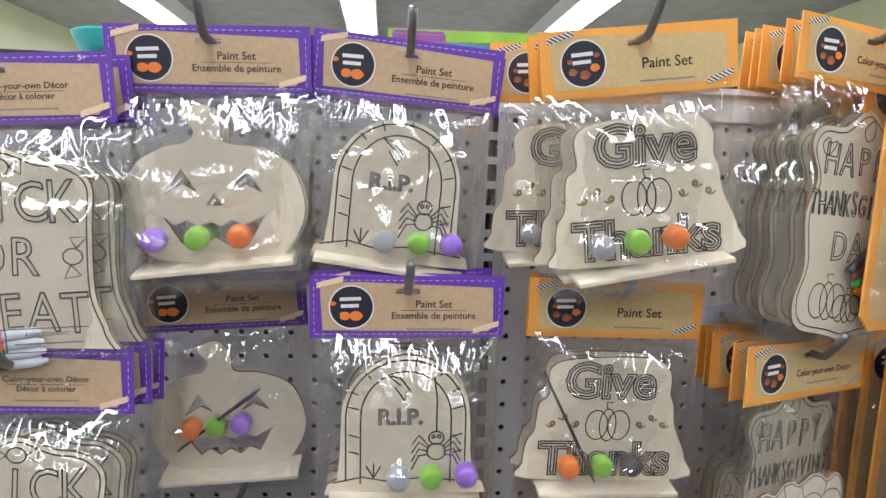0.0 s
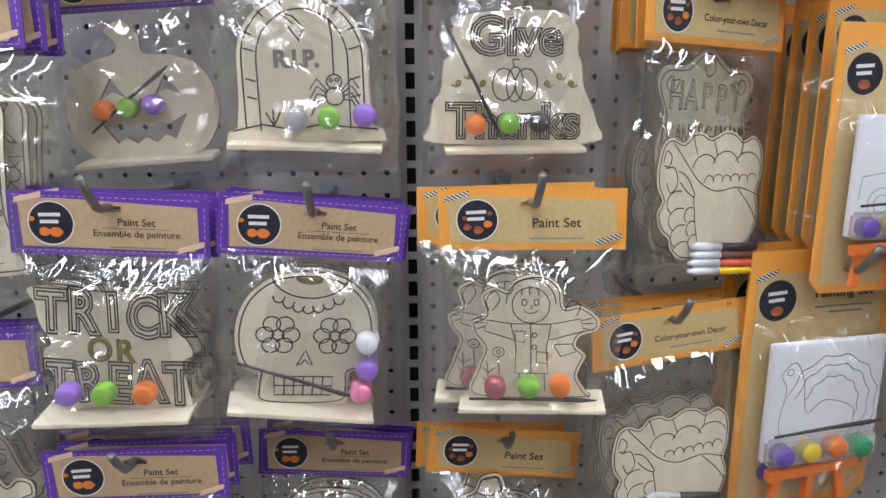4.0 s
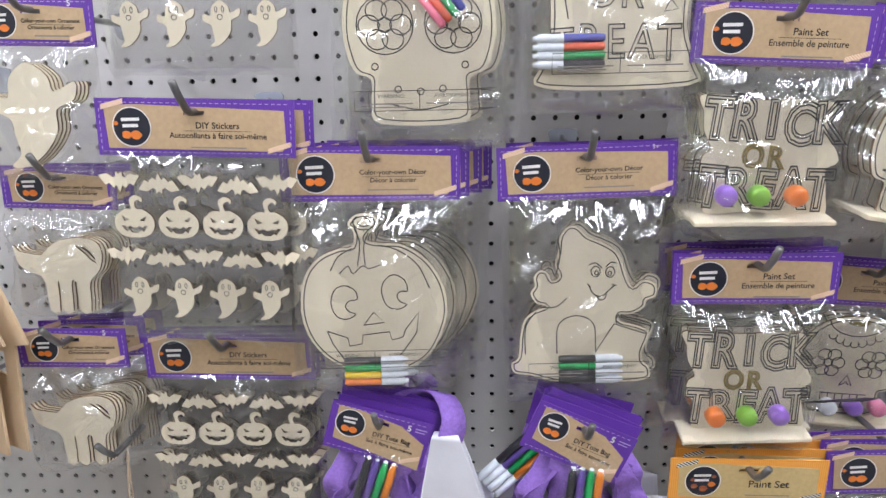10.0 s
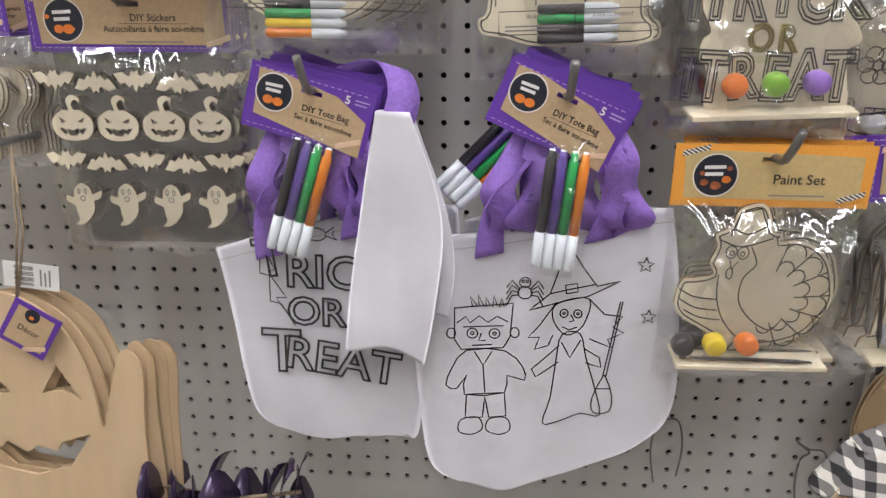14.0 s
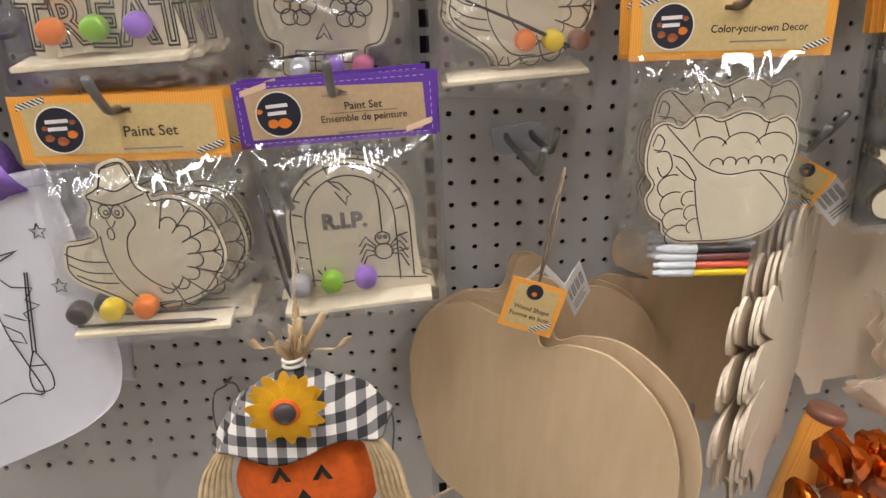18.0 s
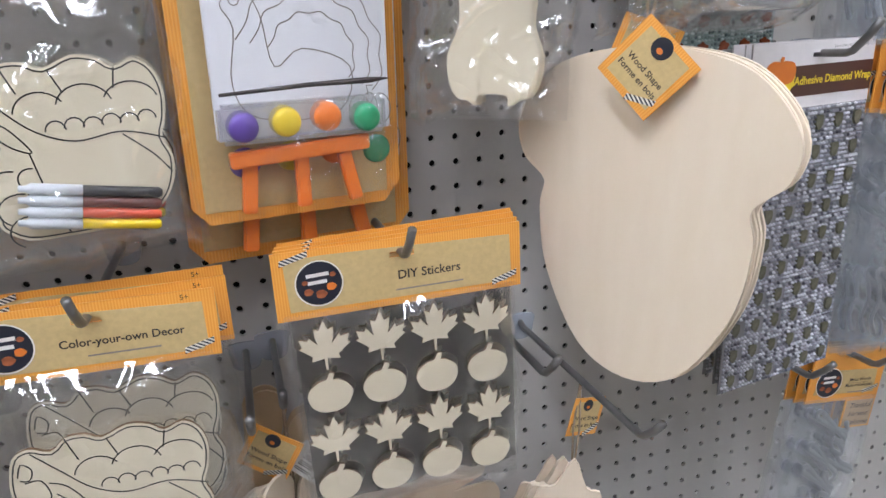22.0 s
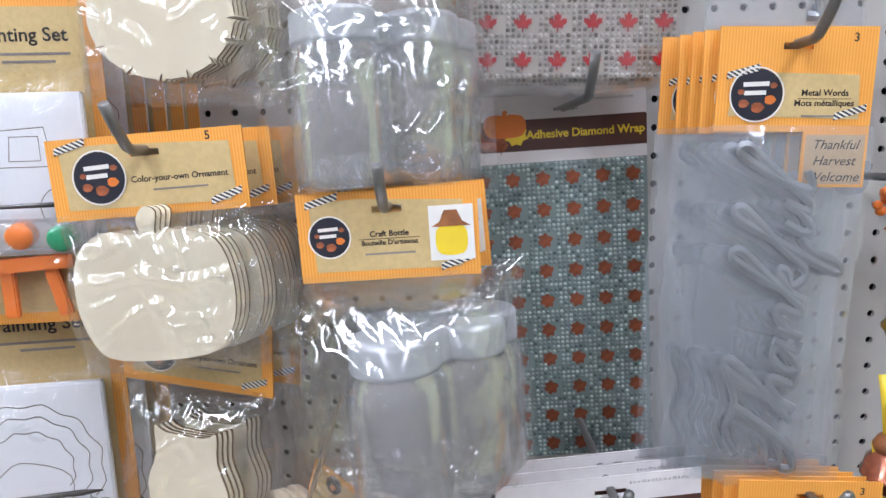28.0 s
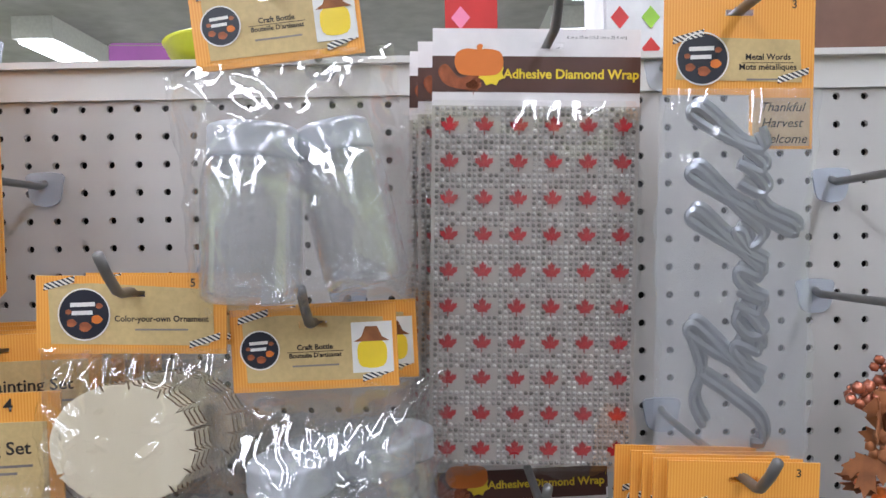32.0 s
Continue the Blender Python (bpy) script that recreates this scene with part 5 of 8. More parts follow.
decor("orange", art_cornucopia, "orange carded colouring pack with a horn of plenty board and pens", 0.29, -0.165, 1.31, 2, 15, ("pen_yellow", "pen_red", "pen_brown", "pen_black"), (0.046, -0.202), 168, [(-0.006, 0.03, 2), (0.0, 0.05, -1)], 28, -0.2, 0.085, warn=False)
decor("orange", art_cornucopia, "orange carded colouring pack with a horn of plenty board and pens", 0.291, -0.185, 1.055, -0.5, 0, ("pen_yellow", "pen_red", "pen_brown", "pen_black"), (0.032, -0.218), 178, [(0.006, 0.045, 1.5)], 33, -0.192, 0.085, warn=False)
decor("orange", art_cornucopia, "orange carded colouring pack with its board slid up inside", 0.299, -0.165, 1.054, 1, 0, ("pen_black", "pen_brown", "pen_red", "pen_yellow"), (-0.03, -0.186), 8, [], 36, -0.166, warn=False, hooked=False)


def ornament(colour, outline, key, label, x, y, z, roll=0.0, yaw=0.0, copies=(), seed=41, low=-0.115, material="wood", stack=4, bag_low=None, holes=()):
    """A small carded bag with a stack of plain wooden blanks."""
    w = HEADERS["ornament_" + colour][0]

    def build(root):
        for i in range(stack):
            cut(root, key, outline, low, 0.0022, holes=holes, y=-0.014 + 0.0034 * i, material=material, dx=0.0018 * i, name="wood_blank")
    return pack("color_your_own_ornament", label, "craft kit", "colouring ornament packs", "ornament_" + colour, build, x, y, z, roll, yaw, copies, (w * 0.98, bag_low or low - 0.014, 0.028), seed)


ornament("purple", cat_outline(), "cat", "purple carded bag of wooden cat blanks", -0.862, -0.165, 1.293, -2, 0, [(0.002, 0.03, 1)], 41, -0.135, holes=[CAT_GAP])
ornament("purple", cat_outline(), "cat", "purple carded bag of wooden cat blanks", -0.866, -0.18, 1.127, 0, 0, [(0.006, 0.03, 2), (0.016, 0.05, 3)], 42, -0.135, holes=[CAT_GAP])
ornament("purple", scaled(ghost_small(), 2.5), "ghost_blank", "purple carded bag of wooden ghost blanks", -0.852, -0.18, 1.45, -2, 0, [], 43, -0.142)
ornament("orange", scaled(frilled_outline(), 0.9), "frilled", "orange carded bag of round leafy wooden blanks", 0.606, -0.17, 1.635, -1, 0, [(0.012, 0.04, 0)], 44, -0.137)
ornament("orange", scaled(pumpkin_outline(), 0.93, 1.12), "pumpkin_blank", "orange carded bag of wooden pumpkin blanks", 0.592, -0.197, 1.452, 3, 0, [(0.012, 0.02, 0), (0.022, 0.04, 0), (0.03, 0.06, 0)], 45, -0.131)
ornament("orange", owl_outline(), "owl", "orange carded bag of wooden owl blanks", 0.598, -0.16, 1.322, -3, -16, [(0.012, 0.025, 0)], 46, -0.145)


def stickers(colour, label, x, y, z, roll=0.0, yaw=0.0, copies=(), seed=51):
    kind = "sticker_" + colour
    w = HEADERS[kind][0]

    def build(root):
        part("backing_sheet", kept(("backing", kind), lambda: plate_mesh("backing_sheet", [(-w * 0.46, -0.208), (w * 0.46, -0.208), (w * 0.46, -0.036), (-w * 0.46, -0.036)], 0.0006)), M["flat_film"], root, "clear plastic backing sheet", loc=(0, 0.0, 0))
        if colour == "orange":
            for r in range(4):
                for c in range(4):
                    px, pz = (c - 1.5) * 0.0425, -0.082 - r * 0.04
                    if r % 2 == 0:
                        cut(root, "leaf_sticker", maple_outline(0.040), pz, 0.002, y=-0.003, dx=px, name="leaf_sticker")
                    else:
                        cut(root, "pumpkin_sticker", squash_outline(), pz + 0.004, 0.002, y=-0.003, dx=px, name="pumpkin_sticker")
        else:
            body, face = jack_small()
            for half in (0, 1):
                for c in range(5):
                    bat = cut(root, "bat_sticker", scaled(bat_outline(), 0.92), -0.062 - half * 0.069 + (0.009 if c % 2 else -0.009), 0.002, y=-0.003, dx=(c - 2) * 0.036, name="bat_sticker")
                    if c % 2:
                        bat.rotation_euler = (0, math.pi, 0)
                for c in range(4):
                    px = (c - 1.5) * 0.041
                    if half == 0:
                        cut(root, "jack_sticker", body, -0.112, 0.002, holes=face, y=-0.003, dx=px, name="pumpkin_sticker")
                    else:
                        g = ghost_small()
                        cut(root, "ghost_sticker", g, -0.189, 0.002, [closed(arc(-0.004, 0.031, 0.0011, 0.0026, n=8)), closed(arc(0.002, 0.031, 0.0011, 0.0026, n=8)), closed(arc(-0.001, 0.0245, 0.0024, 0.0022, n=8))], y=-0.003, dx=px, name="ghost_sticker", width=0.0007)
    return pack("sticker_pack", label, "sticker pack", "sticker packs", kind, build, x, y, z, roll, yaw, copies, (w * 0.96, -0.214, 0.010), seed)


stickers("purple", "purple carded pack of wooden bat, pumpkin and ghost stickers", -0.69, -0.225, 1.357, -2, 0, [(0.012, 0.02, 0)], 51)
stickers("purple", "purple carded pack of wooden bat, pumpkin and ghost stickers", -0.70, -0.18, 1.121, -0.5, 0, [(0.002, 0.012, 0.6), (0.004, 0.024, 1.2)], 52)
stickers("purple", "purple carded pack of wooden bat, pumpkin and ghost stickers", -0.683, -0.2, 1.603, -1, 0, [], 53)
stickers("orange", "orange carded pack of wooden leaf and pumpkin stickers", 0.508, -0.185, 1.074, 1, 0, [(0.003, 0.012, 0.6), (0.005, 0.024, 1.2), (0.008, 0.036, 1.4)], 54)


# ---- painting sets with easel ----
def painting_set(x, y, z, yaw, truck, copies=(), size=1.0, hooked=True):
    root = tagged(new("painting_set"), "orange carded painting set with a printed canvas, paints and easel", "craft kit", "painting sets")
    w, h = 0.142, 0.235
    card = part("backing_card", kept("ps_card", lambda: plate_mesh("backing_card", [(-w / 2, 0.012 - h + 0.012), (-w / 2 + 0.01, 0.012 - h), (w / 2 - 0.012, 0.012 - h), (w / 2, 0.012 - h + 0.014), (w / 2, 0.012), (-w / 2, 0.012)], 0.0022, [slot_loop(0, 0)])), M["orange_card"], root, "orange printed backing card")
    part("paper_label", kept("ps_label", lambda: plate_mesh("paper_label", [(-w / 2 + 0.008, 0.02 - h), (w / 2 - 0.01, 0.02 - h), (w / 2 - 0.009, -0.008), (-w / 2 + 0.008, -0.007)], 0.0004)), M["kraft_yellow"], card, "kraft-coloured paper label", loc=(0, -0.0014, 0))
    part("badge", kept("ps_badge", lambda: plate_mesh("badge", arc(0, 0, 0.0175, 0.0175, n=28), 0.0004)), M["navy"], card, "round dark badge", loc=(-w / 2 + 0.028, -0.002, -0.030))
    part("badge_bar", kept("ps_bars", lambda: ribbon_mesh("badge_bar", [[(-0.010, 0.006), (0.008, 0.007)], [(-0.009, 0.0), (0.006, 0.001)]], 0.003, 0)), M["print_white"], card, loc=(-w / 2 + 0.028, -0.0024, -0.030))
    part("badge_emblem", kept("ps_blob", lambda: plate_mesh("badge_emblem", arc(0, 0, 0.006, 0.004, n=14), 0.0003)), M["print_leaf"], card, loc=(-w / 2 + 0.028, -0.0024, -0.039))
    part("tape", kept("tape", lambda: None), M["tape_black"], card, loc=(-w / 2 + 0.016, -0.002, -0.009), turn=(0, -12, 0))
    part("lettering", text_mesh("Painting Set", 0.0125, bold=0.0002), M["print_black"], card, loc=(0.022, -0.002, -0.026))
    part("lettering", text_mesh("4", 0.0125, bold=0.0002), M["print_black"], card, loc=(0.038, -0.0015, 0.0035))
    part("small_print", kept("ps_small", lambda: ribbon_mesh("small_print", [[(-0.028, 0), (0.03, 0)], [(-0.014, -0.005), (0.02, -0.005)]], 0.0018, 0)), M["ink_grey"], card, loc=(0.022, -0.002, -0.038))
    cv = part("canvas", kept("ps_canvas", lambda: box_mesh("canvas", 0.112, 0.006, 0.105, 0.001)), M["canvas_white"], root, "white canvas board with a printed outline drawing", loc=(0.004, -0.012, -0.116))
    if truck:
        ln = [[(-0.05, -0.02), (-0.048, 0.0), (-0.02, 0.004), (0.0, 0.028), (0.03, 0.03), (0.034, 0.004), (0.05, 0.004), (0.05, -0.022)], closed(arc(-0.026, -0.024, 0.014, 0.014, n=18)), closed(arc(-0.026, -0.024, 0.008, 0.008, n=14)), closed(arc(0.036, -0.024, 0.014, 0.014, n=18)), closed([(0.006, 0.008), (0.026, 0.008), (0.026, 0.024), (0.008, 0.024)]), [(-0.02, 0.004), (0.034, 0.004)]]
    else:
        ln = [closed(smooth_path([(-0.03, -0.04), (0.02, -0.04), (0.03, -0.012), (0.0, 0.0), (-0.018, -0.01), (-0.024, 0.02), (-0.034, 0.036), (-0.046, 0.026), (-0.04, 0.012), (-0.044, -0.02)], 4)), closed(arc(-0.038, 0.028, 0.003, 0.003, n=8))]
        for q in (0.026, 0.036, 0.044):
            ln.append(smooth_path([(0.006 + q * math.cos(a) * (1 + 0.07 * (k % 2)), -0.006 + q * math.sin(a) * (1 + 0.07 * (k % 2))) for k, a in enumerate([radians(-30 + 15 * i) for i in range(14)])], 3, False))
        ln += mini_pumpkin(0.042, -0.04, 0.9)
    part("printed_lines", kept(("ps_lines", truck), lambda: ribbon_mesh("printed_lines", ln, 0.0007, 0)), M["ink_grey"], cv, loc=(0, -0.0034, 0))
    pots(root, (-0.038, -0.012, 0.014, 0.04), -0.158, ("pen_purple", "pot_yellow", "pot_orange", "pot_teal"), -0.018, 0.0095)
    part("blister", kept("blister", lambda: box_mesh("blister", 0.106, 0.012, 0.024, 0.003)), M["jar_plastic"], root, "clear paint tray", loc=(0.001, -0.019, -0.158))
    brush(root, (-0.05, -0.14), (0.056, -0.136), -0.024)
    part("easel_bar", kept("easel_bar", lambda: box_mesh("easel_bar", 0.09, 0.008, 0.010, 0.001)), M["pot_orange"], root, "orange wooden easel bar", loc=(-0.002, -0.016, -0.178), turn=(0, -3, 0))
    for ex, a in ((-0.036, 6), (-0.002, 0), (0.03, -12)):
        part("easel_leg", kept("easel_leg", lambda: box_mesh("easel_leg", 0.009, 0.006, 0.034, 0.001)), M["pot_orange"], root, loc=(ex, -0.013, -0.198), turn=(0, a, 0))
    part("clear_bag", bag_mesh(w * 0.98, -0.044, -0.222, 61, 0.03), M["flat_film"], root, "clear plastic front")
    grow = Matrix.Scale(size, 4)
    root.matrix_basis = pose(x, y, z - 0.012, 2, 0, yaw) @ grow
    for dx, dy in copies:
        copy_thing(root, pose(x + dx, min(y + dy, -0.012), z - 0.0125, 2, 0, yaw) @ grow)
    if hooked:
        hook(x, z - 0.0125, -y + 0.05)


STEPS = [(0.004, 0.034), (0.008, 0.068), (0.012, 0.1), (0.016, 0.132)]
painting_set(0.400, -0.19, 1.842, 14, True, STEPS[:2])
painting_set(0.490, -0.135, 1.592, 12, False, [(0.002, 0.03), (0.004, 0.06), (0.006, 0.09)])
painting_set(0.482, -0.172, 1.557, 8, True, [], hooked=False)
painting_set(0.446, -0.14, 1.356, 10, False, STEPS[:1], 1.15)


# ---- rhinestone wraps ----
def wrap(x, y, z, roll, gem, stone, net, gem_outline, yaw=0.0, copies=(), cols=6, rows=10, shiny=False):
    root = tagged(new("diamond_wrap"), "carded sheet of adhesive rhinestones with small coloured gem motifs", "rhinestone sheet", "rhinestone sheets")
    w, hh, sh = 0.1524, 0.056, 0.268
    part("header_card", kept("wrap_card", lambda: plate_mesh("header_card", [(-w / 2, 0.012 - hh), (w / 2, 0.012 - hh), (w / 2, 0.012), (-w / 2, 0.012)], 0.0014, [slot_loop(0.008, 0, 0.024)])), M["wrap_white"], root, "white and brown printed card")
    part("brown_band", kept("wrap_band", lambda: plate_mesh("brown_band", [(-w / 2, -0.034), (w / 2, -0.034), (w / 2, -0.008), (-w / 2, -0.008)], 0.0003)), M["wrap_brown"], root, loc=(0, -0.0009, 0))
    part("lettering", text_mesh("Adhesive Diamond Wrap", 0.0096, bold=0.00025), M["pot_yellow"], root, loc=(0.0255, -0.0013, -0.021))
    part("small_print", text_mesh("6 in x 10 in (15.2 cm x 25.4 cm)", 0.0034), M["print_black"], root, loc=(0.044, -0.0009, 0.006))
    em = (("printed_pumpkin", scaled(pumpkin_outline(0.26), 1.25, 1.0), "print_orange", (-0.042, -0.022)), ("printed_horn", smooth_path([(-0.016, 0.004), (-0.008, -0.006), (0.012, -0.008), (0.014, 0.004), (0.0, 0.0), (-0.010, 0.010)], 4), "gem_copper", (-0.056, -0.024)), ("printed_flower", [(0.008 * (1 + 0.25 * (k % 2)) * math.cos(k * math.pi / 8), 0.008 * (1 + 0.25 * (k % 2)) * math.sin(k * math.pi / 8)) for k in range(16)], "pot_yellow", (-0.033, -0.020)), ("printed_leaf", maple_outline(0.013), "print_leaf", (-0.046, -0.036)))
    for nm, ol, mt, (ex, ez) in em:
        part(nm, kept(nm, lambda: plate_mesh(nm, ol, 0.0003)), M[mt], root, loc=(ex, -0.0013 - 0.0002 * len(nm) / 20, ez))
    top = 0.012 - hh
    part("backing_sheet", kept(("wrap_back", net), lambda: plate_mesh("backing_sheet", [(-w / 2, top - sh), (w / 2, top - sh), (w / 2, top), (-w / 2, top)], 0.0012)), M[net], root, "mesh backing")

    def stones():
        vs, fs = [], []
        px = w / (cols * 6 + 2)
        n = int(sh / px)
        pz = sh / n
        for i in range(cols * 6 + 1):
            for j in range(n):
                ci, cj = (i - 1) % 6, int((j + 0.5) * rows * 6 / n) % 6
                if ci in (2, 3, 4) and cj in (2, 3, 4):
                    continue
                cx, cz, b, r = -w / 2 + (i + 1) * px, top - (j + 0.5) * pz, len(vs), px * 0.43
                ring = [(cx + r * math.cos(a * math.pi / 3), -0.0008, cz + r * math.sin(a * math.pi / 3)) for a in range(6)]
                mid = [(cx + r * 0.55 * math.cos(a * math.pi / 3 + 0.5), -0.0027, cz + r * 0.55 * math.sin(a * math.pi / 3 + 0.5)) for a in range(6)]
                vs += ring + mid
                fs += [(b + a, b + (a + 1) % 6, b + 6 + (a + 1) % 6, b + 6 + a) for a in range(6)] + [tuple(b + 6 + a for a in range(6))]
        return mesh_of("rhinestones", vs, fs)
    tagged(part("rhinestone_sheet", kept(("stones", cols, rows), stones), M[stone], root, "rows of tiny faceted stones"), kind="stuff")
    for i in range(cols):
        for j in range(rows):
            gx, gz = -w / 2 + w * (i + 0.56) / cols - 0.001, top - sh * (j + 0.53) / rows
            part("gem_motif", kept(("gem", gem), lambda: gem_outline()), M[gem], root, loc=(gx, -0.0014, gz))
    if shiny:
        part("clear_sleeve", bag_mesh(w * 1.02, top + 0.004, top - sh - 0.006, 71, 0.004), M["bag_film"], root, "clear plastic sleeve")
    root.matrix_basis = pose(x - 0.008, y, z - 0.012, 1.5, -roll, yaw)
    for dx, dy, dr in copies:
        copy_thing(root, pose(x - 0.008 + dx, min(y + dy, -0.012), z - 0.0125, 1.5, -(roll + dr), yaw))
    hook(x, z - 0.0125, max(-y + 0.03, 0.16))


def gem_leaf():
    me = plate_mesh("gem_motif", scaled(maple_outline(0.0145), 1, 1, 0, -0.0072), 0.0028)
    return me


def gem_oak():
    pts = [((0.0058 + 0.0013 * math.cos(k * 2.2)) * math.cos(2 * math.pi * k / 18), (0.0062 + 0.0012 * math.cos(k * 2.2)) * math.sin(2 * math.pi * k / 18)) for k in range(18)]
    me = plate_mesh("gem_motif", [(x * 0.85 - z * 0.45, z * 0.85 + x * 0.45) for x, z in pts], 0.0028)
    return me


def gem_acorn():
    return plate_mesh("gem_motif", smooth_path([(0.0, -0.0075), (0.004, -0.003), (0.0046, 0.002), (0.004, 0.005), (0.0, 0.0062), (-0.004, 0.005), (-0.0046, 0.002), (-0.004, -0.003)], 4), 0.0034)


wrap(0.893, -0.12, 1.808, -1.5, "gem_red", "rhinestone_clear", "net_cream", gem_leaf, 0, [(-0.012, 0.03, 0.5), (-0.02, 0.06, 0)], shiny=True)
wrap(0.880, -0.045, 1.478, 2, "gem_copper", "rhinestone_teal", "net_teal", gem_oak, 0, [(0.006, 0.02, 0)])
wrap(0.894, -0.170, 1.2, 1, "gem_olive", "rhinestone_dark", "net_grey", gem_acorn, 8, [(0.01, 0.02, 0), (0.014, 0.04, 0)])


# ---- metal word packs ----
SCRIPT = (((0.0, 1.95), (0.6, 2.35), (1.5, 2.1), (2.3, 2.45)), ((1.4, 2.2), (1.15, 1.1), (0.8, 0.1), (0.25, -0.1), (0.1, 0.3)), ((1.6, 0.1), (2.2, 1.2), (2.7, 2.3), (2.4, 2.55), (2.15, 1.6), (2.0, 0.0)), ((2.05, 0.5), (2.4, 0.95), (2.65, 0.85), (2.65, 0.15), (2.95, 0.1)),
          ((3.6, 0.8), (3.25, 0.92), (3.0, 0.45), (3.2, 0.02), (3.55, 0.4), (3.7, 0.9), (3.65, 0.2), (3.95, 0.05)), ((4.1, 0.85), (4.1, 0.0)), ((4.15, 0.5), (4.45, 0.92), (4.7, 0.8), (4.7, 0.15), (5.0, 0.1)), ((4.95, 0.1), (5.4, 1.3), (5.8, 2.3), (5.5, 2.55), (5.3, 1.5), (5.15, 0.0)), ((5.25, 0.45), (5.65, 0.98), (5.75, 0.7), (5.4, 0.5), (5.75, 0.1), (6.05, 0.1)),
          ((6.0, 0.1), (6.45, 1.2), (6.95, 2.3), (6.65, 2.55), (6.45, 1.2), (6.25, -0.85), (6.5, -0.95), (6.55, -0.1), (6.8, 0.3)), ((7.0, 0.9), (6.95, 0.25), (7.15, 0.0), (7.45, 0.4), (7.55, 0.92), (7.55, 0.15), (7.85, 0.1)), ((7.8, 0.1), (8.2, 1.2), (8.6, 2.3), (8.3, 2.55), (8.1, 1.3), (8.15, 0.15), (8.6, 0.3)))


def script_mesh(unit, width=0.0053, thick=0.0016):
    """A word in flowing script, cut from sheet metal: flat strokes with a true edge."""
    vs, fs = [], []
    for stroke in SCRIPT:
        path = smooth_path([((x + 0.32 * z - 4.6) * unit, (z - 0.9) * unit * 0.8) for x, z in stroke], 6, False)
        k, b = len(path), len(vs)
        for i, p in enumerate(path):
            q, r = path[max(i - 1, 0)], path[min(i + 1, k - 1)]
            dx, dz = r[0] - q[0], r[1] - q[1]
            n = math.hypot(dx, dz) or 1.0
            h = width / 2 * (0.75 + 0.5 * abs(dz) / n)
            ox, oz = -dz / n * h, dx / n * h
            vs += [(p[0] + ox, -thick / 2, p[1] + oz), (p[0], -thick, p[1]), (p[0] - ox, -thick / 2, p[1] - oz), (p[0] - ox, thick / 2, p[1] - oz), (p[0] + ox, thick / 2, p[1] + oz)]
        for i in range(k - 1):
            fs += [(b + 5 * i + j, b + 5 * i + (j + 1) % 5, b + 5 * i + 5 + (j + 1) % 5, b + 5 * i + 5 + j) for j in range(5)]
    return mesh_of("metal_word", vs, fs)


def metal_words(x, y, z, roll, copies=(), seed=81, yaw=0.0):
    root = tagged(new("metal_words_pack"), "orange carded sleeve with brushed metal script words", "craft kit", "metal word packs")
    card = header(root, "metal_orange")
    tag = part("printed_tag", kept("mw_tag", lambda: plate_mesh("printed_tag", [(0.008, -0.090), (0.05, -0.090), (0.05, -0.054), (0.008, -0.054)], 0.0012)), M["orange_card"], card, "small orange tag with script words")
    part("tag_paper", kept("mw_paper", lambda: plate_mesh("tag_paper", [(0.010, -0.088), (0.048, -0.088), (0.048, -0.056), (0.010, -0.056)], 0.0003)), M["kraft"], tag, loc=(0, -0.0008, 0))
    for i, s in enumerate(("Thankful", "Harvest", "Welcome")):
        part("lettering", text_mesh(s, 0.0086, shear=0.3, bold=0.00005), M["print_black"], tag, loc=(0.029, -0.0012, -0.0625 - 0.0105 * i))
    for px, py, pz in ((0.0, -0.0045, -0.180), (0.0045, -0.0015, -0.176))[:1 if copies else 2]:
        part("metal_word", kept("script_word", lambda: script_mesh(0.0246)), M["zinc"], root, "brushed silver script word", loc=(px, py, pz), turn=(0, -90, 0))
    part("clear_sleeve", bag_mesh(0.104, -0.05, -0.302, seed, 0.006), M["word_film"], root, "milky clear plastic sleeve")
    root.matrix_basis = pose(x, y, z - 0.012, 1.5, -roll, yaw)
    for dx, dy, dr in copies:
        copy_thing(root, pose(x + dx, min(y + dy, -0.012), z - 0.0125, 1.5, -(roll + dr), yaw))
    hook(x, z - 0.0125, -y + 0.03)


CARDS = [(-0.007, 0.008, 0.5), (-0.012, 0.016, 0), (-0.018, 0.024, 0.5), (-0.026, 0.036, 0)]
metal_words(1.014, -0.165, 1.815, -1, (), 81)
metal_words(1.010, -0.175, 1.506, -2, CARDS, 82)
metal_words(1.032, -0.175, 1.197, -2, CARDS, 83)
metal_words(1.004, -0.15, 0.885, -6, CARDS[:2], 84)


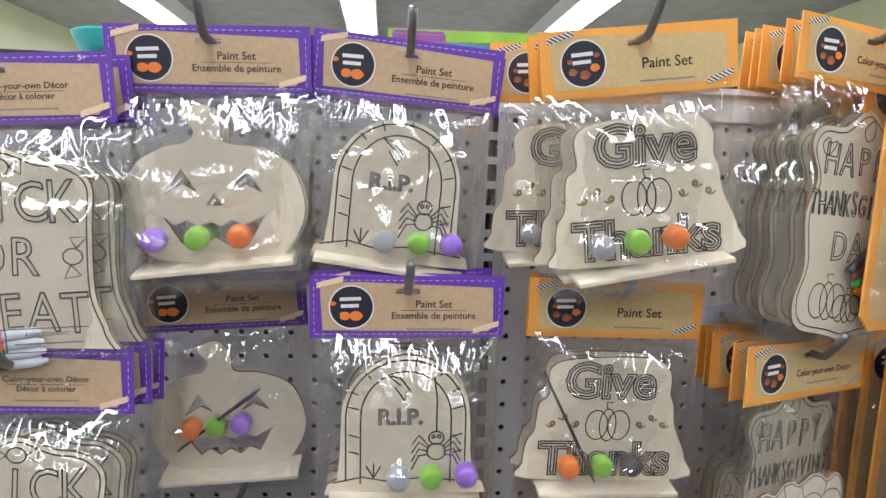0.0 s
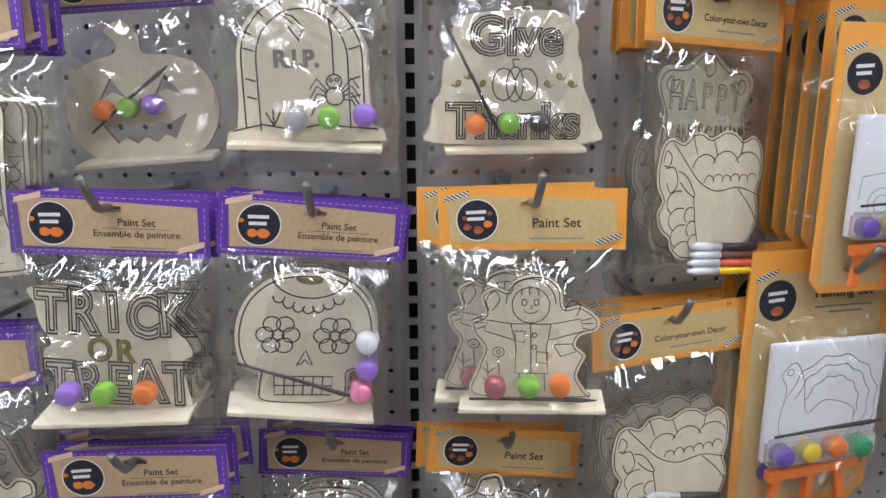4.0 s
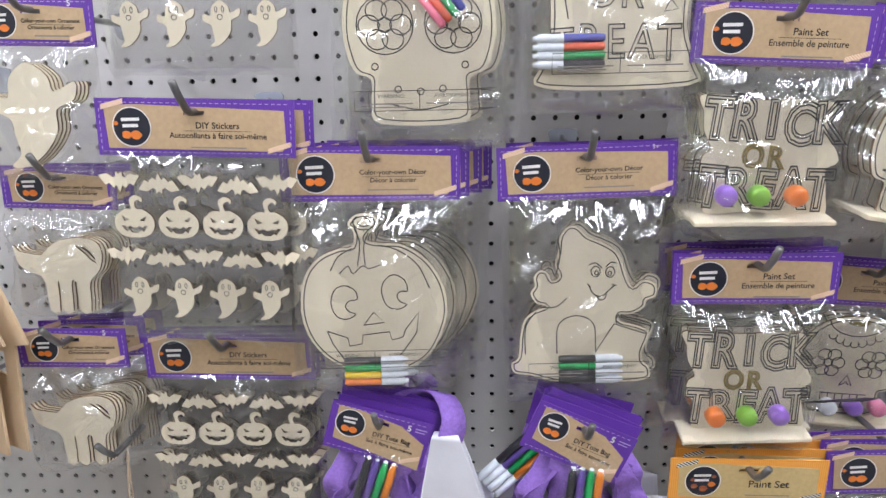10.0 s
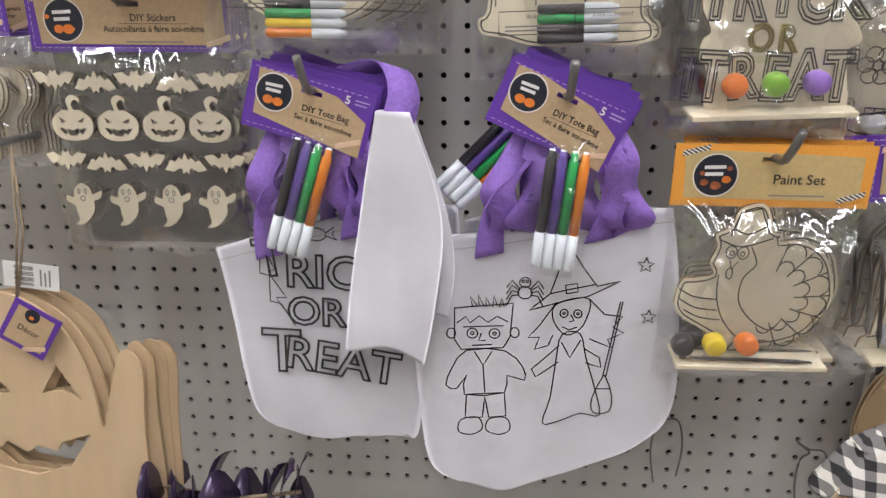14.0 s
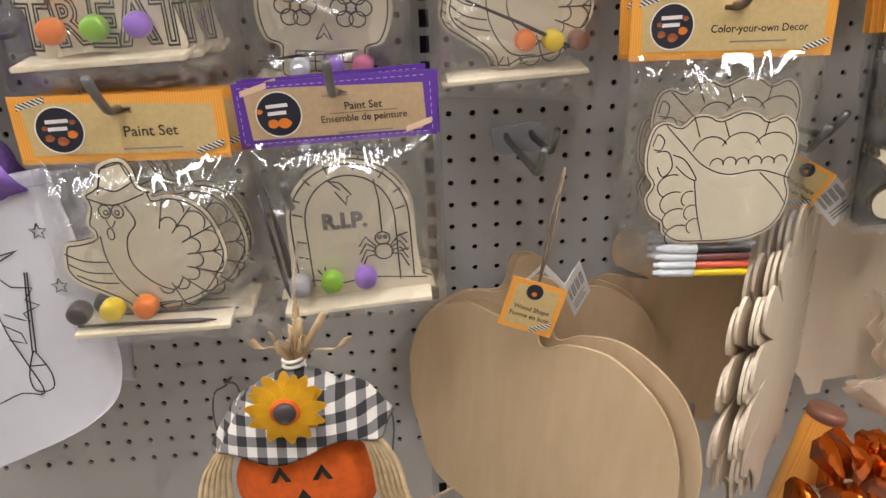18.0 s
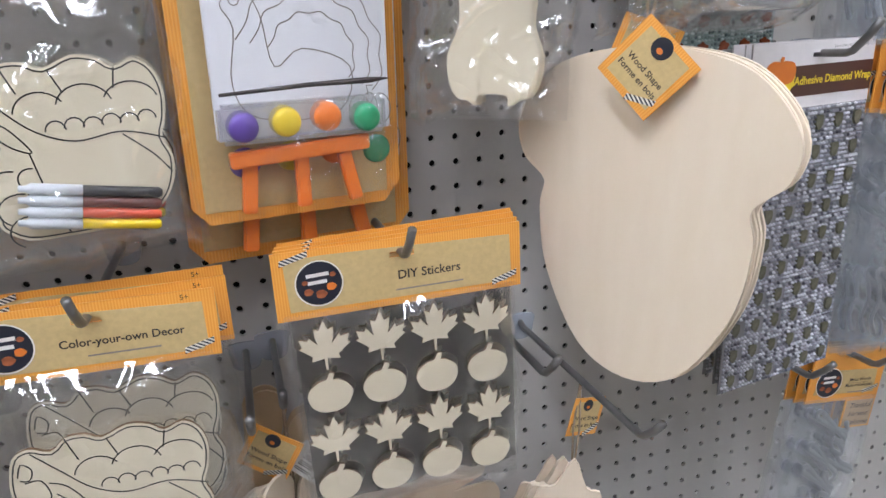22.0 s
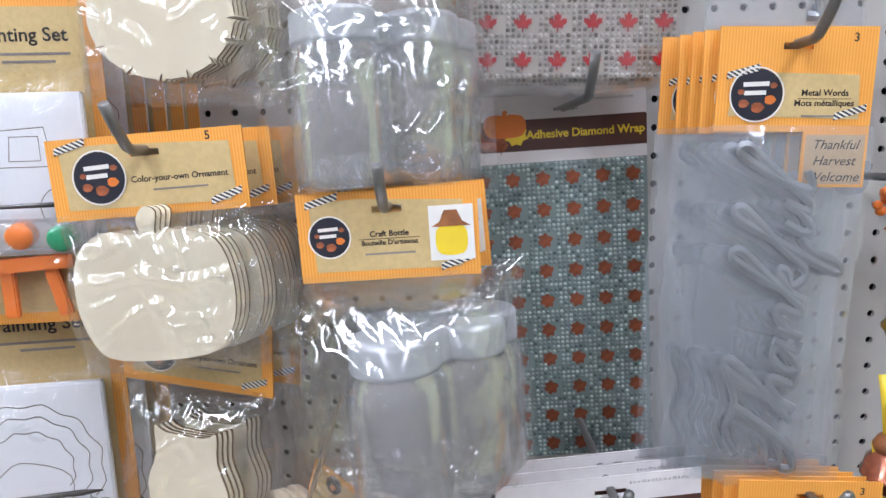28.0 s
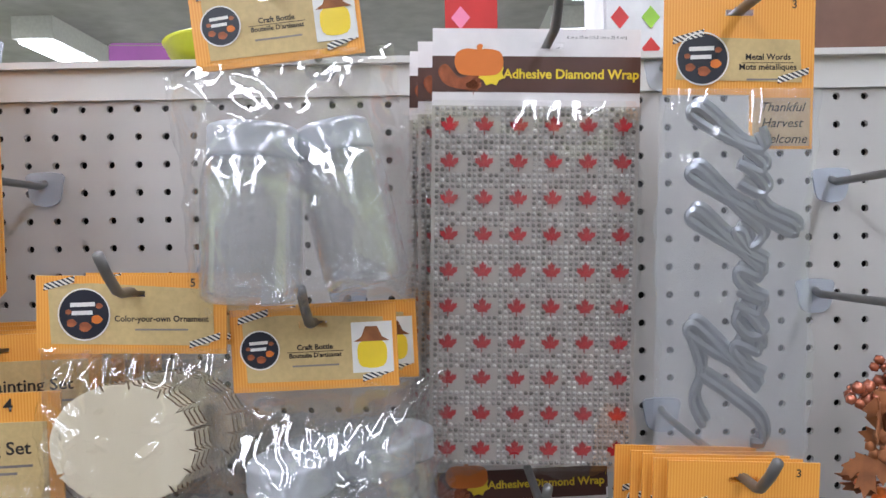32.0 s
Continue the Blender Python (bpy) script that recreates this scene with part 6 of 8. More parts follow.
# ---- craft bottles ----
def jar(root, x, y, z, lean=0.0, size=0.95):
    body = part("bottle", kept("bottle", lambda: lathe_mesh("bottle", [(0.0, 0.0), (0.034, 0.0), (0.0385, 0.003), (0.0395, 0.01), (0.0395, 0.072), (0.037, 0.083), (0.031, 0.089), (0.0305, 0.104), (0.029, 0.104), (0.029, 0.09), (0.0375, 0.078), (0.038, 0.01), (0.034, 0.0045), (0, 0.0045)], 28)), M["jar_plastic"], root, "clear plastic jar", loc=(x, y, z), turn=(0, lean, 0))
    body.scale = (size, size, 1.0)
    lid = part("lid", kept("jar_lid", lambda: lathe_mesh("lid", [(0.0, 0.0205), (0.029, 0.0205), (0.0335, 0.019), (0.035, 0.0165), (0.0342, 0.0145), (0.0352, 0.0125), (0.0342, 0.0105), (0.0352, 0.0085), (0.0342, 0.006), (0.0355, 0.003), (0.0345, 0.0), (0.032, 0.0)], 30)), M["lid_plastic"], body, "cloudy ribbed screw lid", loc=(0, 0, 0.0875))
    return lid


def bottles(x, y, z, roll=0.0, jars=((-0.012, 0), (0.05, 3)), drop=-0.175, copies=(), seed=91):
    def build(root):
        for i, (jx, lean) in enumerate(jars):
            jar(root, jx, -0.034 + 0.03 * i, drop, lean, 0.78 - 0.06 * i)
        pic = part("picture", kept("bt_pic", lambda: plate_mesh("picture", [(0.0255, -0.034), (0.053, -0.034), (0.053, 0.0), (0.0255, 0.0)], 0.0004)), M["print_white"], root, "small printed picture of a decorated jar", loc=(0, -0.0018, 0))
        part("printed_jar", kept("bt_jar", lambda: plate_mesh("printed_jar", smooth_path([(0.032, -0.03), (0.046, -0.03), (0.049, -0.021), (0.046, -0.013), (0.032, -0.013), (0.029, -0.021)], 3), 0.0003)), M["pot_yellow"], pic, loc=(0, -0.0004, 0))
        part("printed_hat", kept("bt_hat", lambda: plate_mesh("printed_hat", [(0.027, -0.013), (0.051, -0.013), (0.046, -0.010), (0.043, -0.003), (0.035, -0.003), (0.032, -0.010)], 0.0003)), M["leaf_brown"], pic, loc=(0, -0.0006, 0))
    return pack("craft_bottle_pack", "orange carded bag with clear plastic jars and ribbed lids", "craft kit", "craft bottle packs", "bottle_orange", build, x, y, z, roll, 0, copies, (0.15, drop - 0.012, 0.07), seed)


bottles(0.705, -0.17, 1.83, 6, ((-0.030, 8), (0.040, -7)), -0.196, [], 91)
bottles(0.726, -0.165, 1.612, 2, ((-0.012, 0), (0.034, 3)), -0.186, [(0.012, 0.03, 0)], 92)
bottles(0.746, -0.212, 1.413, 2, ((0.002, 0), (0.040, 2)), -0.178, [(0.006, 0.02, 2), (0.002, 0.04, -2)], 93)


# ---- cloth, twine, tags ----
def strip_mesh(name, pts, across, thick=0.0016):
    """A band that follows a line of points; across is half its width as a vector at each point."""
    vs, fs = [], []
    for i, p in enumerate(pts):
        p, a = Vector(p), Vector(across[i] if isinstance(across, list) else across)
        b = Vector(pts[min(i + 1, len(pts) - 1)]) - Vector(pts[max(i - 1, 0)])
        n = a.cross(b).normalized() * thick / 2
        vs += [p - a - n, p + a - n, p + a + n, p - a + n]
    for i in range(len(pts) - 1):
        for j in range(4):
            fs.append((4 * i + j, 4 * i + (j + 1) % 4, 4 * i + 4 + (j + 1) % 4, 4 * i + 4 + j))
    k = 4 * (len(pts) - 1)
    fs += [(3, 2, 1, 0), (k, k + 1, k + 2, k + 3)]
    return mesh_of(name, vs, fs, True)


def cloth_depth(x, z, seed, amp):
    d = 0.6 * noise.noise(Vector((x * 9 + seed, seed * 1.7, z * 6))) + 0.4 * noise.noise(Vector((x * 30, seed * 2.3, z * 11 + 4)))
    return amp * d


def cloth_mesh(name, left, right, seed, amp=0.008, thick=0.006, nx=34, nz=34):
    """A sewn cloth sheet between a left and a right edge line (bottom to top), softly creased, with a back layer."""
    ledge, redge = smooth_path(left, 12, False), smooth_path(right, 12, False)

    def at(edge, v):
        f = v * (len(edge) - 1)
        i = min(int(f), len(edge) - 2)
        return Vector(edge[i]).lerp(Vector(edge[i + 1]), f - i)
    vs, fs = [], []
    for side in (0, 1):
        for j in range(nz + 1):
            a, b = at(ledge, j / nz), at(redge, j / nz)
            for i in range(nx + 1):
                u = i / nx
                p = a.lerp(b, u)
                z = p[1] + 0.006 * math.sin(u * 5 + seed) * (1 - j / nz)
                rim = min(u, 1 - u, j / nz + 0.05) * 12
                y = cloth_depth(p[0], z, seed, amp) + side * thick * min(1.0, rim)
                vs.append((p[0], y, z))
    k, w = (nx + 1) * (nz + 1), nx + 1
    for j in range(nz):
        for i in range(nx):
            q = (j * w + i, j * w + i + 1, (j + 1) * w + i + 1, (j + 1) * w + i)
            fs += [q, tuple(v + k for v in reversed(q))]
    rim = [i for i in range(w)] + [j * w + nx for j in range(1, nz + 1)] + [nz * w + i for i in range(nx - 1, -1, -1)] + [j * w for j in range(nz - 1, 0, -1)]
    for i in range(len(rim)):
        a, b = rim[i], rim[(i + 1) % len(rim)]
        fs.append((b, a, a + k, b + k))
    return mesh_of(name, vs, fs, True)


def printed_on(root, name, paths, seed, amp, width=0.0012):
    fine = []
    for p in paths:
        q = [p[0]]
        for a, b in zip(p, p[1:]):
            n = max(1, int(math.hypot(b[0] - a[0], b[1] - a[1]) / 0.006))
            q += [(a[0] + (b[0] - a[0]) * (i + 1) / n, a[1] + (b[1] - a[1]) * (i + 1) / n) for i in range(n)]
        fine.append(q)
    me = ribbon_mesh(name, fine, width, 0)
    for v in me.vertices:
        v.co.y = cloth_depth(v.co.x, v.co.z, seed, amp) - 0.0012
    return part(name, me, M["ink"], root)


def square_tag(root, x, y, z, turn, colour, lines, size=0.045, yaw=0.0):
    """A small printed card tied by one corner."""
    h = size / 2
    tag = part("tag", kept(("sqtag", size), lambda: plate_mesh("tag", [(-h, -h), (h, -h), (h, h), (-h, h)], 0.001)), M[colour + "_card"], root, "%s square printed tag" % colour, loc=(x, y, z), turn=(0, turn, yaw))
    q = h * 0.8
    part("paper_label", kept(("sqlabel", size), lambda: plate_mesh("paper_label", [(-q, -q), (q, -q * 0.96), (q * 0.97, q), (-q * 0.95, q)], 0.0004)), M["kraft" if colour == "purple" else "kraft_yellow"], tag, loc=(0, -0.0008, 0))
    part("badge", kept(("sqbadge", size), lambda: plate_mesh("badge", arc(0, 0, h * 0.3, h * 0.3, n=22), 0.0004)), M["navy"], tag, loc=(-h * 0.1, -0.0013, h * 0.62))
    part("badge_mark", kept(("sqmark", size), lambda: plate_mesh("badge_mark", arc(0, 0, h * 0.1, h * 0.08, n=12), 0.0003)), M["print_orange"], tag, loc=(-h * 0.1, -0.0017, h * 0.54))
    for i, s in enumerate(lines):
        part("lettering", text_mesh(s, 0.0062 if len(lines) > 1 else 0.008, bold=0.0001), M["print_black"], tag, loc=(0, -0.0011, -h * 0.08 - 0.0075 * i))
    part("tape", kept("tape", lambda: None), M["tape_tan" if colour == "purple" else "tape_black"], tag, loc=(h * 0.5, -0.0012, -h * 0.72), turn=(0, -25, 0))
    return tag


def barcode_tag(root, x, y, z, turn, yaw=0.0, w=0.032, h=0.05):
    tag = part("barcode_tag", kept(("bctag", w, h), lambda: plate_mesh("barcode_tag", [(-w / 2, -h / 2), (w / 2, -h / 2), (w / 2, h / 2), (-w / 2, h / 2)], 0.0008)), M["print_white"], root, "white paper tag with a barcode", loc=(x, y, z), turn=(0, turn, yaw))
    bars = [[(-w * 0.36 + i * w * 0.055, -h * 0.05), (-w * 0.36 + i * w * 0.055, h * 0.3)] for i in range(14) if i % 4 != 2]
    part("barcode", kept(("bcbars", w, h), lambda: ribbon_mesh("barcode", bars, w * 0.026, 0)), M["print_black"], tag, loc=(0, -0.0007, 0))
    part("small_print", kept(("bcsmall", w, h), lambda: ribbon_mesh("small_print", [[(-w * 0.36, -h * (0.18 + 0.08 * i)), (w * (0.3 - 0.1 * (i % 2)), -h * (0.18 + 0.08 * i))] for i in range(3)], 0.0016, 0)), M["ink_grey"], tag, loc=(0, -0.0007, 0))
    return tag


def twine_loop(root, a, b, sag=0.0):
    """Two strands of jute twine from a hook to a plate."""
    for s in (-0.003, 0.003):
        mid = [(a[i] + b[i]) / 2 for i in range(3)]
        part("twine", tube_mesh("twine", [a, (mid[0] + s + sag, mid[1], mid[2]), b], 0.0011, 5), M["twine"], root, "brown jute twine")


def wood_stack(label, key, outline, x, y, z, roll=0.0, yaw=0.0, plates=4, gap=0.006, fan=(0.004, 0.0), material="wood_tan", holes=(), thick=0.003, tilt=0.0, name="wooden_shape"):
    """Thin wooden plates hung one behind the other; the outline is given about its middle."""
    tops = []
    for i in range(plates):
        root = tagged(new(name), label, "wooden shape", label.split(",")[0] + " on one hook")
        part("plate", kept(("stack", key), lambda: plate_mesh("plate", outline, thick, holes)), M[material], root)
        a = radians(yaw)
        back = gap * i
        root.matrix_basis = pose(x - math.sin(a) * back + fan[0] * i * math.cos(a), y + math.cos(a) * back + fan[0] * i * math.sin(a), z + fan[1] * i, tilt, -(roll + 1.3 * ((i * 5) % 3 - 1)), yaw + 1.2 * ((i * 7) % 3 - 1))
        tops.append(root)
    return tops


# ---- tote bags ----
def tote(label, x, y, hx, hz, roll, left, right, seed, drawing, texts, pens, yaw=0.0, second=None):
    root = tagged(new("tote_bag"), label, "tote bag", "tote bags")
    root.location = (x, y, -0.0254)
    amp = 0.010
    part("bag", cloth_mesh("bag", left, right, seed, amp), M["cotton"], root, "white cotton bag")
    zl, zr = left[-1][1], right[-1][1]
    hem = [(left[-1][0] + (right[-1][0] - left[-1][0]) * i / 20, zl + (zr - zl) * i / 20 - 0.012) for i in range(21)]
    me = ribbon_mesh("hem", [hem], 0.0008, 0)
    for v in me.vertices:
        v.co.y = cloth_depth(v.co.x, v.co.z, seed, amp) - 0.0008
    part("hem", me, M["net_cream"], root, "stitched hem")
    if drawing:
        printed_on(root, "printed_lines", drawing, seed, amp)
    for s, size, tx, tz, tn in texts:
        part("printed_word", text_mesh(s, size, 0.0011, 0.0006), M["ink"], root, loc=(tx, cloth_depth(tx, tz, seed, amp) - 0.0045, tz), turn=(0, tn, 0))
    top = (zl + zr) / 2
    xl, xr = left[-1][0], right[-1][0]
    for k, (f, d) in enumerate(((0.28, -0.004), (0.72, -0.004), (0.34, 0.008), (0.8, 0.008))):
        sx = xl + (xr - xl) * f
        pts = smooth_path([(sx, d, zl + (zr - zl) * f - 0.02), (sx + 0.004, d - 0.006, top + 0.03), (sx * 0.6 + hx * 0.4, d - 0.012, top + 0.06), (hx + (f - 0.5) * 0.05, d + 0.004, hz - 0.015), (hx + (f - 0.5) * 0.01, d + 0.012, hz + 0.006)], 5, False)
        turn = [(0.0125 * math.cos(0.25 * i * (1 if k % 2 else -1)), 0.0125 * math.sin(0.25 * i), 0.003) for i in range(len(pts))]
        part("strap", strip_mesh("strap", pts, turn), M["strap"], root, "purple webbing strap")
    for k, ox in enumerate((-0.046, -0.024, 0.018, 0.040, 0.054)):
        sway = 0.006 * (1 if k % 2 else -1)
        pts = smooth_path([(hx + ox * 0.3, -0.008, hz - 0.004), (hx + ox * 0.8, -0.020 - 0.002 * k, hz - 0.045), (hx + ox + sway, -0.022 + 0.002 * k, hz - 0.075), (hx + ox * 1.05 - sway, -0.014, hz - 0.098), (hx + ox * 1.1, 0.004, hz - 0.116)], 5, False)
        part("strap", strip_mesh("strap", pts, [(0.014, 0.006 * math.sin(0.5 * q + k), 0.002) for q in range(len(pts))]), M["strap"], root, "purple webbing strap")
    sleeve_x, sleeve_z, sleeve_turn = pens
    for i, c in enumerate(("pen_black", "pen_purple", "pen_green", "pen_orange")):
        a = radians(sleeve_turn)
        px, pz = sleeve_x + (i - 1.5) * 0.0088 * math.cos(a), sleeve_z - (i - 1.5) * 0.0088 * math.sin(a)
        pen = part("marker", kept("tote_pen", lambda: lathe_mesh("marker", [(0, 0.05), (0.0026, 0.05), (0.003, 0.045), (0.0042, 0.042), (0.0042, -0.018), (0, -0.018)], 12)), M[c], root, "thin felt pen", loc=(px, -0.034, pz), turn=(0, sleeve_turn, 0))
        part("cap", kept("tote_cap", lambda: lathe_mesh("cap", [(0, -0.016), (0.0044, -0.016), (0.0044, -0.042), (0.0036, -0.046), (0, -0.046)], 12)), M["cap_white"], pen, "pale cap")
        part("pen_end", kept("tote_end", lambda: lathe_mesh("pen_end", [(0, 0.051), (0.0024, 0.051), (0.0028, 0.0455), (0, 0.0455)], 10)), M["cap_white"], pen)
    part("pen_sleeve", kept("pen_sleeve", lambda: bag_mesh(0.05, 0.06, -0.055, 131, 0.010)), M["flat_film"], root, "clear plastic pen sleeve", loc=(sleeve_x, -0.031, sleeve_z), turn=(0, sleeve_turn, 0))
    if second:
        bx, bz, bt = second
        for i, c in enumerate(("pen_black", "pen_purple", "pen_green", "pen_orange")):
            a = radians(bt)
            pen = part("marker", kept("tote_pen", lambda: None), M[c], root, "thin felt pen", loc=(bx + (i - 1.5) * 0.0085 * math.cos(a), 0.006, bz - (i - 1.5) * 0.0085 * math.sin(a)), turn=(0, bt, 0))
            part("cap", kept("tote_cap", lambda: None), M["cap_white"], pen, "pale cap")
    for dx, dy, dr, nm in ((0, 0, 0, "a"), (0.004, 0.008, -3, "b"), (0.010, 0.015, 2, "c"), (0.008, 0.022, -6, "d"), (0.014, 0.030, 4, "e"), (0.004, 0.038, -9, "f")):
        if nm == "a":
            tote_header(root, hx, -0.030, hz, roll, yaw)
        else:
            part("header_card", kept("tote_back_card", lambda: plate_mesh("header_card", [(-0.05, -0.038), (0.05, -0.038), (0.05, 0.012), (-0.05, 0.012)], 0.0016, [slot_loop(0, 0)])), M["purple_card"], root, "purple printed folded card", loc=(hx + dx, -0.028 + dy, hz + 0.002 + dy * 0.2), turn=(0, roll + dr, yaw))
            part("stitching", kept("tote_stitch", lambda: ribbon_mesh("stitching", [[(px, zz), (px + 0.0032, zz)] for zz in (-0.0345, 0.0085) for px in np.arange(-0.046, 0.044, 0.0055)], 0.0006, 0)), M["print_lilac"], root.children[-1], loc=(0, -0.0011, 0))
    hook(x + hx, hz - 0.0254, -y + 0.05)
    return root


def tote_header(root, x, y, z, roll, yaw):
    """Front card of a tote bag, flattened to one level of parts under its thing."""
    w, h = 0.102, 0.052
    top, low = 0.012, 0.012 - h
    card = part("header_card", plate_mesh("header_card", [(-w / 2, low), (w / 2, low), (w / 2, top), (-w / 2, top)], 0.0016, [slot_loop(0, 0)]), M["purple_card"], root, "purple printed folded card", loc=(x, y, z), turn=(0, roll, yaw))
    part("paper_label", plate_mesh("paper_label", [(-w / 2 + 0.008, low + 0.012), (w / 2 - 0.004, low - 0.001), (w / 2 - 0.004, top - 0.024), (w / 2 - 0.03, top - 0.010), (-w / 2 + 0.03, top - 0.004), (-w / 2 + 0.007, top - 0.004)], 0.0004, [slot_loop(0, 0, 0.017, 0.0035)]), M["kraft"], card, "kraft-coloured paper label", loc=(0, -0.0011, 0))
    part("badge", kept(("badge", "ornament_purple"), lambda: plate_mesh("badge", arc(0, 0, 0.0141, 0.0141, n=28), 0.0004)), M["navy"], card, "round dark badge", loc=(-w / 2 + 0.022, -0.0017, -0.008))
    part("badge_ring", ribbon_mesh("badge_ring", [closed(arc(0, 0, 0.0148, 0.0148, n=28))], 0.0009, 0), M["print_white"], card, loc=(-w / 2 + 0.022, -0.002, -0.008))
    part("badge_bar", ribbon_mesh("badge_bar", [[(-0.008, 0.005), (0.006, 0.006)], [(-0.007, 0.001), (0.005, 0.0015)]], 0.0024, 0), M["print_white"], card, loc=(-w / 2 + 0.022, -0.0021, -0.008))
    for ex in (-0.004, 0.004):
        part("badge_emblem", plate_mesh("badge_emblem", arc(0, 0, 0.0042, 0.0034, n=14), 0.0003), M["print_orange"], card, loc=(-w / 2 + 0.022 + ex, -0.0021, -0.0145))
    part("lettering", text_mesh("DIY Tote Bag", 0.0070, bold=0.00012), M["print_black"], card, loc=(0.014, -0.0015, -0.0135))
    part("lettering", text_mesh("Sac à faire soi-même", 0.0058, bold=0.0001), M["print_black"], card, loc=(0.014, -0.0015, -0.0225), turn=(0, 3, 0))
    part("rule", ribbon_mesh("rule", [[(-0.02, 0), (0.02, 0)]], 0.0004, 0), M["print_black"], card, loc=(0.014, -0.0015, -0.0178))
    part("lettering", text_mesh("5", 0.009, bold=0.0002), M["print_white"], card, loc=(w / 2 - 0.022, -0.0012, top - 0.010))
    part("small_print", ribbon_mesh("small_print", [[(0, 0), (0.012, 0)], [(0, -0.003), (0.010, -0.003)]], 0.001, 0), M["print_lilac"], card, loc=(w / 2 - 0.016, -0.0012, top - 0.0085))
    part("tape", kept("tape", lambda: None), M["tape_tan"], card, loc=(w / 2 - 0.014, -0.0018, low + 0.008), turn=(0, -18, 0))
    dashes = []
    for zz in (low + 0.0035, top - 0.0035):
        dashes += [[(px, zz), (px + 0.0032, zz)] for px in np.arange(-w / 2 + 0.004, w / 2 - 0.006, 0.0055)]
    part("stitching", ribbon_mesh("stitching", dashes, 0.0006, 0), M["print_lilac"], card, loc=(0, -0.0011, 0))


bolt = [[(0.0, 0.05), (0.012, 0.022), (0.005, 0.02), (0.02, -0.006), (0.01, -0.006), (0.026, -0.034)], [(0.0, 0.05), (-0.003, 0.018), (0.006, 0.016), (0.004, -0.01), (0.014, -0.012), (0.026, -0.034)]]
candy = [closed(arc(0.045, 0.045, 0.009, 0.006, n=16)), [(0.053, 0.046), (0.062, 0.052), (0.060, 0.045), (0.064, 0.040), (0.053, 0.044)], [(0.037, 0.045), (0.028, 0.050), (0.026, 0.042), (0.037, 0.044)]]
tote("white cotton tote bag with outlined holiday lettering, purple straps", -0.538, -0.185, -0.002, 1.066, 16,
     [(-0.066, 0.742), (-0.088, 0.766), (-0.098, 0.852), (-0.106, 0.927)], [(0.06, 0.735), (0.074, 0.740), (0.085, 0.85), (0.07, 0.972)], 3,
     [[(x - 0.066, z + 0.885) for x, z in p] for p in bolt] + [[(x - 0.06, z + 0.895) for x, z in p] for p in candy],
     (("T", 0.05, -0.056, 0.918, -6), ("RICK", 0.044, 0.004, 0.904, 2), ("OR", 0.038, -0.018, 0.866, 2), ("T", 0.062, -0.054, 0.824, 2), ("REAT", 0.046, 0.004, 0.818, 9)), (-0.018, 0.978, 18))
second_bag = tote("white cotton tote bag with an outlined monster and witch, purple straps", -0.363, -0.19, 0.022, 1.062, 24,
     [(-0.062, 0.690), (-0.09, 0.71), (-0.099, 0.78), (-0.103, 0.86), (-0.095, 0.937)], [(0.0, 0.692), (0.10, 0.735), (0.135, 0.785), (0.128, 0.895), (0.116, 0.971)], 8,
     [], (), (0.02, 0.972, 6), second=(-0.04, 1.008, 45))


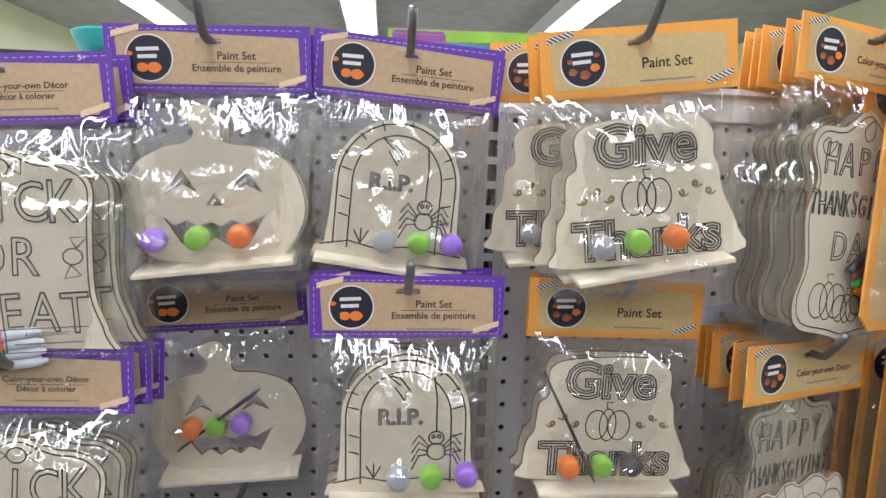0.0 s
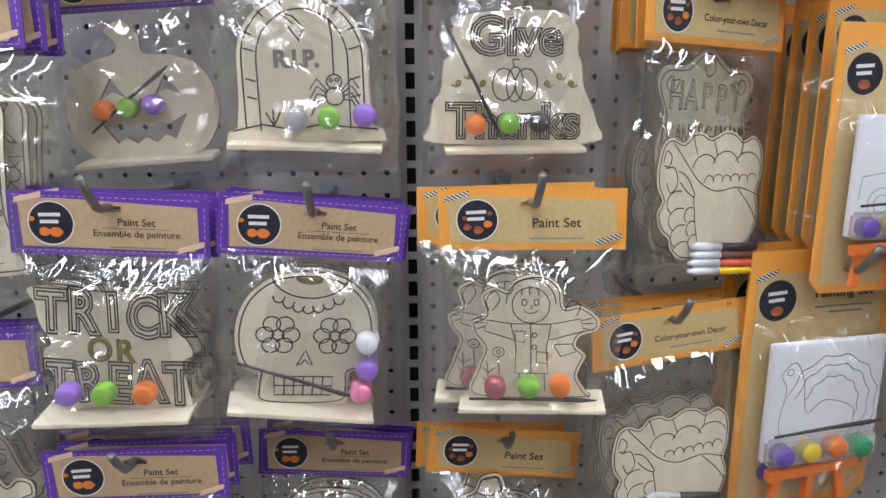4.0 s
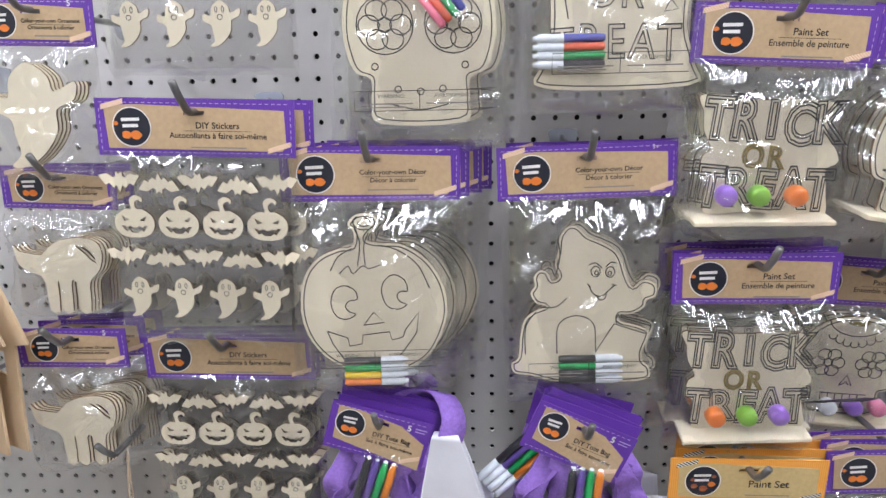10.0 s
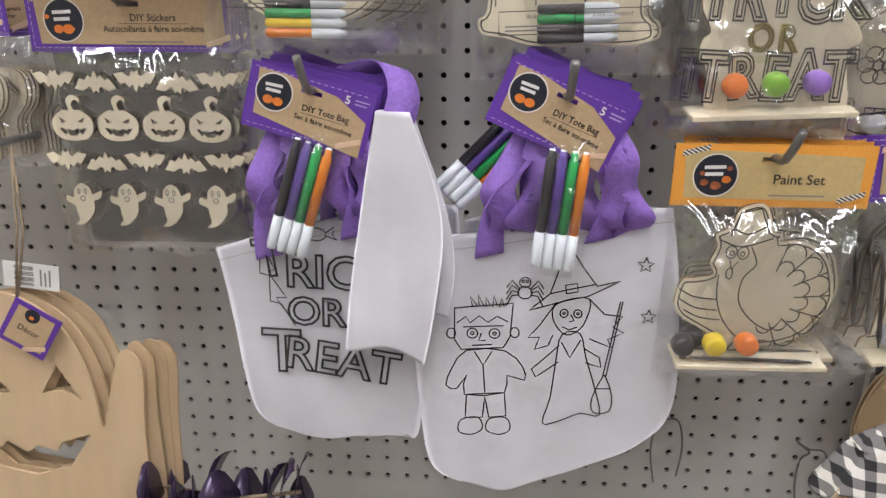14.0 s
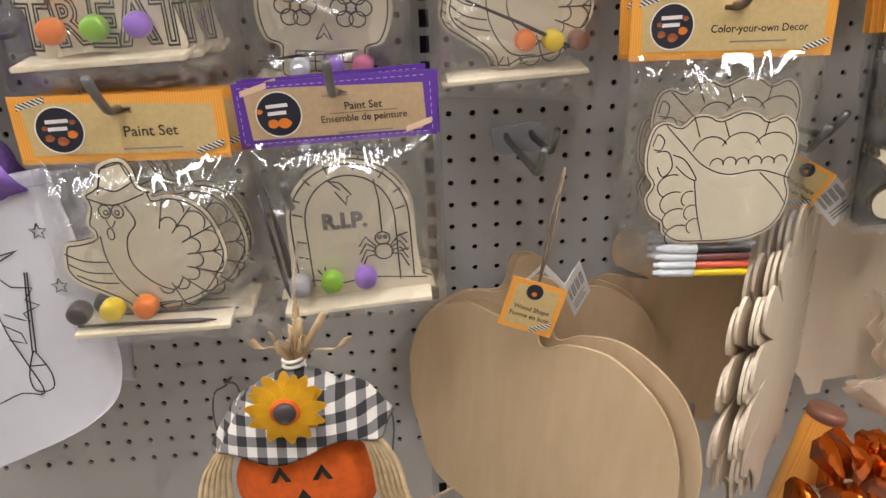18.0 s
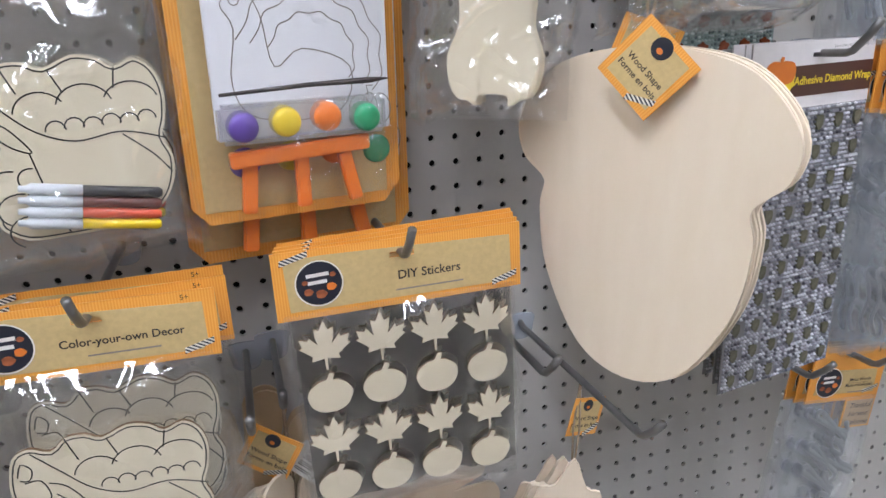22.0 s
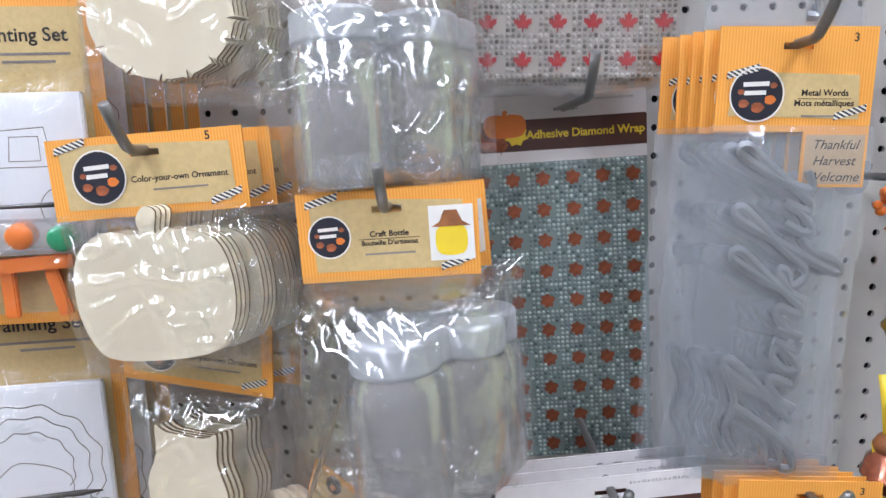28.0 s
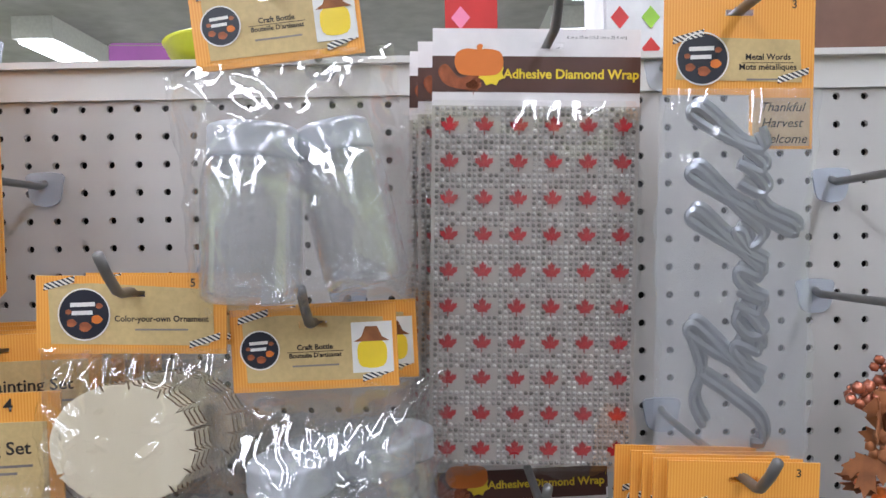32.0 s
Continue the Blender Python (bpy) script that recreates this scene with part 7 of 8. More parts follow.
def witch_lines():
    """Outline drawing on the second bag: a boxy monster, a witch with a broom, a spider, stars."""
    L = []
    head = [(-0.066, 0.876), (-0.066, 0.846), (-0.06, 0.836), (-0.022, 0.838), (-0.016, 0.85), (-0.014, 0.882)]
    L += [closed(head), [(-0.064, 0.862), (-0.056, 0.868), (-0.052, 0.862), (-0.044, 0.869), (-0.036, 0.863), (-0.028, 0.869), (-0.018, 0.864)]]
    for ex in (-0.050, -0.030):
        L += [closed(arc(ex, 0.852, 0.0048, 0.0048, n=14)), closed(arc(ex, 0.852, 0.0016, 0.0016, n=8))]
    L += [[(-0.058, 0.858), (-0.022, 0.860)], [(-0.042, 0.852), (-0.044, 0.845), (-0.038, 0.845)], [(-0.05, 0.840), (-0.032, 0.841)], closed(arc(-0.069, 0.852, 0.004, 0.005, n=10)), closed(arc(-0.012, 0.854, 0.004, 0.005, n=10))]
    for k in range(5):
        L.append([(-0.05 + k * 0.006, 0.878), (-0.052 + k * 0.007, 0.887 + 0.002 * (k % 2)), (-0.046 + k * 0.006, 0.879)])
    L += [closed(smooth_path([(-0.055, 0.835), (-0.068, 0.818), (-0.074, 0.8), (-0.064, 0.796), (-0.055, 0.81), (-0.057, 0.79), (-0.02, 0.792), (-0.018, 0.81), (-0.002, 0.806), (-0.004, 0.82), (-0.02, 0.835)], 2))]
    L += [[(-0.048, 0.834), (-0.04, 0.82), (-0.032, 0.834)], [(-0.04, 0.82), (-0.038, 0.792)], closed([(-0.055, 0.79), (-0.056, 0.766), (-0.040, 0.766), (-0.038, 0.788), (-0.034, 0.766), (-0.018, 0.768), (-0.020, 0.792)])]
    for fx in (-0.052, -0.026):
        L.append(closed(smooth_path([(fx - 0.008, 0.764), (fx - 0.010, 0.752), (fx + 0.002, 0.748), (fx + 0.012, 0.754), (fx + 0.008, 0.766)], 3)))
    L += [closed([(0.032, 0.938), (0.018, 0.892), (0.0, 0.876), (0.02, 0.882), (0.05, 0.890), (0.078, 0.905), (0.058, 0.900), (0.046, 0.916)]), [(0.018, 0.892), (0.058, 0.902)], closed([(0.032, 0.892), (0.042, 0.894), (0.041, 0.902), (0.031, 0.9)])]
    L += [closed(smooth_path([(0.024, 0.882), (0.022, 0.866), (0.034, 0.852), (0.048, 0.862), (0.052, 0.888)], 4))]
    for ex in (0.031, 0.043):
        L += [closed(arc(ex, 0.873, 0.0035, 0.004, n=12)), closed(arc(ex, 0.873, 0.0012, 0.0012, n=6))]
    L += [[(0.037, 0.872), (0.040, 0.866), (0.036, 0.865)], [(0.030, 0.860), (0.036, 0.857), (0.043, 0.860)]]
    L += [[(0.024, 0.884), (0.010, 0.862), (0.0, 0.85), (0.010, 0.850), (0.006, 0.838), (0.018, 0.842), (0.022, 0.852)], [(0.052, 0.888), (0.066, 0.874), (0.082, 0.872), (0.074, 0.862), (0.084, 0.856), (0.07, 0.85), (0.074, 0.842), (0.054, 0.85)]]
    L += [closed(smooth_path([(0.03, 0.852), (0.026, 0.83), (0.022, 0.79), (0.016, 0.762), (0.03, 0.766), (0.05, 0.774), (0.068, 0.772), (0.062, 0.8), (0.052, 0.832), (0.046, 0.854)], 3)), [(0.028, 0.842), (0.004, 0.818), (0.008, 0.81), (0.028, 0.826)], [(0.05, 0.84), (0.064, 0.832), (0.066, 0.822), (0.052, 0.826)], [(0.03, 0.845), (0.038, 0.83), (0.047, 0.848)]]
    L += [[(0.079, 0.886), (0.068, 0.812)], [(0.081, 0.886), (0.071, 0.812)], closed(smooth_path([(0.068, 0.812), (0.060, 0.79), (0.062, 0.775), (0.076, 0.776), (0.078, 0.792), (0.071, 0.812)], 3)), [(0.064, 0.80), (0.076, 0.80)]]
    L += spider(-0.004, 0.892, 0.95)
    for sx, sz in ((0.104, 0.872), (0.098, 0.92)):
        L.append(closed([(sx + (0.007 if k % 2 == 0 else 0.003) * math.sin(k * math.pi / 5), sz + (0.007 if k % 2 == 0 else 0.003) * math.cos(k * math.pi / 5)) for k in range(10)]))
    return L


printed_on(second_bag, "printed_lines", witch_lines(), 8, 0.010)

flap = tagged(new("folded_tote_bag"), "folded white cotton tote bag hanging over the others by its strap", "tote bag", "tote bags")
flap.location = (-0.478, -0.222, -0.0254)
part("bag", cloth_mesh("folded_bag", [(-0.044, 0.852), (-0.038, 0.91), (-0.024, 0.99), (-0.012, 1.052)], [(0.024, 0.836), (0.036, 0.90), (0.040, 0.97), (0.016, 1.05)], 5, 0.012, 0.012), M["cotton"], flap, "white cotton bag")
part("fold", cloth_mesh("fold", [(0.012, 0.87), (0.018, 0.92), (0.012, 0.98), (0.006, 1.04)], [(0.044, 0.88), (0.05, 0.92), (0.044, 0.97), (0.018, 1.045)], 6, 0.010, 0.01), M["cotton"], flap, "folded back layer", loc=(0, 0.016, 0))
part("strap", strip_mesh("strap", smooth_path([(0.004, 0.010, 1.04), (0.010, 0.014, 1.065), (-0.002, 0.03, 1.085), (-0.03, 0.04, 1.082), (-0.058, 0.035, 1.07)], 5, False), (0.012, 0.004, -0.004)), M["strap"], flap, "purple webbing strap")
for dx, lean in ((0.0, 0), (0.17, 6)):
    root = tagged(new("folded_tote_bag"), "crumpled tote bag strap bundle behind the front bags", "tote bag", "tote bags")
    root.location = (-0.53 + dx * 1.1, -0.13, -0.0254)
    part("bag", cloth_mesh("rear_bag", [(-0.085, 0.76), (-0.09, 0.85), (-0.08, 0.94)], [(0.10, 0.75), (0.108, 0.85), (0.10, 0.955)], 11 + int(dx * 10), 0.012, 0.010), M["cotton"], root, "white cotton bag")
    for k in range(4):
        a = k * 0.9 + dx * 5
        pts = smooth_path([(-0.06 + 0.04 * k, -0.01, 0.93), (-0.055 + 0.036 * k, -0.03 - 0.008 * k, 0.99), (-0.03 + 0.02 * k, -0.02, 1.045), (0.0 + 0.006 * k, 0.0, 1.08), (0.03, 0.01, 1.06)], 5, False)
        part("strap", strip_mesh("strap", pts, [(0.012 * math.cos(a + 0.2 * i), 0.012 * math.sin(a + 0.2 * i), 0.002) for i in range(len(pts))]), M["strap"], root, "purple webbing strap")


# ---- hanging wooden plates ----
GHOST = smooth_path([(-0.10, -0.21), (0.09, -0.21), (0.108, -0.12), (0.112, -0.03), (0.116, 0.035), (0.098, 0.050), (0.084, 0.01), (0.072, -0.03), (0.066, 0.02), (0.045, 0.075), (0.0, 0.105), (-0.05, 0.09), (-0.085, 0.04), (-0.10, -0.02), (-0.115, -0.1)], 4)
FACE = [[(-0.055, 0.0), (-0.03, 0.035), (-0.012, 0.004)], [(0.018, 0.004), (0.036, 0.034), (0.056, -0.002), (0.038, 0.008)], [(-0.062, -0.045), (-0.03, -0.055), (-0.024, -0.048), (-0.006, -0.06), (0.006, -0.052), (0.024, -0.058), (0.03, -0.048), (0.06, -0.038), (0.034, -0.075), (0.0, -0.086), (-0.036, -0.078)]]
ghosts = wood_stack("pale wooden ghost plate with a cut-out grin, hung by twine", "ghost_plate", GHOST, -0.835, -0.215, 0.7596, 0, 4, 4, 0.007, (0.008, 0.0), "wood_tan", FACE)
ghosts[0].name = "wooden_shape"
square_tag(ghosts[0], 0.025, -0.012, 0.075, 32, "purple", ("Décor",))
barcode_tag(ghosts[0], -0.035, -0.006, 0.115, 25, 0, 0.03, 0.042)
barcode_tag(ghosts[0], 0.024, 0.004, 0.12, -84, 0, 0.024, 0.05)
twine_loop(ghosts[0], (0.015, 0.02, 0.235), (0.01, -0.003, 0.09), 0.006)
hook(-0.822, 0.995, 0.21)

HOUSE = [(-0.085, -0.14), (0.075, -0.14), (0.078, -0.02), (0.098, -0.015), (0.06, 0.05), (0.052, 0.02), (0.042, 0.018), (0.03, 0.085), (0.048, 0.085), (-0.005, 0.145), (-0.05, 0.075), (-0.036, 0.075), (-0.04, 0.01), (-0.085, 0.01)]
WINDOWS = [[(-0.012, 0.04), (-0.012, 0.068), (0.0, 0.078), (0.012, 0.068), (0.012, 0.04)], [(0.045, -0.055), (0.045, -0.03), (0.06, -0.03), (0.06, -0.055)], [(0.02, -0.125), (0.02, -0.08), (0.032, -0.07), (0.044, -0.08), (0.044, -0.125)], [(-0.02, -0.05), (-0.02, -0.02), (-0.004, -0.02), (-0.004, -0.05)], [(-0.06, -0.12), (-0.06, -0.08), (-0.035, -0.08), (-0.035, -0.12)]]
houses = wood_stack("pale wooden haunted house plate with cut-out windows, hung by twine", "house_plate", HOUSE, -1.058, -0.225, 1.1446, -3, -22, 6, 0.014, (0.012, 0.0), "wood_tan", WINDOWS)
square_tag(houses[0], 0.03, -0.02, -0.185, 14, "purple", ("Décor",))
barcode_tag(houses[0], 0.068, -0.008, -0.19, -12, 0, 0.026, 0.05)
barcode_tag(houses[0], 0.0, -0.004, 0.2, 3, 0, 0.034, 0.06)
twine_loop(houses[0], (0.0, 0.06, 0.235), (-0.005, 0.0, 0.135))
hook(-1.02, 1.38, 0.2)
lower = wood_stack("pale wooden house plate hung lower on the same board", "house_plate", HOUSE, -1.075, -0.21, 0.79, -2, -25, 4, 0.014, (0.012, 0.0), "wood_tan", WINDOWS)
twine_loop(lower[0], (0.0, 0.06, 0.235), (-0.005, 0.0, 0.135))
hook(-1.05, 1.025, 0.19)

BIGPUMP = smooth_path([(-0.11, -0.17), (0.10, -0.17), (0.165, -0.10), (0.185, -0.01), (0.16, 0.075), (0.10, 0.118), (0.045, 0.116), (0.012, 0.10), (0.004, 0.125), (0.012, 0.165), (-0.022, 0.168), (-0.034, 0.13), (-0.05, 0.118), (-0.10, 0.118), (-0.16, 0.075), (-0.185, -0.01), (-0.165, -0.10)], 5)
pumps = wood_stack("large plain wooden pumpkin plate, hung by twine", "big_pumpkin", scaled(BIGPUMP, 0.86), 0.139, -0.145, 0.655, -3, -42, 2, 0.010, (0.014, 0.006), "wood_tan")
square_tag(pumps[0], 0.012, -0.03, 0.142, 14, "orange", ("Wood Shape", "Forme en bois"), 0.05, 34)
barcode_tag(pumps[0], 0.028, 0.022, 0.146, -35, 88)
twine_loop(pumps[0], (0.01, 0.01, 0.262), (0.0, 0.0, 0.150))
wood_stack("large plain wooden pumpkin plate leaning flat on the pegboard", "rear_pumpkin", scaled(BIGPUMP, 0.78), 0.165, -0.05, 0.66, 2, -4, 2, 0.012, (0.0, 0.0), "wood_tan")
barcode_tag(pumps[1], -0.03, 0.04, 0.12, 40, 10, 0.03, 0.034)
hook(0.141, 0.912, 0.17)
hook(0.168, 0.914, 0.10)

def feathered_outline():
    """A turkey seen from the front: long round feathers parted by deep slits, a plump body, two feet."""
    out = []
    for i in range(11):
        a = radians(-28 + 23.6 * i)
        reach = 0.148 if i % 2 else 0.138
        c, w = (reach * 0.80 * math.cos(a), reach * math.sin(a) + 0.01), 0.0245
        for b in range(-80, 81, 20):
            q = a + radians(b)
            out.append((c[0] + w * math.cos(q) * 0.85, c[1] + w * math.sin(q)))
        g = a + radians(11.8)
        if i < 10:
            out.append((0.086 * math.cos(g) * 0.85, 0.102 * math.sin(g) + 0.01))
    out += [(-0.085, -0.085), (-0.06, -0.118), (-0.05, -0.15), (-0.03, -0.15), (-0.026, -0.128), (0.026, -0.128), (0.032, -0.15), (0.052, -0.15), (0.06, -0.118), (0.085, -0.085)]
    return out


TURKEY = feathered_outline()
turkeys = wood_stack("plain wooden turkey plate with feathered edge, hung by twine", "turkey_front", scaled(TURKEY, 1.06, 0.92), 0.406, -0.135, 0.698, 6, 50, 5, 0.0065, (-0.003, -0.004), "wood_pale")
square_tag(turkeys[0], 0.01, 0.008, 0.185, 30, "orange", ("Wood Shape", "Forme en bois"), 0.045, -70)
barcode_tag(turkeys[0], 0.03, -0.02, 0.165, -40, -50, 0.03, 0.045)
twine_loop(turkeys[0], (0.05, 0.02, 0.21), (0.02, 0.0, 0.12))
hook(0.412, 0.925, 0.14)
wood_stack("plain wooden turkey plate lying flat on the pegboard", "turkey_plate", TURKEY, 0.365, -0.04, 0.715, -10, 0, 2, 0.008, (0.006, 0), "wood_tan")
wood_stack("plain wooden turkey plate lying flat on the pegboard", "turkey_small", scaled(TURKEY, 0.8), 0.525, -0.05, 0.715, 8, 0, 1, 0.008, (0.006, 0), "wood_pale")

def serrated_leaf():
    """Half a maple leaf with toothed lobes and wavy edges, mirrored on its stem."""
    half = [(0.009, 0.0), (0.011, 0.048), (0.035, 0.022), (0.060, 0.025), (0.070, 0.021), (0.090, 0.038), (0.104, 0.042), (0.137, 0.064), (0.112, 0.074), (0.098, 0.088), (0.117, 0.110), (0.115, 0.126), (0.129, 0.142), (0.127, 0.158), (0.140, 0.182), (0.104, 0.170), (0.086, 0.176), (0.066, 0.160),
            (0.048, 0.130), (0.044, 0.140), (0.052, 0.172), (0.060, 0.214), (0.044, 0.205), (0.034, 0.222), (0.028, 0.240), (0.015, 0.243), (0.0, 0.274)]
    pts = half + [(-x, z) for x, z in reversed(half[:-1])]
    return [(x, z - 0.13) for x, z in smooth_path(pts, 3)]


LEAF = serrated_leaf()
leaves = wood_stack("large wooden maple leaf plate, hung by twine", "leaf_plate", LEAF, 0.655, -0.155, 0.688, -5, -20, 5, 0.0055, (-0.003, -0.003), "wood_pale")
twine_loop(leaves[0], (0.0, 0.03, 0.21), (0.0, 0.0, 0.12))
square_tag(leaves[0], 0.01, 0.03, 0.172, 10, "orange", ("Wood Shape", "Forme en bois"), 0.04, 35)
hook(0.682, 0.902, 0.25)

ACORN = smooth_path([(0.0, -0.145), (0.05, -0.125), (0.088, -0.06), (0.098, 0.0), (0.094, 0.03), (0.118, 0.055), (0.12, 0.09), (0.085, 0.13), (0.03, 0.146), (-0.03, 0.146), (-0.085, 0.13), (-0.12, 0.09), (-0.118, 0.055), (-0.094, 0.03), (-0.098, 0.0), (-0.088, -0.06), (-0.05, -0.125)], 5)
acorns = wood_stack("large plain wooden acorn plate, hung by twine", "acorn_plate", scaled(ACORN, 0.90, 0.88), 0.680, -0.225, 1.073, 0, -61, 5, 0.0046, (0.0, 0.0), "wood_pale")
square_tag(acorns[0], 0.009, -0.014, 0.116, 45, "orange", ("Wood Shape", "Forme en bois"), 0.05, 12)
square_tag(acorns[0], -0.02, 0.03, 0.125, 20, "orange", ("Wood Shape", "Forme en bois"), 0.045, 30)
twine_loop(acorns[0], (-0.02, 0.04, 0.20), (0.0, 0.0, 0.122))
hook(0.725, 1.275, 0.22)


# ---- pumpkin scarecrow doll ----
def scarecrow_doll(x, y, z):
    """Felt pumpkin head with a stitched face, gingham hat, sunflower and raffia. z: top of the hat brim."""
    root = tagged(new("scarecrow_doll"), "orange felt pumpkin scarecrow with a gingham hat and sunflower", "scarecrow doll")
    root.location = (x, y, z)
    rnd = random.Random(5)
    vs, fs = [], []
    for j in range(17):
        v = -math.pi / 2 + math.pi * j / 16
        for i in range(40):
            a = 2 * math.pi * i / 40
            r = 0.062 * math.cos(v) * (1 + 0.05 * math.cos(a * 8))
            vs.append((r * math.cos(a), 0.028 / 0.062 * r * math.sin(a), 0.06 * math.sin(v) - 0.068))
    for j in range(16):
        fs += [(j * 40 + i, j * 40 + (i + 1) % 40, (j + 1) * 40 + (i + 1) % 40, (j + 1) * 40 + i) for i in range(40)]
    head = part("head", mesh_of("head", vs, fs, True), M["felt_orange"], root, "stuffed orange felt head", loc=(0, 0, -0.026))
    for s in (-1, 1):
        part("eye", plate_mesh("eye", [(s * 0.018 - 0.009, -0.046), (s * 0.018, -0.030), (s * 0.018 + 0.009, -0.046), (s * 0.018 + 0.004, -0.046), (s * 0.018, -0.038), (s * 0.018 - 0.004, -0.046)], 0.001), M["ink"], head, "black stitched eye", loc=(0, -0.0295, 0))
    part("nose", plate_mesh("nose", [(-0.007, -0.066), (0.007, -0.066), (0, -0.054)], 0.001), M["ink"], head, loc=(0, -0.0305, 0))
    part("mouth", ribbon_mesh("mouth", [smooth_path([(-0.034, -0.068), (-0.02, -0.082), (0.0, -0.088), (0.02, -0.082), (0.034, -0.068)], 5, False)] + [[(-0.02 + 0.013 * k, -0.074), (-0.02 + 0.013 * k, -0.088)] for k in range(4)], 0.0016, 0), M["ink"], head, loc=(0, -0.0295, 0))
    vs, fs = [], []
    n = 48
    for j, (r, dz) in enumerate(((0.040, 0.006), (0.060, -0.008), (0.080, -0.040), (0.081, -0.042), (0.058, -0.012), (0.038, 0.002))):
        for i in range(n):
            a = 2 * math.pi * i / n
            vs.append((r * (1 + 0.04 * math.sin(a * 7)) * math.cos(a), r * 0.46 * math.sin(a), dz + 0.006 * math.sin(a * 5 + 1) * (r / 0.078) + 0.10 * r * math.cos(a)))
    for j in range(5):
        fs += [(j * n + i, j * n + (i + 1) % n, (j + 1) * n + (i + 1) % n, (j + 1) * n + i) for i in range(n)]
    part("hat_brim", mesh_of("hat_brim", vs, fs, True), M["gingham"], root, "black and white gingham brim")
    vs, fs = [], []
    for j in range(9):
        v = j / 8
        for i in range(32):
            a = 2 * math.pi * i / 32
            r = 0.046 * (1 - v) ** 0.8 * (1 + 0.06 * math.cos(a * 7 + v * 3)) + 0.008
            vs.append((r * math.cos(a), r * 0.45 * math.sin(a), -0.004 + v * 0.028))
    for j in range(8):
        fs += [(j * 32 + i, j * 32 + (i + 1) % 32, (j + 1) * 32 + (i + 1) % 32, (j + 1) * 32 + i) for i in range(32)]
    part("hat_crown", mesh_of("hat_crown", vs, fs, True), M["gingham"], root, "gathered gingham crown")
    part("hat_tie", tube_mesh("hat_tie", [(0.009 * math.cos(t), 0.008 * math.sin(t), 0.024 + 0.0008 * t) for t in np.linspace(0, 12.5, 40)], 0.0016, 6), M["print_white"], root, "pale twine tie")
    petal = smooth_path([(0.0, 0.006), (0.0065, 0.016), (0.005, 0.026), (0.0, 0.034), (-0.005, 0.026), (-0.0065, 0.016)], 3)
    flower = part("sunflower", kept("sun_back", lambda: lathe_mesh("sunflower", [(0, -0.002), (0.012, -0.002), (0.013, 0.001), (0, 0.002)], 20, "y")), M["felt_orange"], root, "yellow fabric sunflower", loc=(-0.003, -0.046, 0.010))
    for k in range(22):
        part("petal", kept("petal", lambda: plate_mesh("petal", petal, 0.0007)), M["petal"], flower, loc=(0, -0.001 - 0.0012 * (k % 2), 0), turn=(-18 + 10 * (k % 2), 360 * k / 22 + rnd.uniform(-5, 5), 0))
    part("flower_eye", lathe_mesh("flower_eye", [(0, -0.004), (0.007, -0.003), (0.0095, 0.0), (0.0095, 0.002), (0, 0.003)], 20, "y"), M["bristle"], flower, "dark brown flower centre", loc=(0, -0.004, 0))
    for k in range(16):
        a, lean = rnd.uniform(0, 6.28), rnd.uniform(0.1, 0.7)
        top = (0.065 * lean * math.cos(a), 0.02 * math.sin(a), 0.070 + rnd.uniform(-0.02, 0.008))
        if k == 15:
            top = (0.05, -0.02, 0.060)
        part("raffia_strand", strip_mesh("raffia_strand", smooth_path([(0, 0, 0.024), (top[0] * 0.35, top[1] * 0.4, 0.044), (top[0] * 0.8, top[1], top[2] - 0.01), top], 4, False), (0.0036 * math.cos(a), 0.0036 * math.sin(a), 0), 0.0005), M["raffia"], root, "dry raffia strand")
    for s in (-1, 1):
        for k in range(6):
            pts = smooth_path([(s * 0.05, -0.01, -0.02), (s * (0.062 + 0.004 * k), -0.024, -0.06), (s * (0.066 + 0.006 * k), -0.02 - 0.003 * k, -0.10), (s * (0.08 + 0.012 * k), -0.02, -0.125 + 0.006 * k)], 4, False)
            part("raffia_strand", strip_mesh("raffia_strand", pts, (0.002, 0.001, 0), 0.0005), M["raffia"], root, "dry raffia strand")
    body = part("body", cloth_mesh("doll_body", [(-0.05, -0.42), (-0.06, -0.3), (-0.035, -0.12)], [(0.05, -0.42), (0.06, -0.3), (0.035, -0.12)], 7, 0.01, 0.03), M["gingham"], root, "gingham shirt")
    part("loop", tube_mesh("loop", [(0, 0, 0.034), (0.002, 0.04, 0.09), (0.0, 0.15, 0.14)], 0.001, 5), M["twine"], root, "hanging thread")
    return root


scarecrow_doll(-0.064, -0.268, 0.779).scale = (0.88, 0.88, 0.88)
hook(-0.064, 0.902, 0.20)


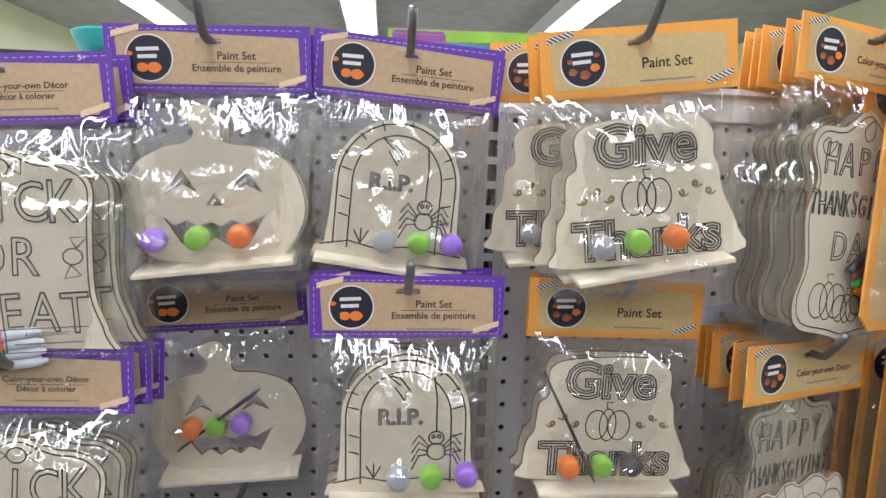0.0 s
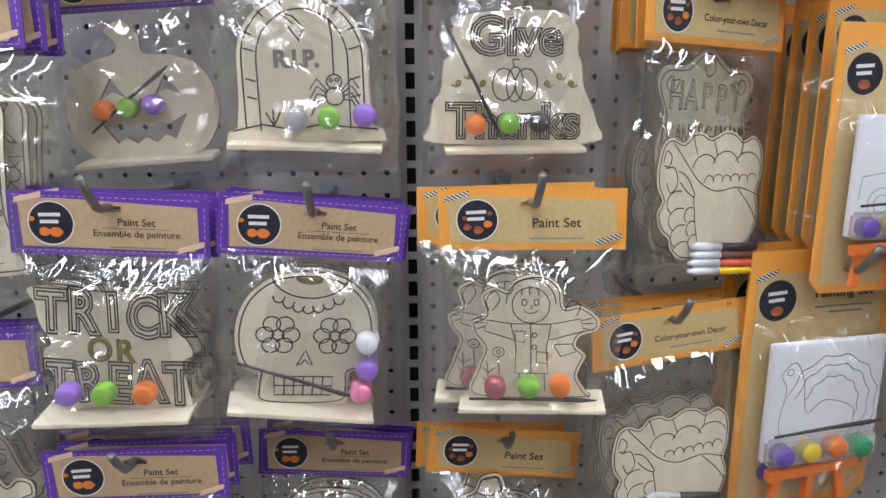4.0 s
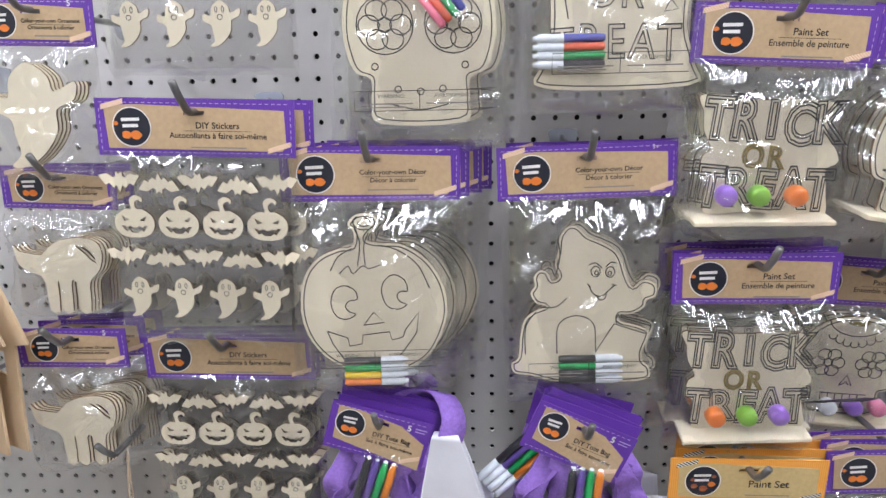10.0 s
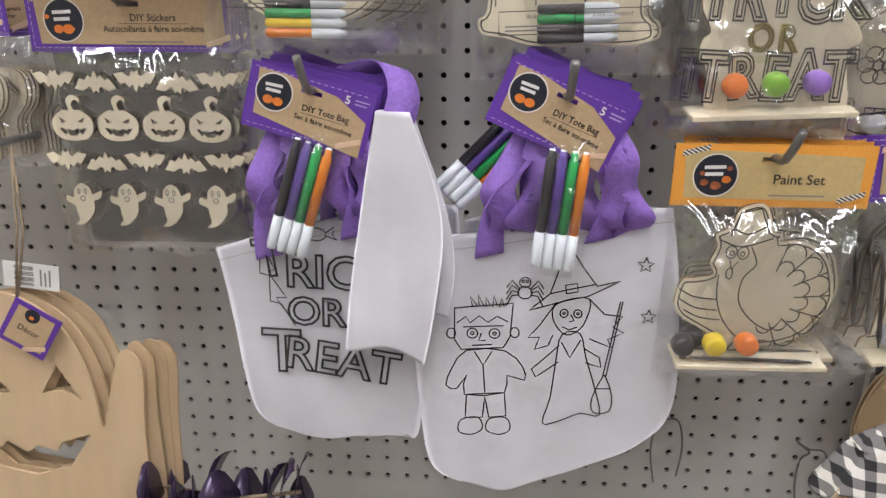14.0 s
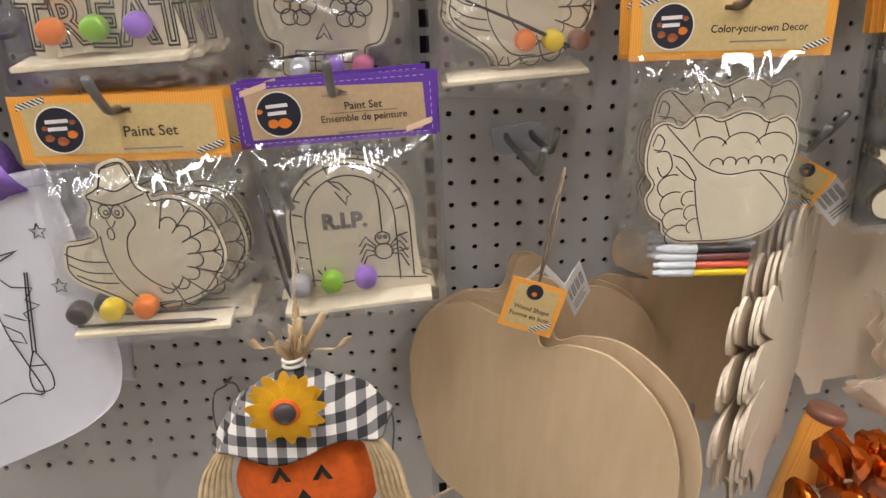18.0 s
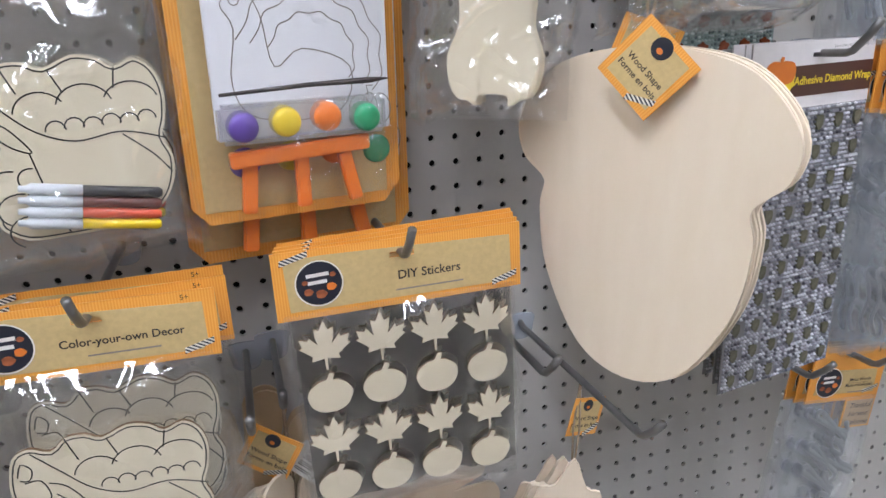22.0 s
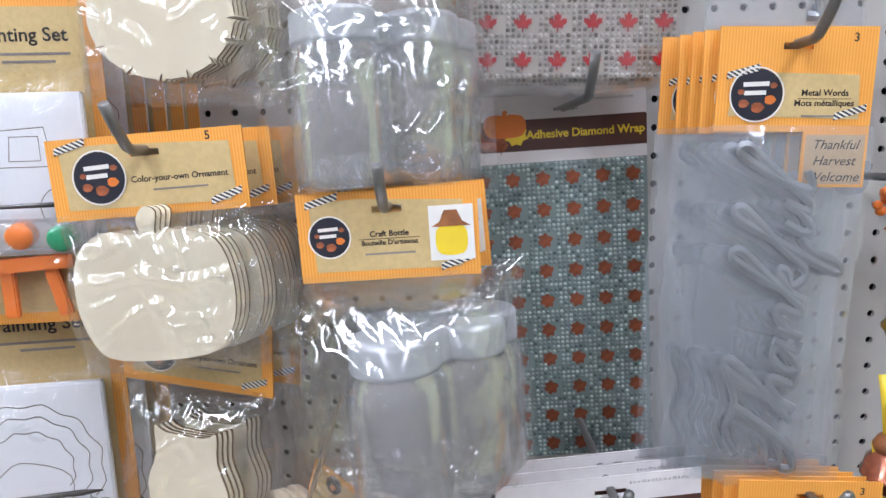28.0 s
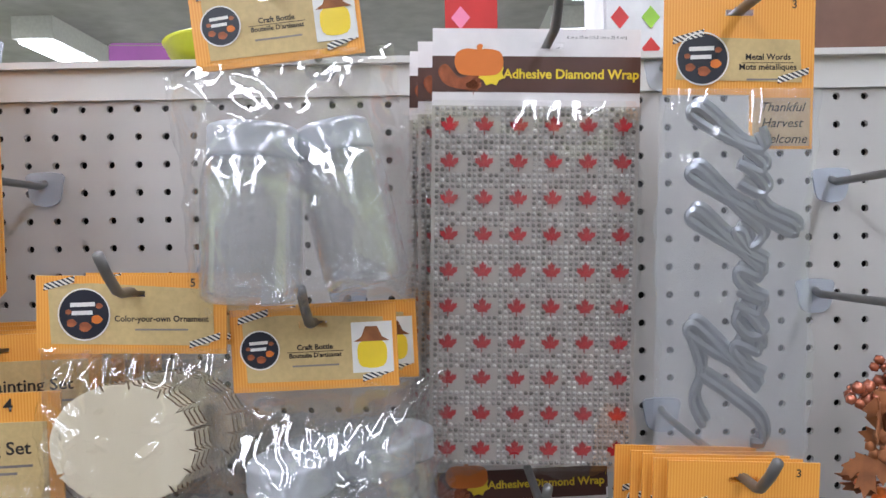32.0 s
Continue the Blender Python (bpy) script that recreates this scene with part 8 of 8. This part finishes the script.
# ---- foil pieces, trays, tube ----
def garland(label, material, x0, x1, y, z, sag, seed, loops=26, size=0.03):
    """A crinkled ruff of foil: many bent leaves round a cord."""
    rnd = random.Random(seed)
    root = tagged(new("foil_garland"), label, "garland", "foil garlands")
    root.location = ((x0 + x1) / 2, y, z)
    w = x1 - x0
    part("cord", tube_mesh("cord", [(-w / 2, 0, 0), (0, 0, -sag), (w / 2, 0, 0)], 0.002, 6), M["twine"], root)
    for i in range(loops):
        f = i / (loops - 1)
        cx, cz = (f - 0.5) * w, -sag * (1 - (2 * f - 1) ** 2)
        a = rnd.uniform(0, 6.28)
        r = size * rnd.uniform(0.8, 1.25)
        d = Vector((rnd.uniform(-0.6, 0.6), math.sin(a), math.cos(a))).normalized()
        side = d.cross(Vector((1, 0.2, 0.1))).normalized() * r * 0.45
        pts = [Vector((cx, 0, cz)) + d * r * t + Vector((0, 0, 1)) * r * 0.25 * math.sin(t * 3.1) for t in np.linspace(0, 1, 7)]
        ac = [side * (0.35 + 0.75 * math.sin(t * 2.9)) * (1 + 0.3 * math.sin(t * 19)) for t in np.linspace(0, 1, 7)]
        part("foil_leaf", strip_mesh("foil_leaf", [tuple(p) for p in pts], [tuple(q) for q in ac], 0.0006), M[material], root)
    return root


garland("shiny copper foil garland laid over the goods below", "foil_copper", 0.45, 0.64, -0.20, 0.59, 0.012, 3, 46, 0.045)
garland("shiny copper foil garland laid over the goods below", "foil_copper", 0.45, 0.62, -0.16, 0.545, 0.01, 9, 34, 0.045)
garland("dark red foil bits among the hanging goods", "gem_red", 0.17, 0.30, -0.10, 0.56, 0.01, 4, 22, 0.035)
garland("black and purple foil bat garland", "purple_foil", -0.72, -0.58, -0.20, 0.655, 0.012, 6, 26, 0.04)


def tray_stack(x, y, z, n):
    for i in range(n):
        root = tagged(new("serving_tray"), "black wavy-edged plastic tray in a stack", "tray", "black trays")
        vs, fs = [], []
        for r, dz in ((0.05, 0.0), (0.075, 0.004), (0.088, 0.014), (0.090, 0.0125), (0.076, 0.001), (0.05, -0.002)):
            vs += [(r * (1 + 0.05 * math.cos(9 * a)) * math.cos(a), 0.6 * r * (1 + 0.05 * math.cos(9 * a)) * math.sin(a), dz + (0.004 * math.cos(9 * a) if dz > 0.01 else 0)) for a in np.linspace(0, 2 * math.pi, 54, endpoint=False)]
        for j in range(6):
            fs += [(j * 54 + k, j * 54 + (k + 1) % 54, ((j + 1) % 6) * 54 + (k + 1) % 54, ((j + 1) % 6) * 54 + k) for k in range(54)]
        part("rim", kept("tray", lambda: mesh_of("tray", vs, fs, True)), M["black_plastic"], root)
        bottom = part("bottom", kept("tray_bottom", lambda: lathe_mesh("tray_bottom", [(0, 0.0), (0.051, 0.0), (0.051, -0.002), (0, -0.002)], 30)), M["black_plastic"], root)
        bottom.scale = (1, 0.6, 1)
        root.matrix_basis = pose(x + 0.002 * ((i * 3) % 3 - 1), y, z + 0.0062 * i, 14, 0, 0)


tray_stack(0.715, -0.18, 0.53, 7)
tray_stack(0.83, -0.16, 0.52, 9)
garland("green foil strands behind the black trays", "green_foil", 0.72, 0.85, -0.06, 0.60, 0.01, 7, 18, 0.035)

tube = tagged(new("orange_tube"), "orange printed cardboard tube with a white barcode label", "tube")
tube.matrix_basis = pose(0.462, -0.12, 0.55, 0, 14, 0)
part("sleeve", lathe_mesh("sleeve", [(0, -0.06), (0.019, -0.06), (0.02, -0.058), (0.02, 0.058), (0.019, 0.06), (0, 0.06)], 28), M["orange_card"], tube, "orange printed paper")
part("cap", lathe_mesh("cap", [(0, 0.0605), (0.0205, 0.0605), (0.0205, 0.07), (0.018, 0.072), (0, 0.072)], 28), M["pot_brown"], tube, "dark end cap")
barcode_tag(tube, 0, -0.0215, -0.03, 0, 0, 0.022, 0.03)
for sx, sz in ((-0.19, 0.62), (-0.02, 0.585)):
    root = tagged(new("wire_pick"), "small bent wire decoration hanging low on the board", "wire decoration", "wire decorations")
    root.location = (sx, -0.03, sz)
    part("wire", tube_mesh("wire", smooth_path([(0, 0.03, 0.02), (0, 0, 0.03), (0.014, -0.006, 0.03), (0.02, -0.01, 0.0), (0.016, -0.012, -0.04)], 4, False), 0.0012, 6), M["hook_wire"], root)
    part("wire", tube_mesh("wire", smooth_path([(0, 0.03, 0.02), (0, 0, 0.026), (-0.012, -0.006, 0.02), (-0.016, -0.01, -0.01), (-0.01, -0.012, -0.05)], 4, False), 0.0012, 6), M["hook_wire"], root)


# ---- far end: bells, berry garlands, rings, signs ----
def bell_column(x, y, ztop, n, seed):
    rnd = random.Random(seed)
    for i in range(n):
        root = tagged(new("jingle_bell"), "shiny gold jingle bell on a yellow ribbon", "bell", "jingle bells")
        prof = [(0, -0.019), (0.008, -0.0178), (0.015, -0.012), (0.019, -0.002), (0.0205, -0.001), (0.0205, 0.001), (0.019, 0.002), (0.016, 0.011), (0.008, 0.0175), (0.004, 0.019), (0, 0.0195)]
        body = part("bell", kept("bell", lambda: lathe_mesh("bell", prof, 24)), M["gold" if rnd.random() < 0.75 else "gem_copper"], root, "polished round bell")
        part("slot", kept("bell_slot", lambda: tube_mesh("slot", [(-0.014, 0, -0.0135), (0, 0, -0.0192), (0.014, 0, -0.0135)], 0.0014, 6)), M["bristle"], body, "dark slot")
        part("loop", kept("bell_loop", lambda: tube_mesh("loop", [(-0.004, 0, 0.018), (-0.004, 0, 0.024), (0, 0, 0.027), (0.004, 0, 0.024), (0.004, 0, 0.018)], 0.001, 6)), M["gold"], root)
        part("berry_cap", kept("bell_cap", lambda: lathe_mesh("berry_cap", [(0, 0.03), (0.007, 0.028), (0.011, 0.022), (0.010, 0.017), (0.004, 0.0185)], 14)), M["leaf_brown"], root, "brown glitter cap")
        part("ribbon", kept("bell_ribbon", lambda: strip_mesh("ribbon", [(0, 0, 0.024), (0.001, 0.002, 0.05), (0, 0, 0.075)], (0.004, 0, 0), 0.0006)), M["pot_yellow"], root, "yellow ribbon")
        root.matrix_basis = pose(x + rnd.uniform(-0.008, 0.008), y + rnd.uniform(-0.012, 0.012), ztop - 0.052 * i, rnd.uniform(-12, 12), rnd.uniform(-14, 14), rnd.uniform(0, 360))


def berry_garland(x, y, z0, z1, seed, material="leaf_brown"):
    rnd = random.Random(seed)
    root = tagged(new("berry_garland"), "brown and orange leaf and berry garland hanging from a hook", "garland", "berry garlands")
    root.location = (x, y, z1)
    h = z1 - z0
    part("stem", tube_mesh("stem", [(0, 0, 0.03), (0.004, 0, -h * 0.5), (0, 0, -h)], 0.002, 6), M["twine"], root)
    for i in range(46):
        f = rnd.random()
        a = rnd.uniform(0, 6.28)
        r = rnd.uniform(0.008, 0.034)
        ob = part("berry_cluster" if i % 2 else "leaf", kept("cluster", lambda: cluster_mesh()) if i % 2 else kept("oakleaf", lambda: plate_mesh("leaf", scaled(maple_outline(0.04), 1, 1), 0.0008)), M[("leaf_brown", "gem_copper", "bristle", "pot_orange")[(i // 2) % 4] if i % 2 else "leaf_brown"], root, loc=(r * math.cos(a), r * math.sin(a) * 0.7, -h * f), turn=(rnd.uniform(-60, 60), rnd.uniform(0, 360), rnd.uniform(-70, 70)))
    return root


def cluster_mesh():
    rnd = random.Random(2)
    bm = bmesh.new()
    for i in range(11):
        m = Matrix.Translation((rnd.uniform(-0.013, 0.013), rnd.uniform(-0.011, 0.011), rnd.uniform(-0.013, 0.013)))
        bmesh.ops.create_icosphere(bm, subdivisions=1, radius=rnd.uniform(0.0038, 0.0055), matrix=m)
    return from_bm("berry_cluster", bm, True)


def ring(x, y, z, r, yaw):
    root = tagged(new("twine_ring"), "ring wrapped in pale twine hanging with others", "ring", "twine rings")
    vs, fs = [], []
    for i in range(64):
        a = 2 * math.pi * i / 64
        for j in range(8):
            b = 2 * math.pi * j / 8
            q = 0.006 * (1 + 0.12 * (i % 2))
            vs.append(((r + q * math.cos(b)) * math.cos(a), q * math.sin(b), (r + q * math.cos(b)) * math.sin(a)))
    for i in range(64):
        fs += [(i * 8 + j, i * 8 + (j + 1) % 8, ((i + 1) % 64) * 8 + (j + 1) % 8, ((i + 1) % 64) * 8 + j) for j in range(8)]
    part("wrapped_ring", kept(("ring", r), lambda: mesh_of("wrapped_ring", vs, fs, True)), M["twine"], root)
    root.matrix_basis = pose(x, y, z, 4, 0, yaw)


def sign_card(x, y, z, yaw):
    root = tagged(new("sign_card"), "small white card with a printed autumn picture", "sign card", "sign cards")
    card = part("card", kept("sign", lambda: plate_mesh("card", [(-0.045, -0.03), (0.045, -0.03), (0.045, 0.03), (-0.045, 0.03)], 0.002)), M["print_white"], root)
    part("printed_pumpkin", kept("sign_pump", lambda: plate_mesh("printed_pumpkin", scaled(pumpkin_outline(0.35), 1, 1, 0.01, -0.02), 0.0004)), M["print_orange"], card, loc=(0, -0.0014, 0))
    part("printed_block", kept("sign_block", lambda: plate_mesh("printed_block", [(-0.04, -0.012), (-0.012, -0.012), (-0.012, 0.012), (-0.04, 0.012)], 0.0004)), M["leaf_brown"], card, loc=(0, -0.0014, 0))
    root.matrix_basis = pose(x, y, z, 2, 8, yaw)


bell_column(1.105, -0.16, 1.30, 5, 1)
bell_column(1.145, -0.14, 1.32, 6, 2)
bell_column(1.185, -0.15, 1.33, 6, 3)
berry_garland(1.14, -0.13, 1.38, 1.56, 4)
berry_garland(1.20, -0.12, 1.36, 1.60, 5)
berry_garland(1.12, -0.16, 0.78, 0.97, 6)
berry_garland(1.19, -0.16, 0.72, 1.0, 7)
for rx, rz, ry in ((1.11, 0.955, 55), (1.14, 0.945, 48), (1.17, 0.95, 60)):
    ring(rx, -0.18, rz, 0.042, ry)
sign_card(1.135, -0.19, 1.075, -8)
sign_card(1.19, -0.15, 1.09, -12)
for hx, hz, hr in ((1.145, 1.40, 0.14), (1.15, 1.60, 0.12), (1.12, 1.12, 0.18), (1.16, 1.015, 0.16), (0.452, 1.708, 0.17), (1.165, 1.70, 0.12), (-0.17, 1.06, 0.10), (0.385, 0.918, 0.16), (0.62, 0.945, 0.2), (0.92, 0.875, 0.18), (-0.70, 0.935, 0.1)):
    hook(hx, hz, hr)


# ---- goods on the top shelf ----
def bowl(x, y, z, r, material, label, seed=0):
    root = tagged(new("plastic_bowl"), label, "bowl", "bowls on the top shelf")
    root.location = (x, y, z)
    root.scale = (1, 1, 0.55)
    part("bowl", lathe_mesh("bowl", [(0, 0.0), (r * 0.55, 0.0), (r * 0.7, 0.01), (r * 0.92, 0.05), (r * 0.97, 0.066), (r, 0.07), (r * 0.98, 0.073), (r * 0.94, 0.068), (r * 0.86, 0.045), (r * 0.6, 0.006), (0, 0.004)], 48), M[material], root)
    return root


def carton(x, y, w, d, h, material, label, turn=0.0, deco=None):
    root = tagged(new("carton"), label, "carton", "cartons on the top shelf")
    root.matrix_basis = pose(x, y, 1.8195, 0, 0, turn)
    body = part("box", box_mesh("box", w, d, h, 0.002), M[material], root, loc=(0, 0, h / 2))
    part("flap_seam", ribbon_mesh("flap_seam", [[(-w / 2, h * 0.93), (w / 2, h * 0.93)]], 0.001, -d / 2 - 0.001), M["ink_grey"], root)
    if deco:
        k = 0
        for i in range(int(w / 0.03)):
            for j in range(int(h / 0.03)):
                px, pz = -w / 2 + 0.015 + i * 0.03, 0.015 + j * 0.03
                part("printed_diamond", kept("diamond", lambda: plate_mesh("printed_diamond", [(0, -0.011), (0.009, 0), (0, 0.011), (-0.009, 0)], 0.0004)), M[deco[(i + j) % len(deco)]], root, loc=(px, -d / 2 - 0.0008, pz))
    return root


bowl(-0.345, 0.10, 1.8195, 0.055, "box_teal", "teal plastic bowl standing on the top shelf")
bowl(-0.165, 0.14, 1.8195, 0.075, "box_teal", "teal plastic bowl standing on the top shelf")
carton(0.085, 0.16, 0.15, 0.12, 0.034, "box_blue", "low blue carton on the top shelf", 3)
carton(0.075, 0.15, 0.17, 0.14, 0.014, "box_blue", "flat blue carton on the top shelf", 3).location.z = 1.8537
lid = carton(0.055, 0.16, 0.21, 0.15, 0.016, "box_green", "flat lime green carton lying on a blue one", -4)
lid.location.z = 1.8679
carton(-0.02, 0.12, 0.06, 0.08, 0.06, "box_violet", "small purple carton on the top shelf")
bowl(0.60, 0.10, 1.8195, 0.075, "box_yellow", "yellow-green plastic bowl standing on the top shelf")
carton(0.505, 0.16, 0.10, 0.10, 0.05, "box_violet", "low magenta patterned carton on the top shelf", 4, ("pot_pink", "box_white"))
carton(0.845, 0.06, 0.05, 0.06, 0.12, "box_red", "red patterned carton on the top shelf", -3, ("gem_red", "pot_pink"))
carton(1.03, 0.08, 0.12, 0.08, 0.12, "box_white", "white carton with coloured diamond pattern on the top shelf", 2, ("box_teal", "box_red", "box_green"))
carton(1.19, 0.10, 0.14, 0.12, 0.09, "box_brown", "brown carton on the top shelf", -2)
carton(1.36, 0.10, 0.14, 0.12, 0.14, "box_red", "red and white striped carton on the top shelf", 3, ("box_white",))
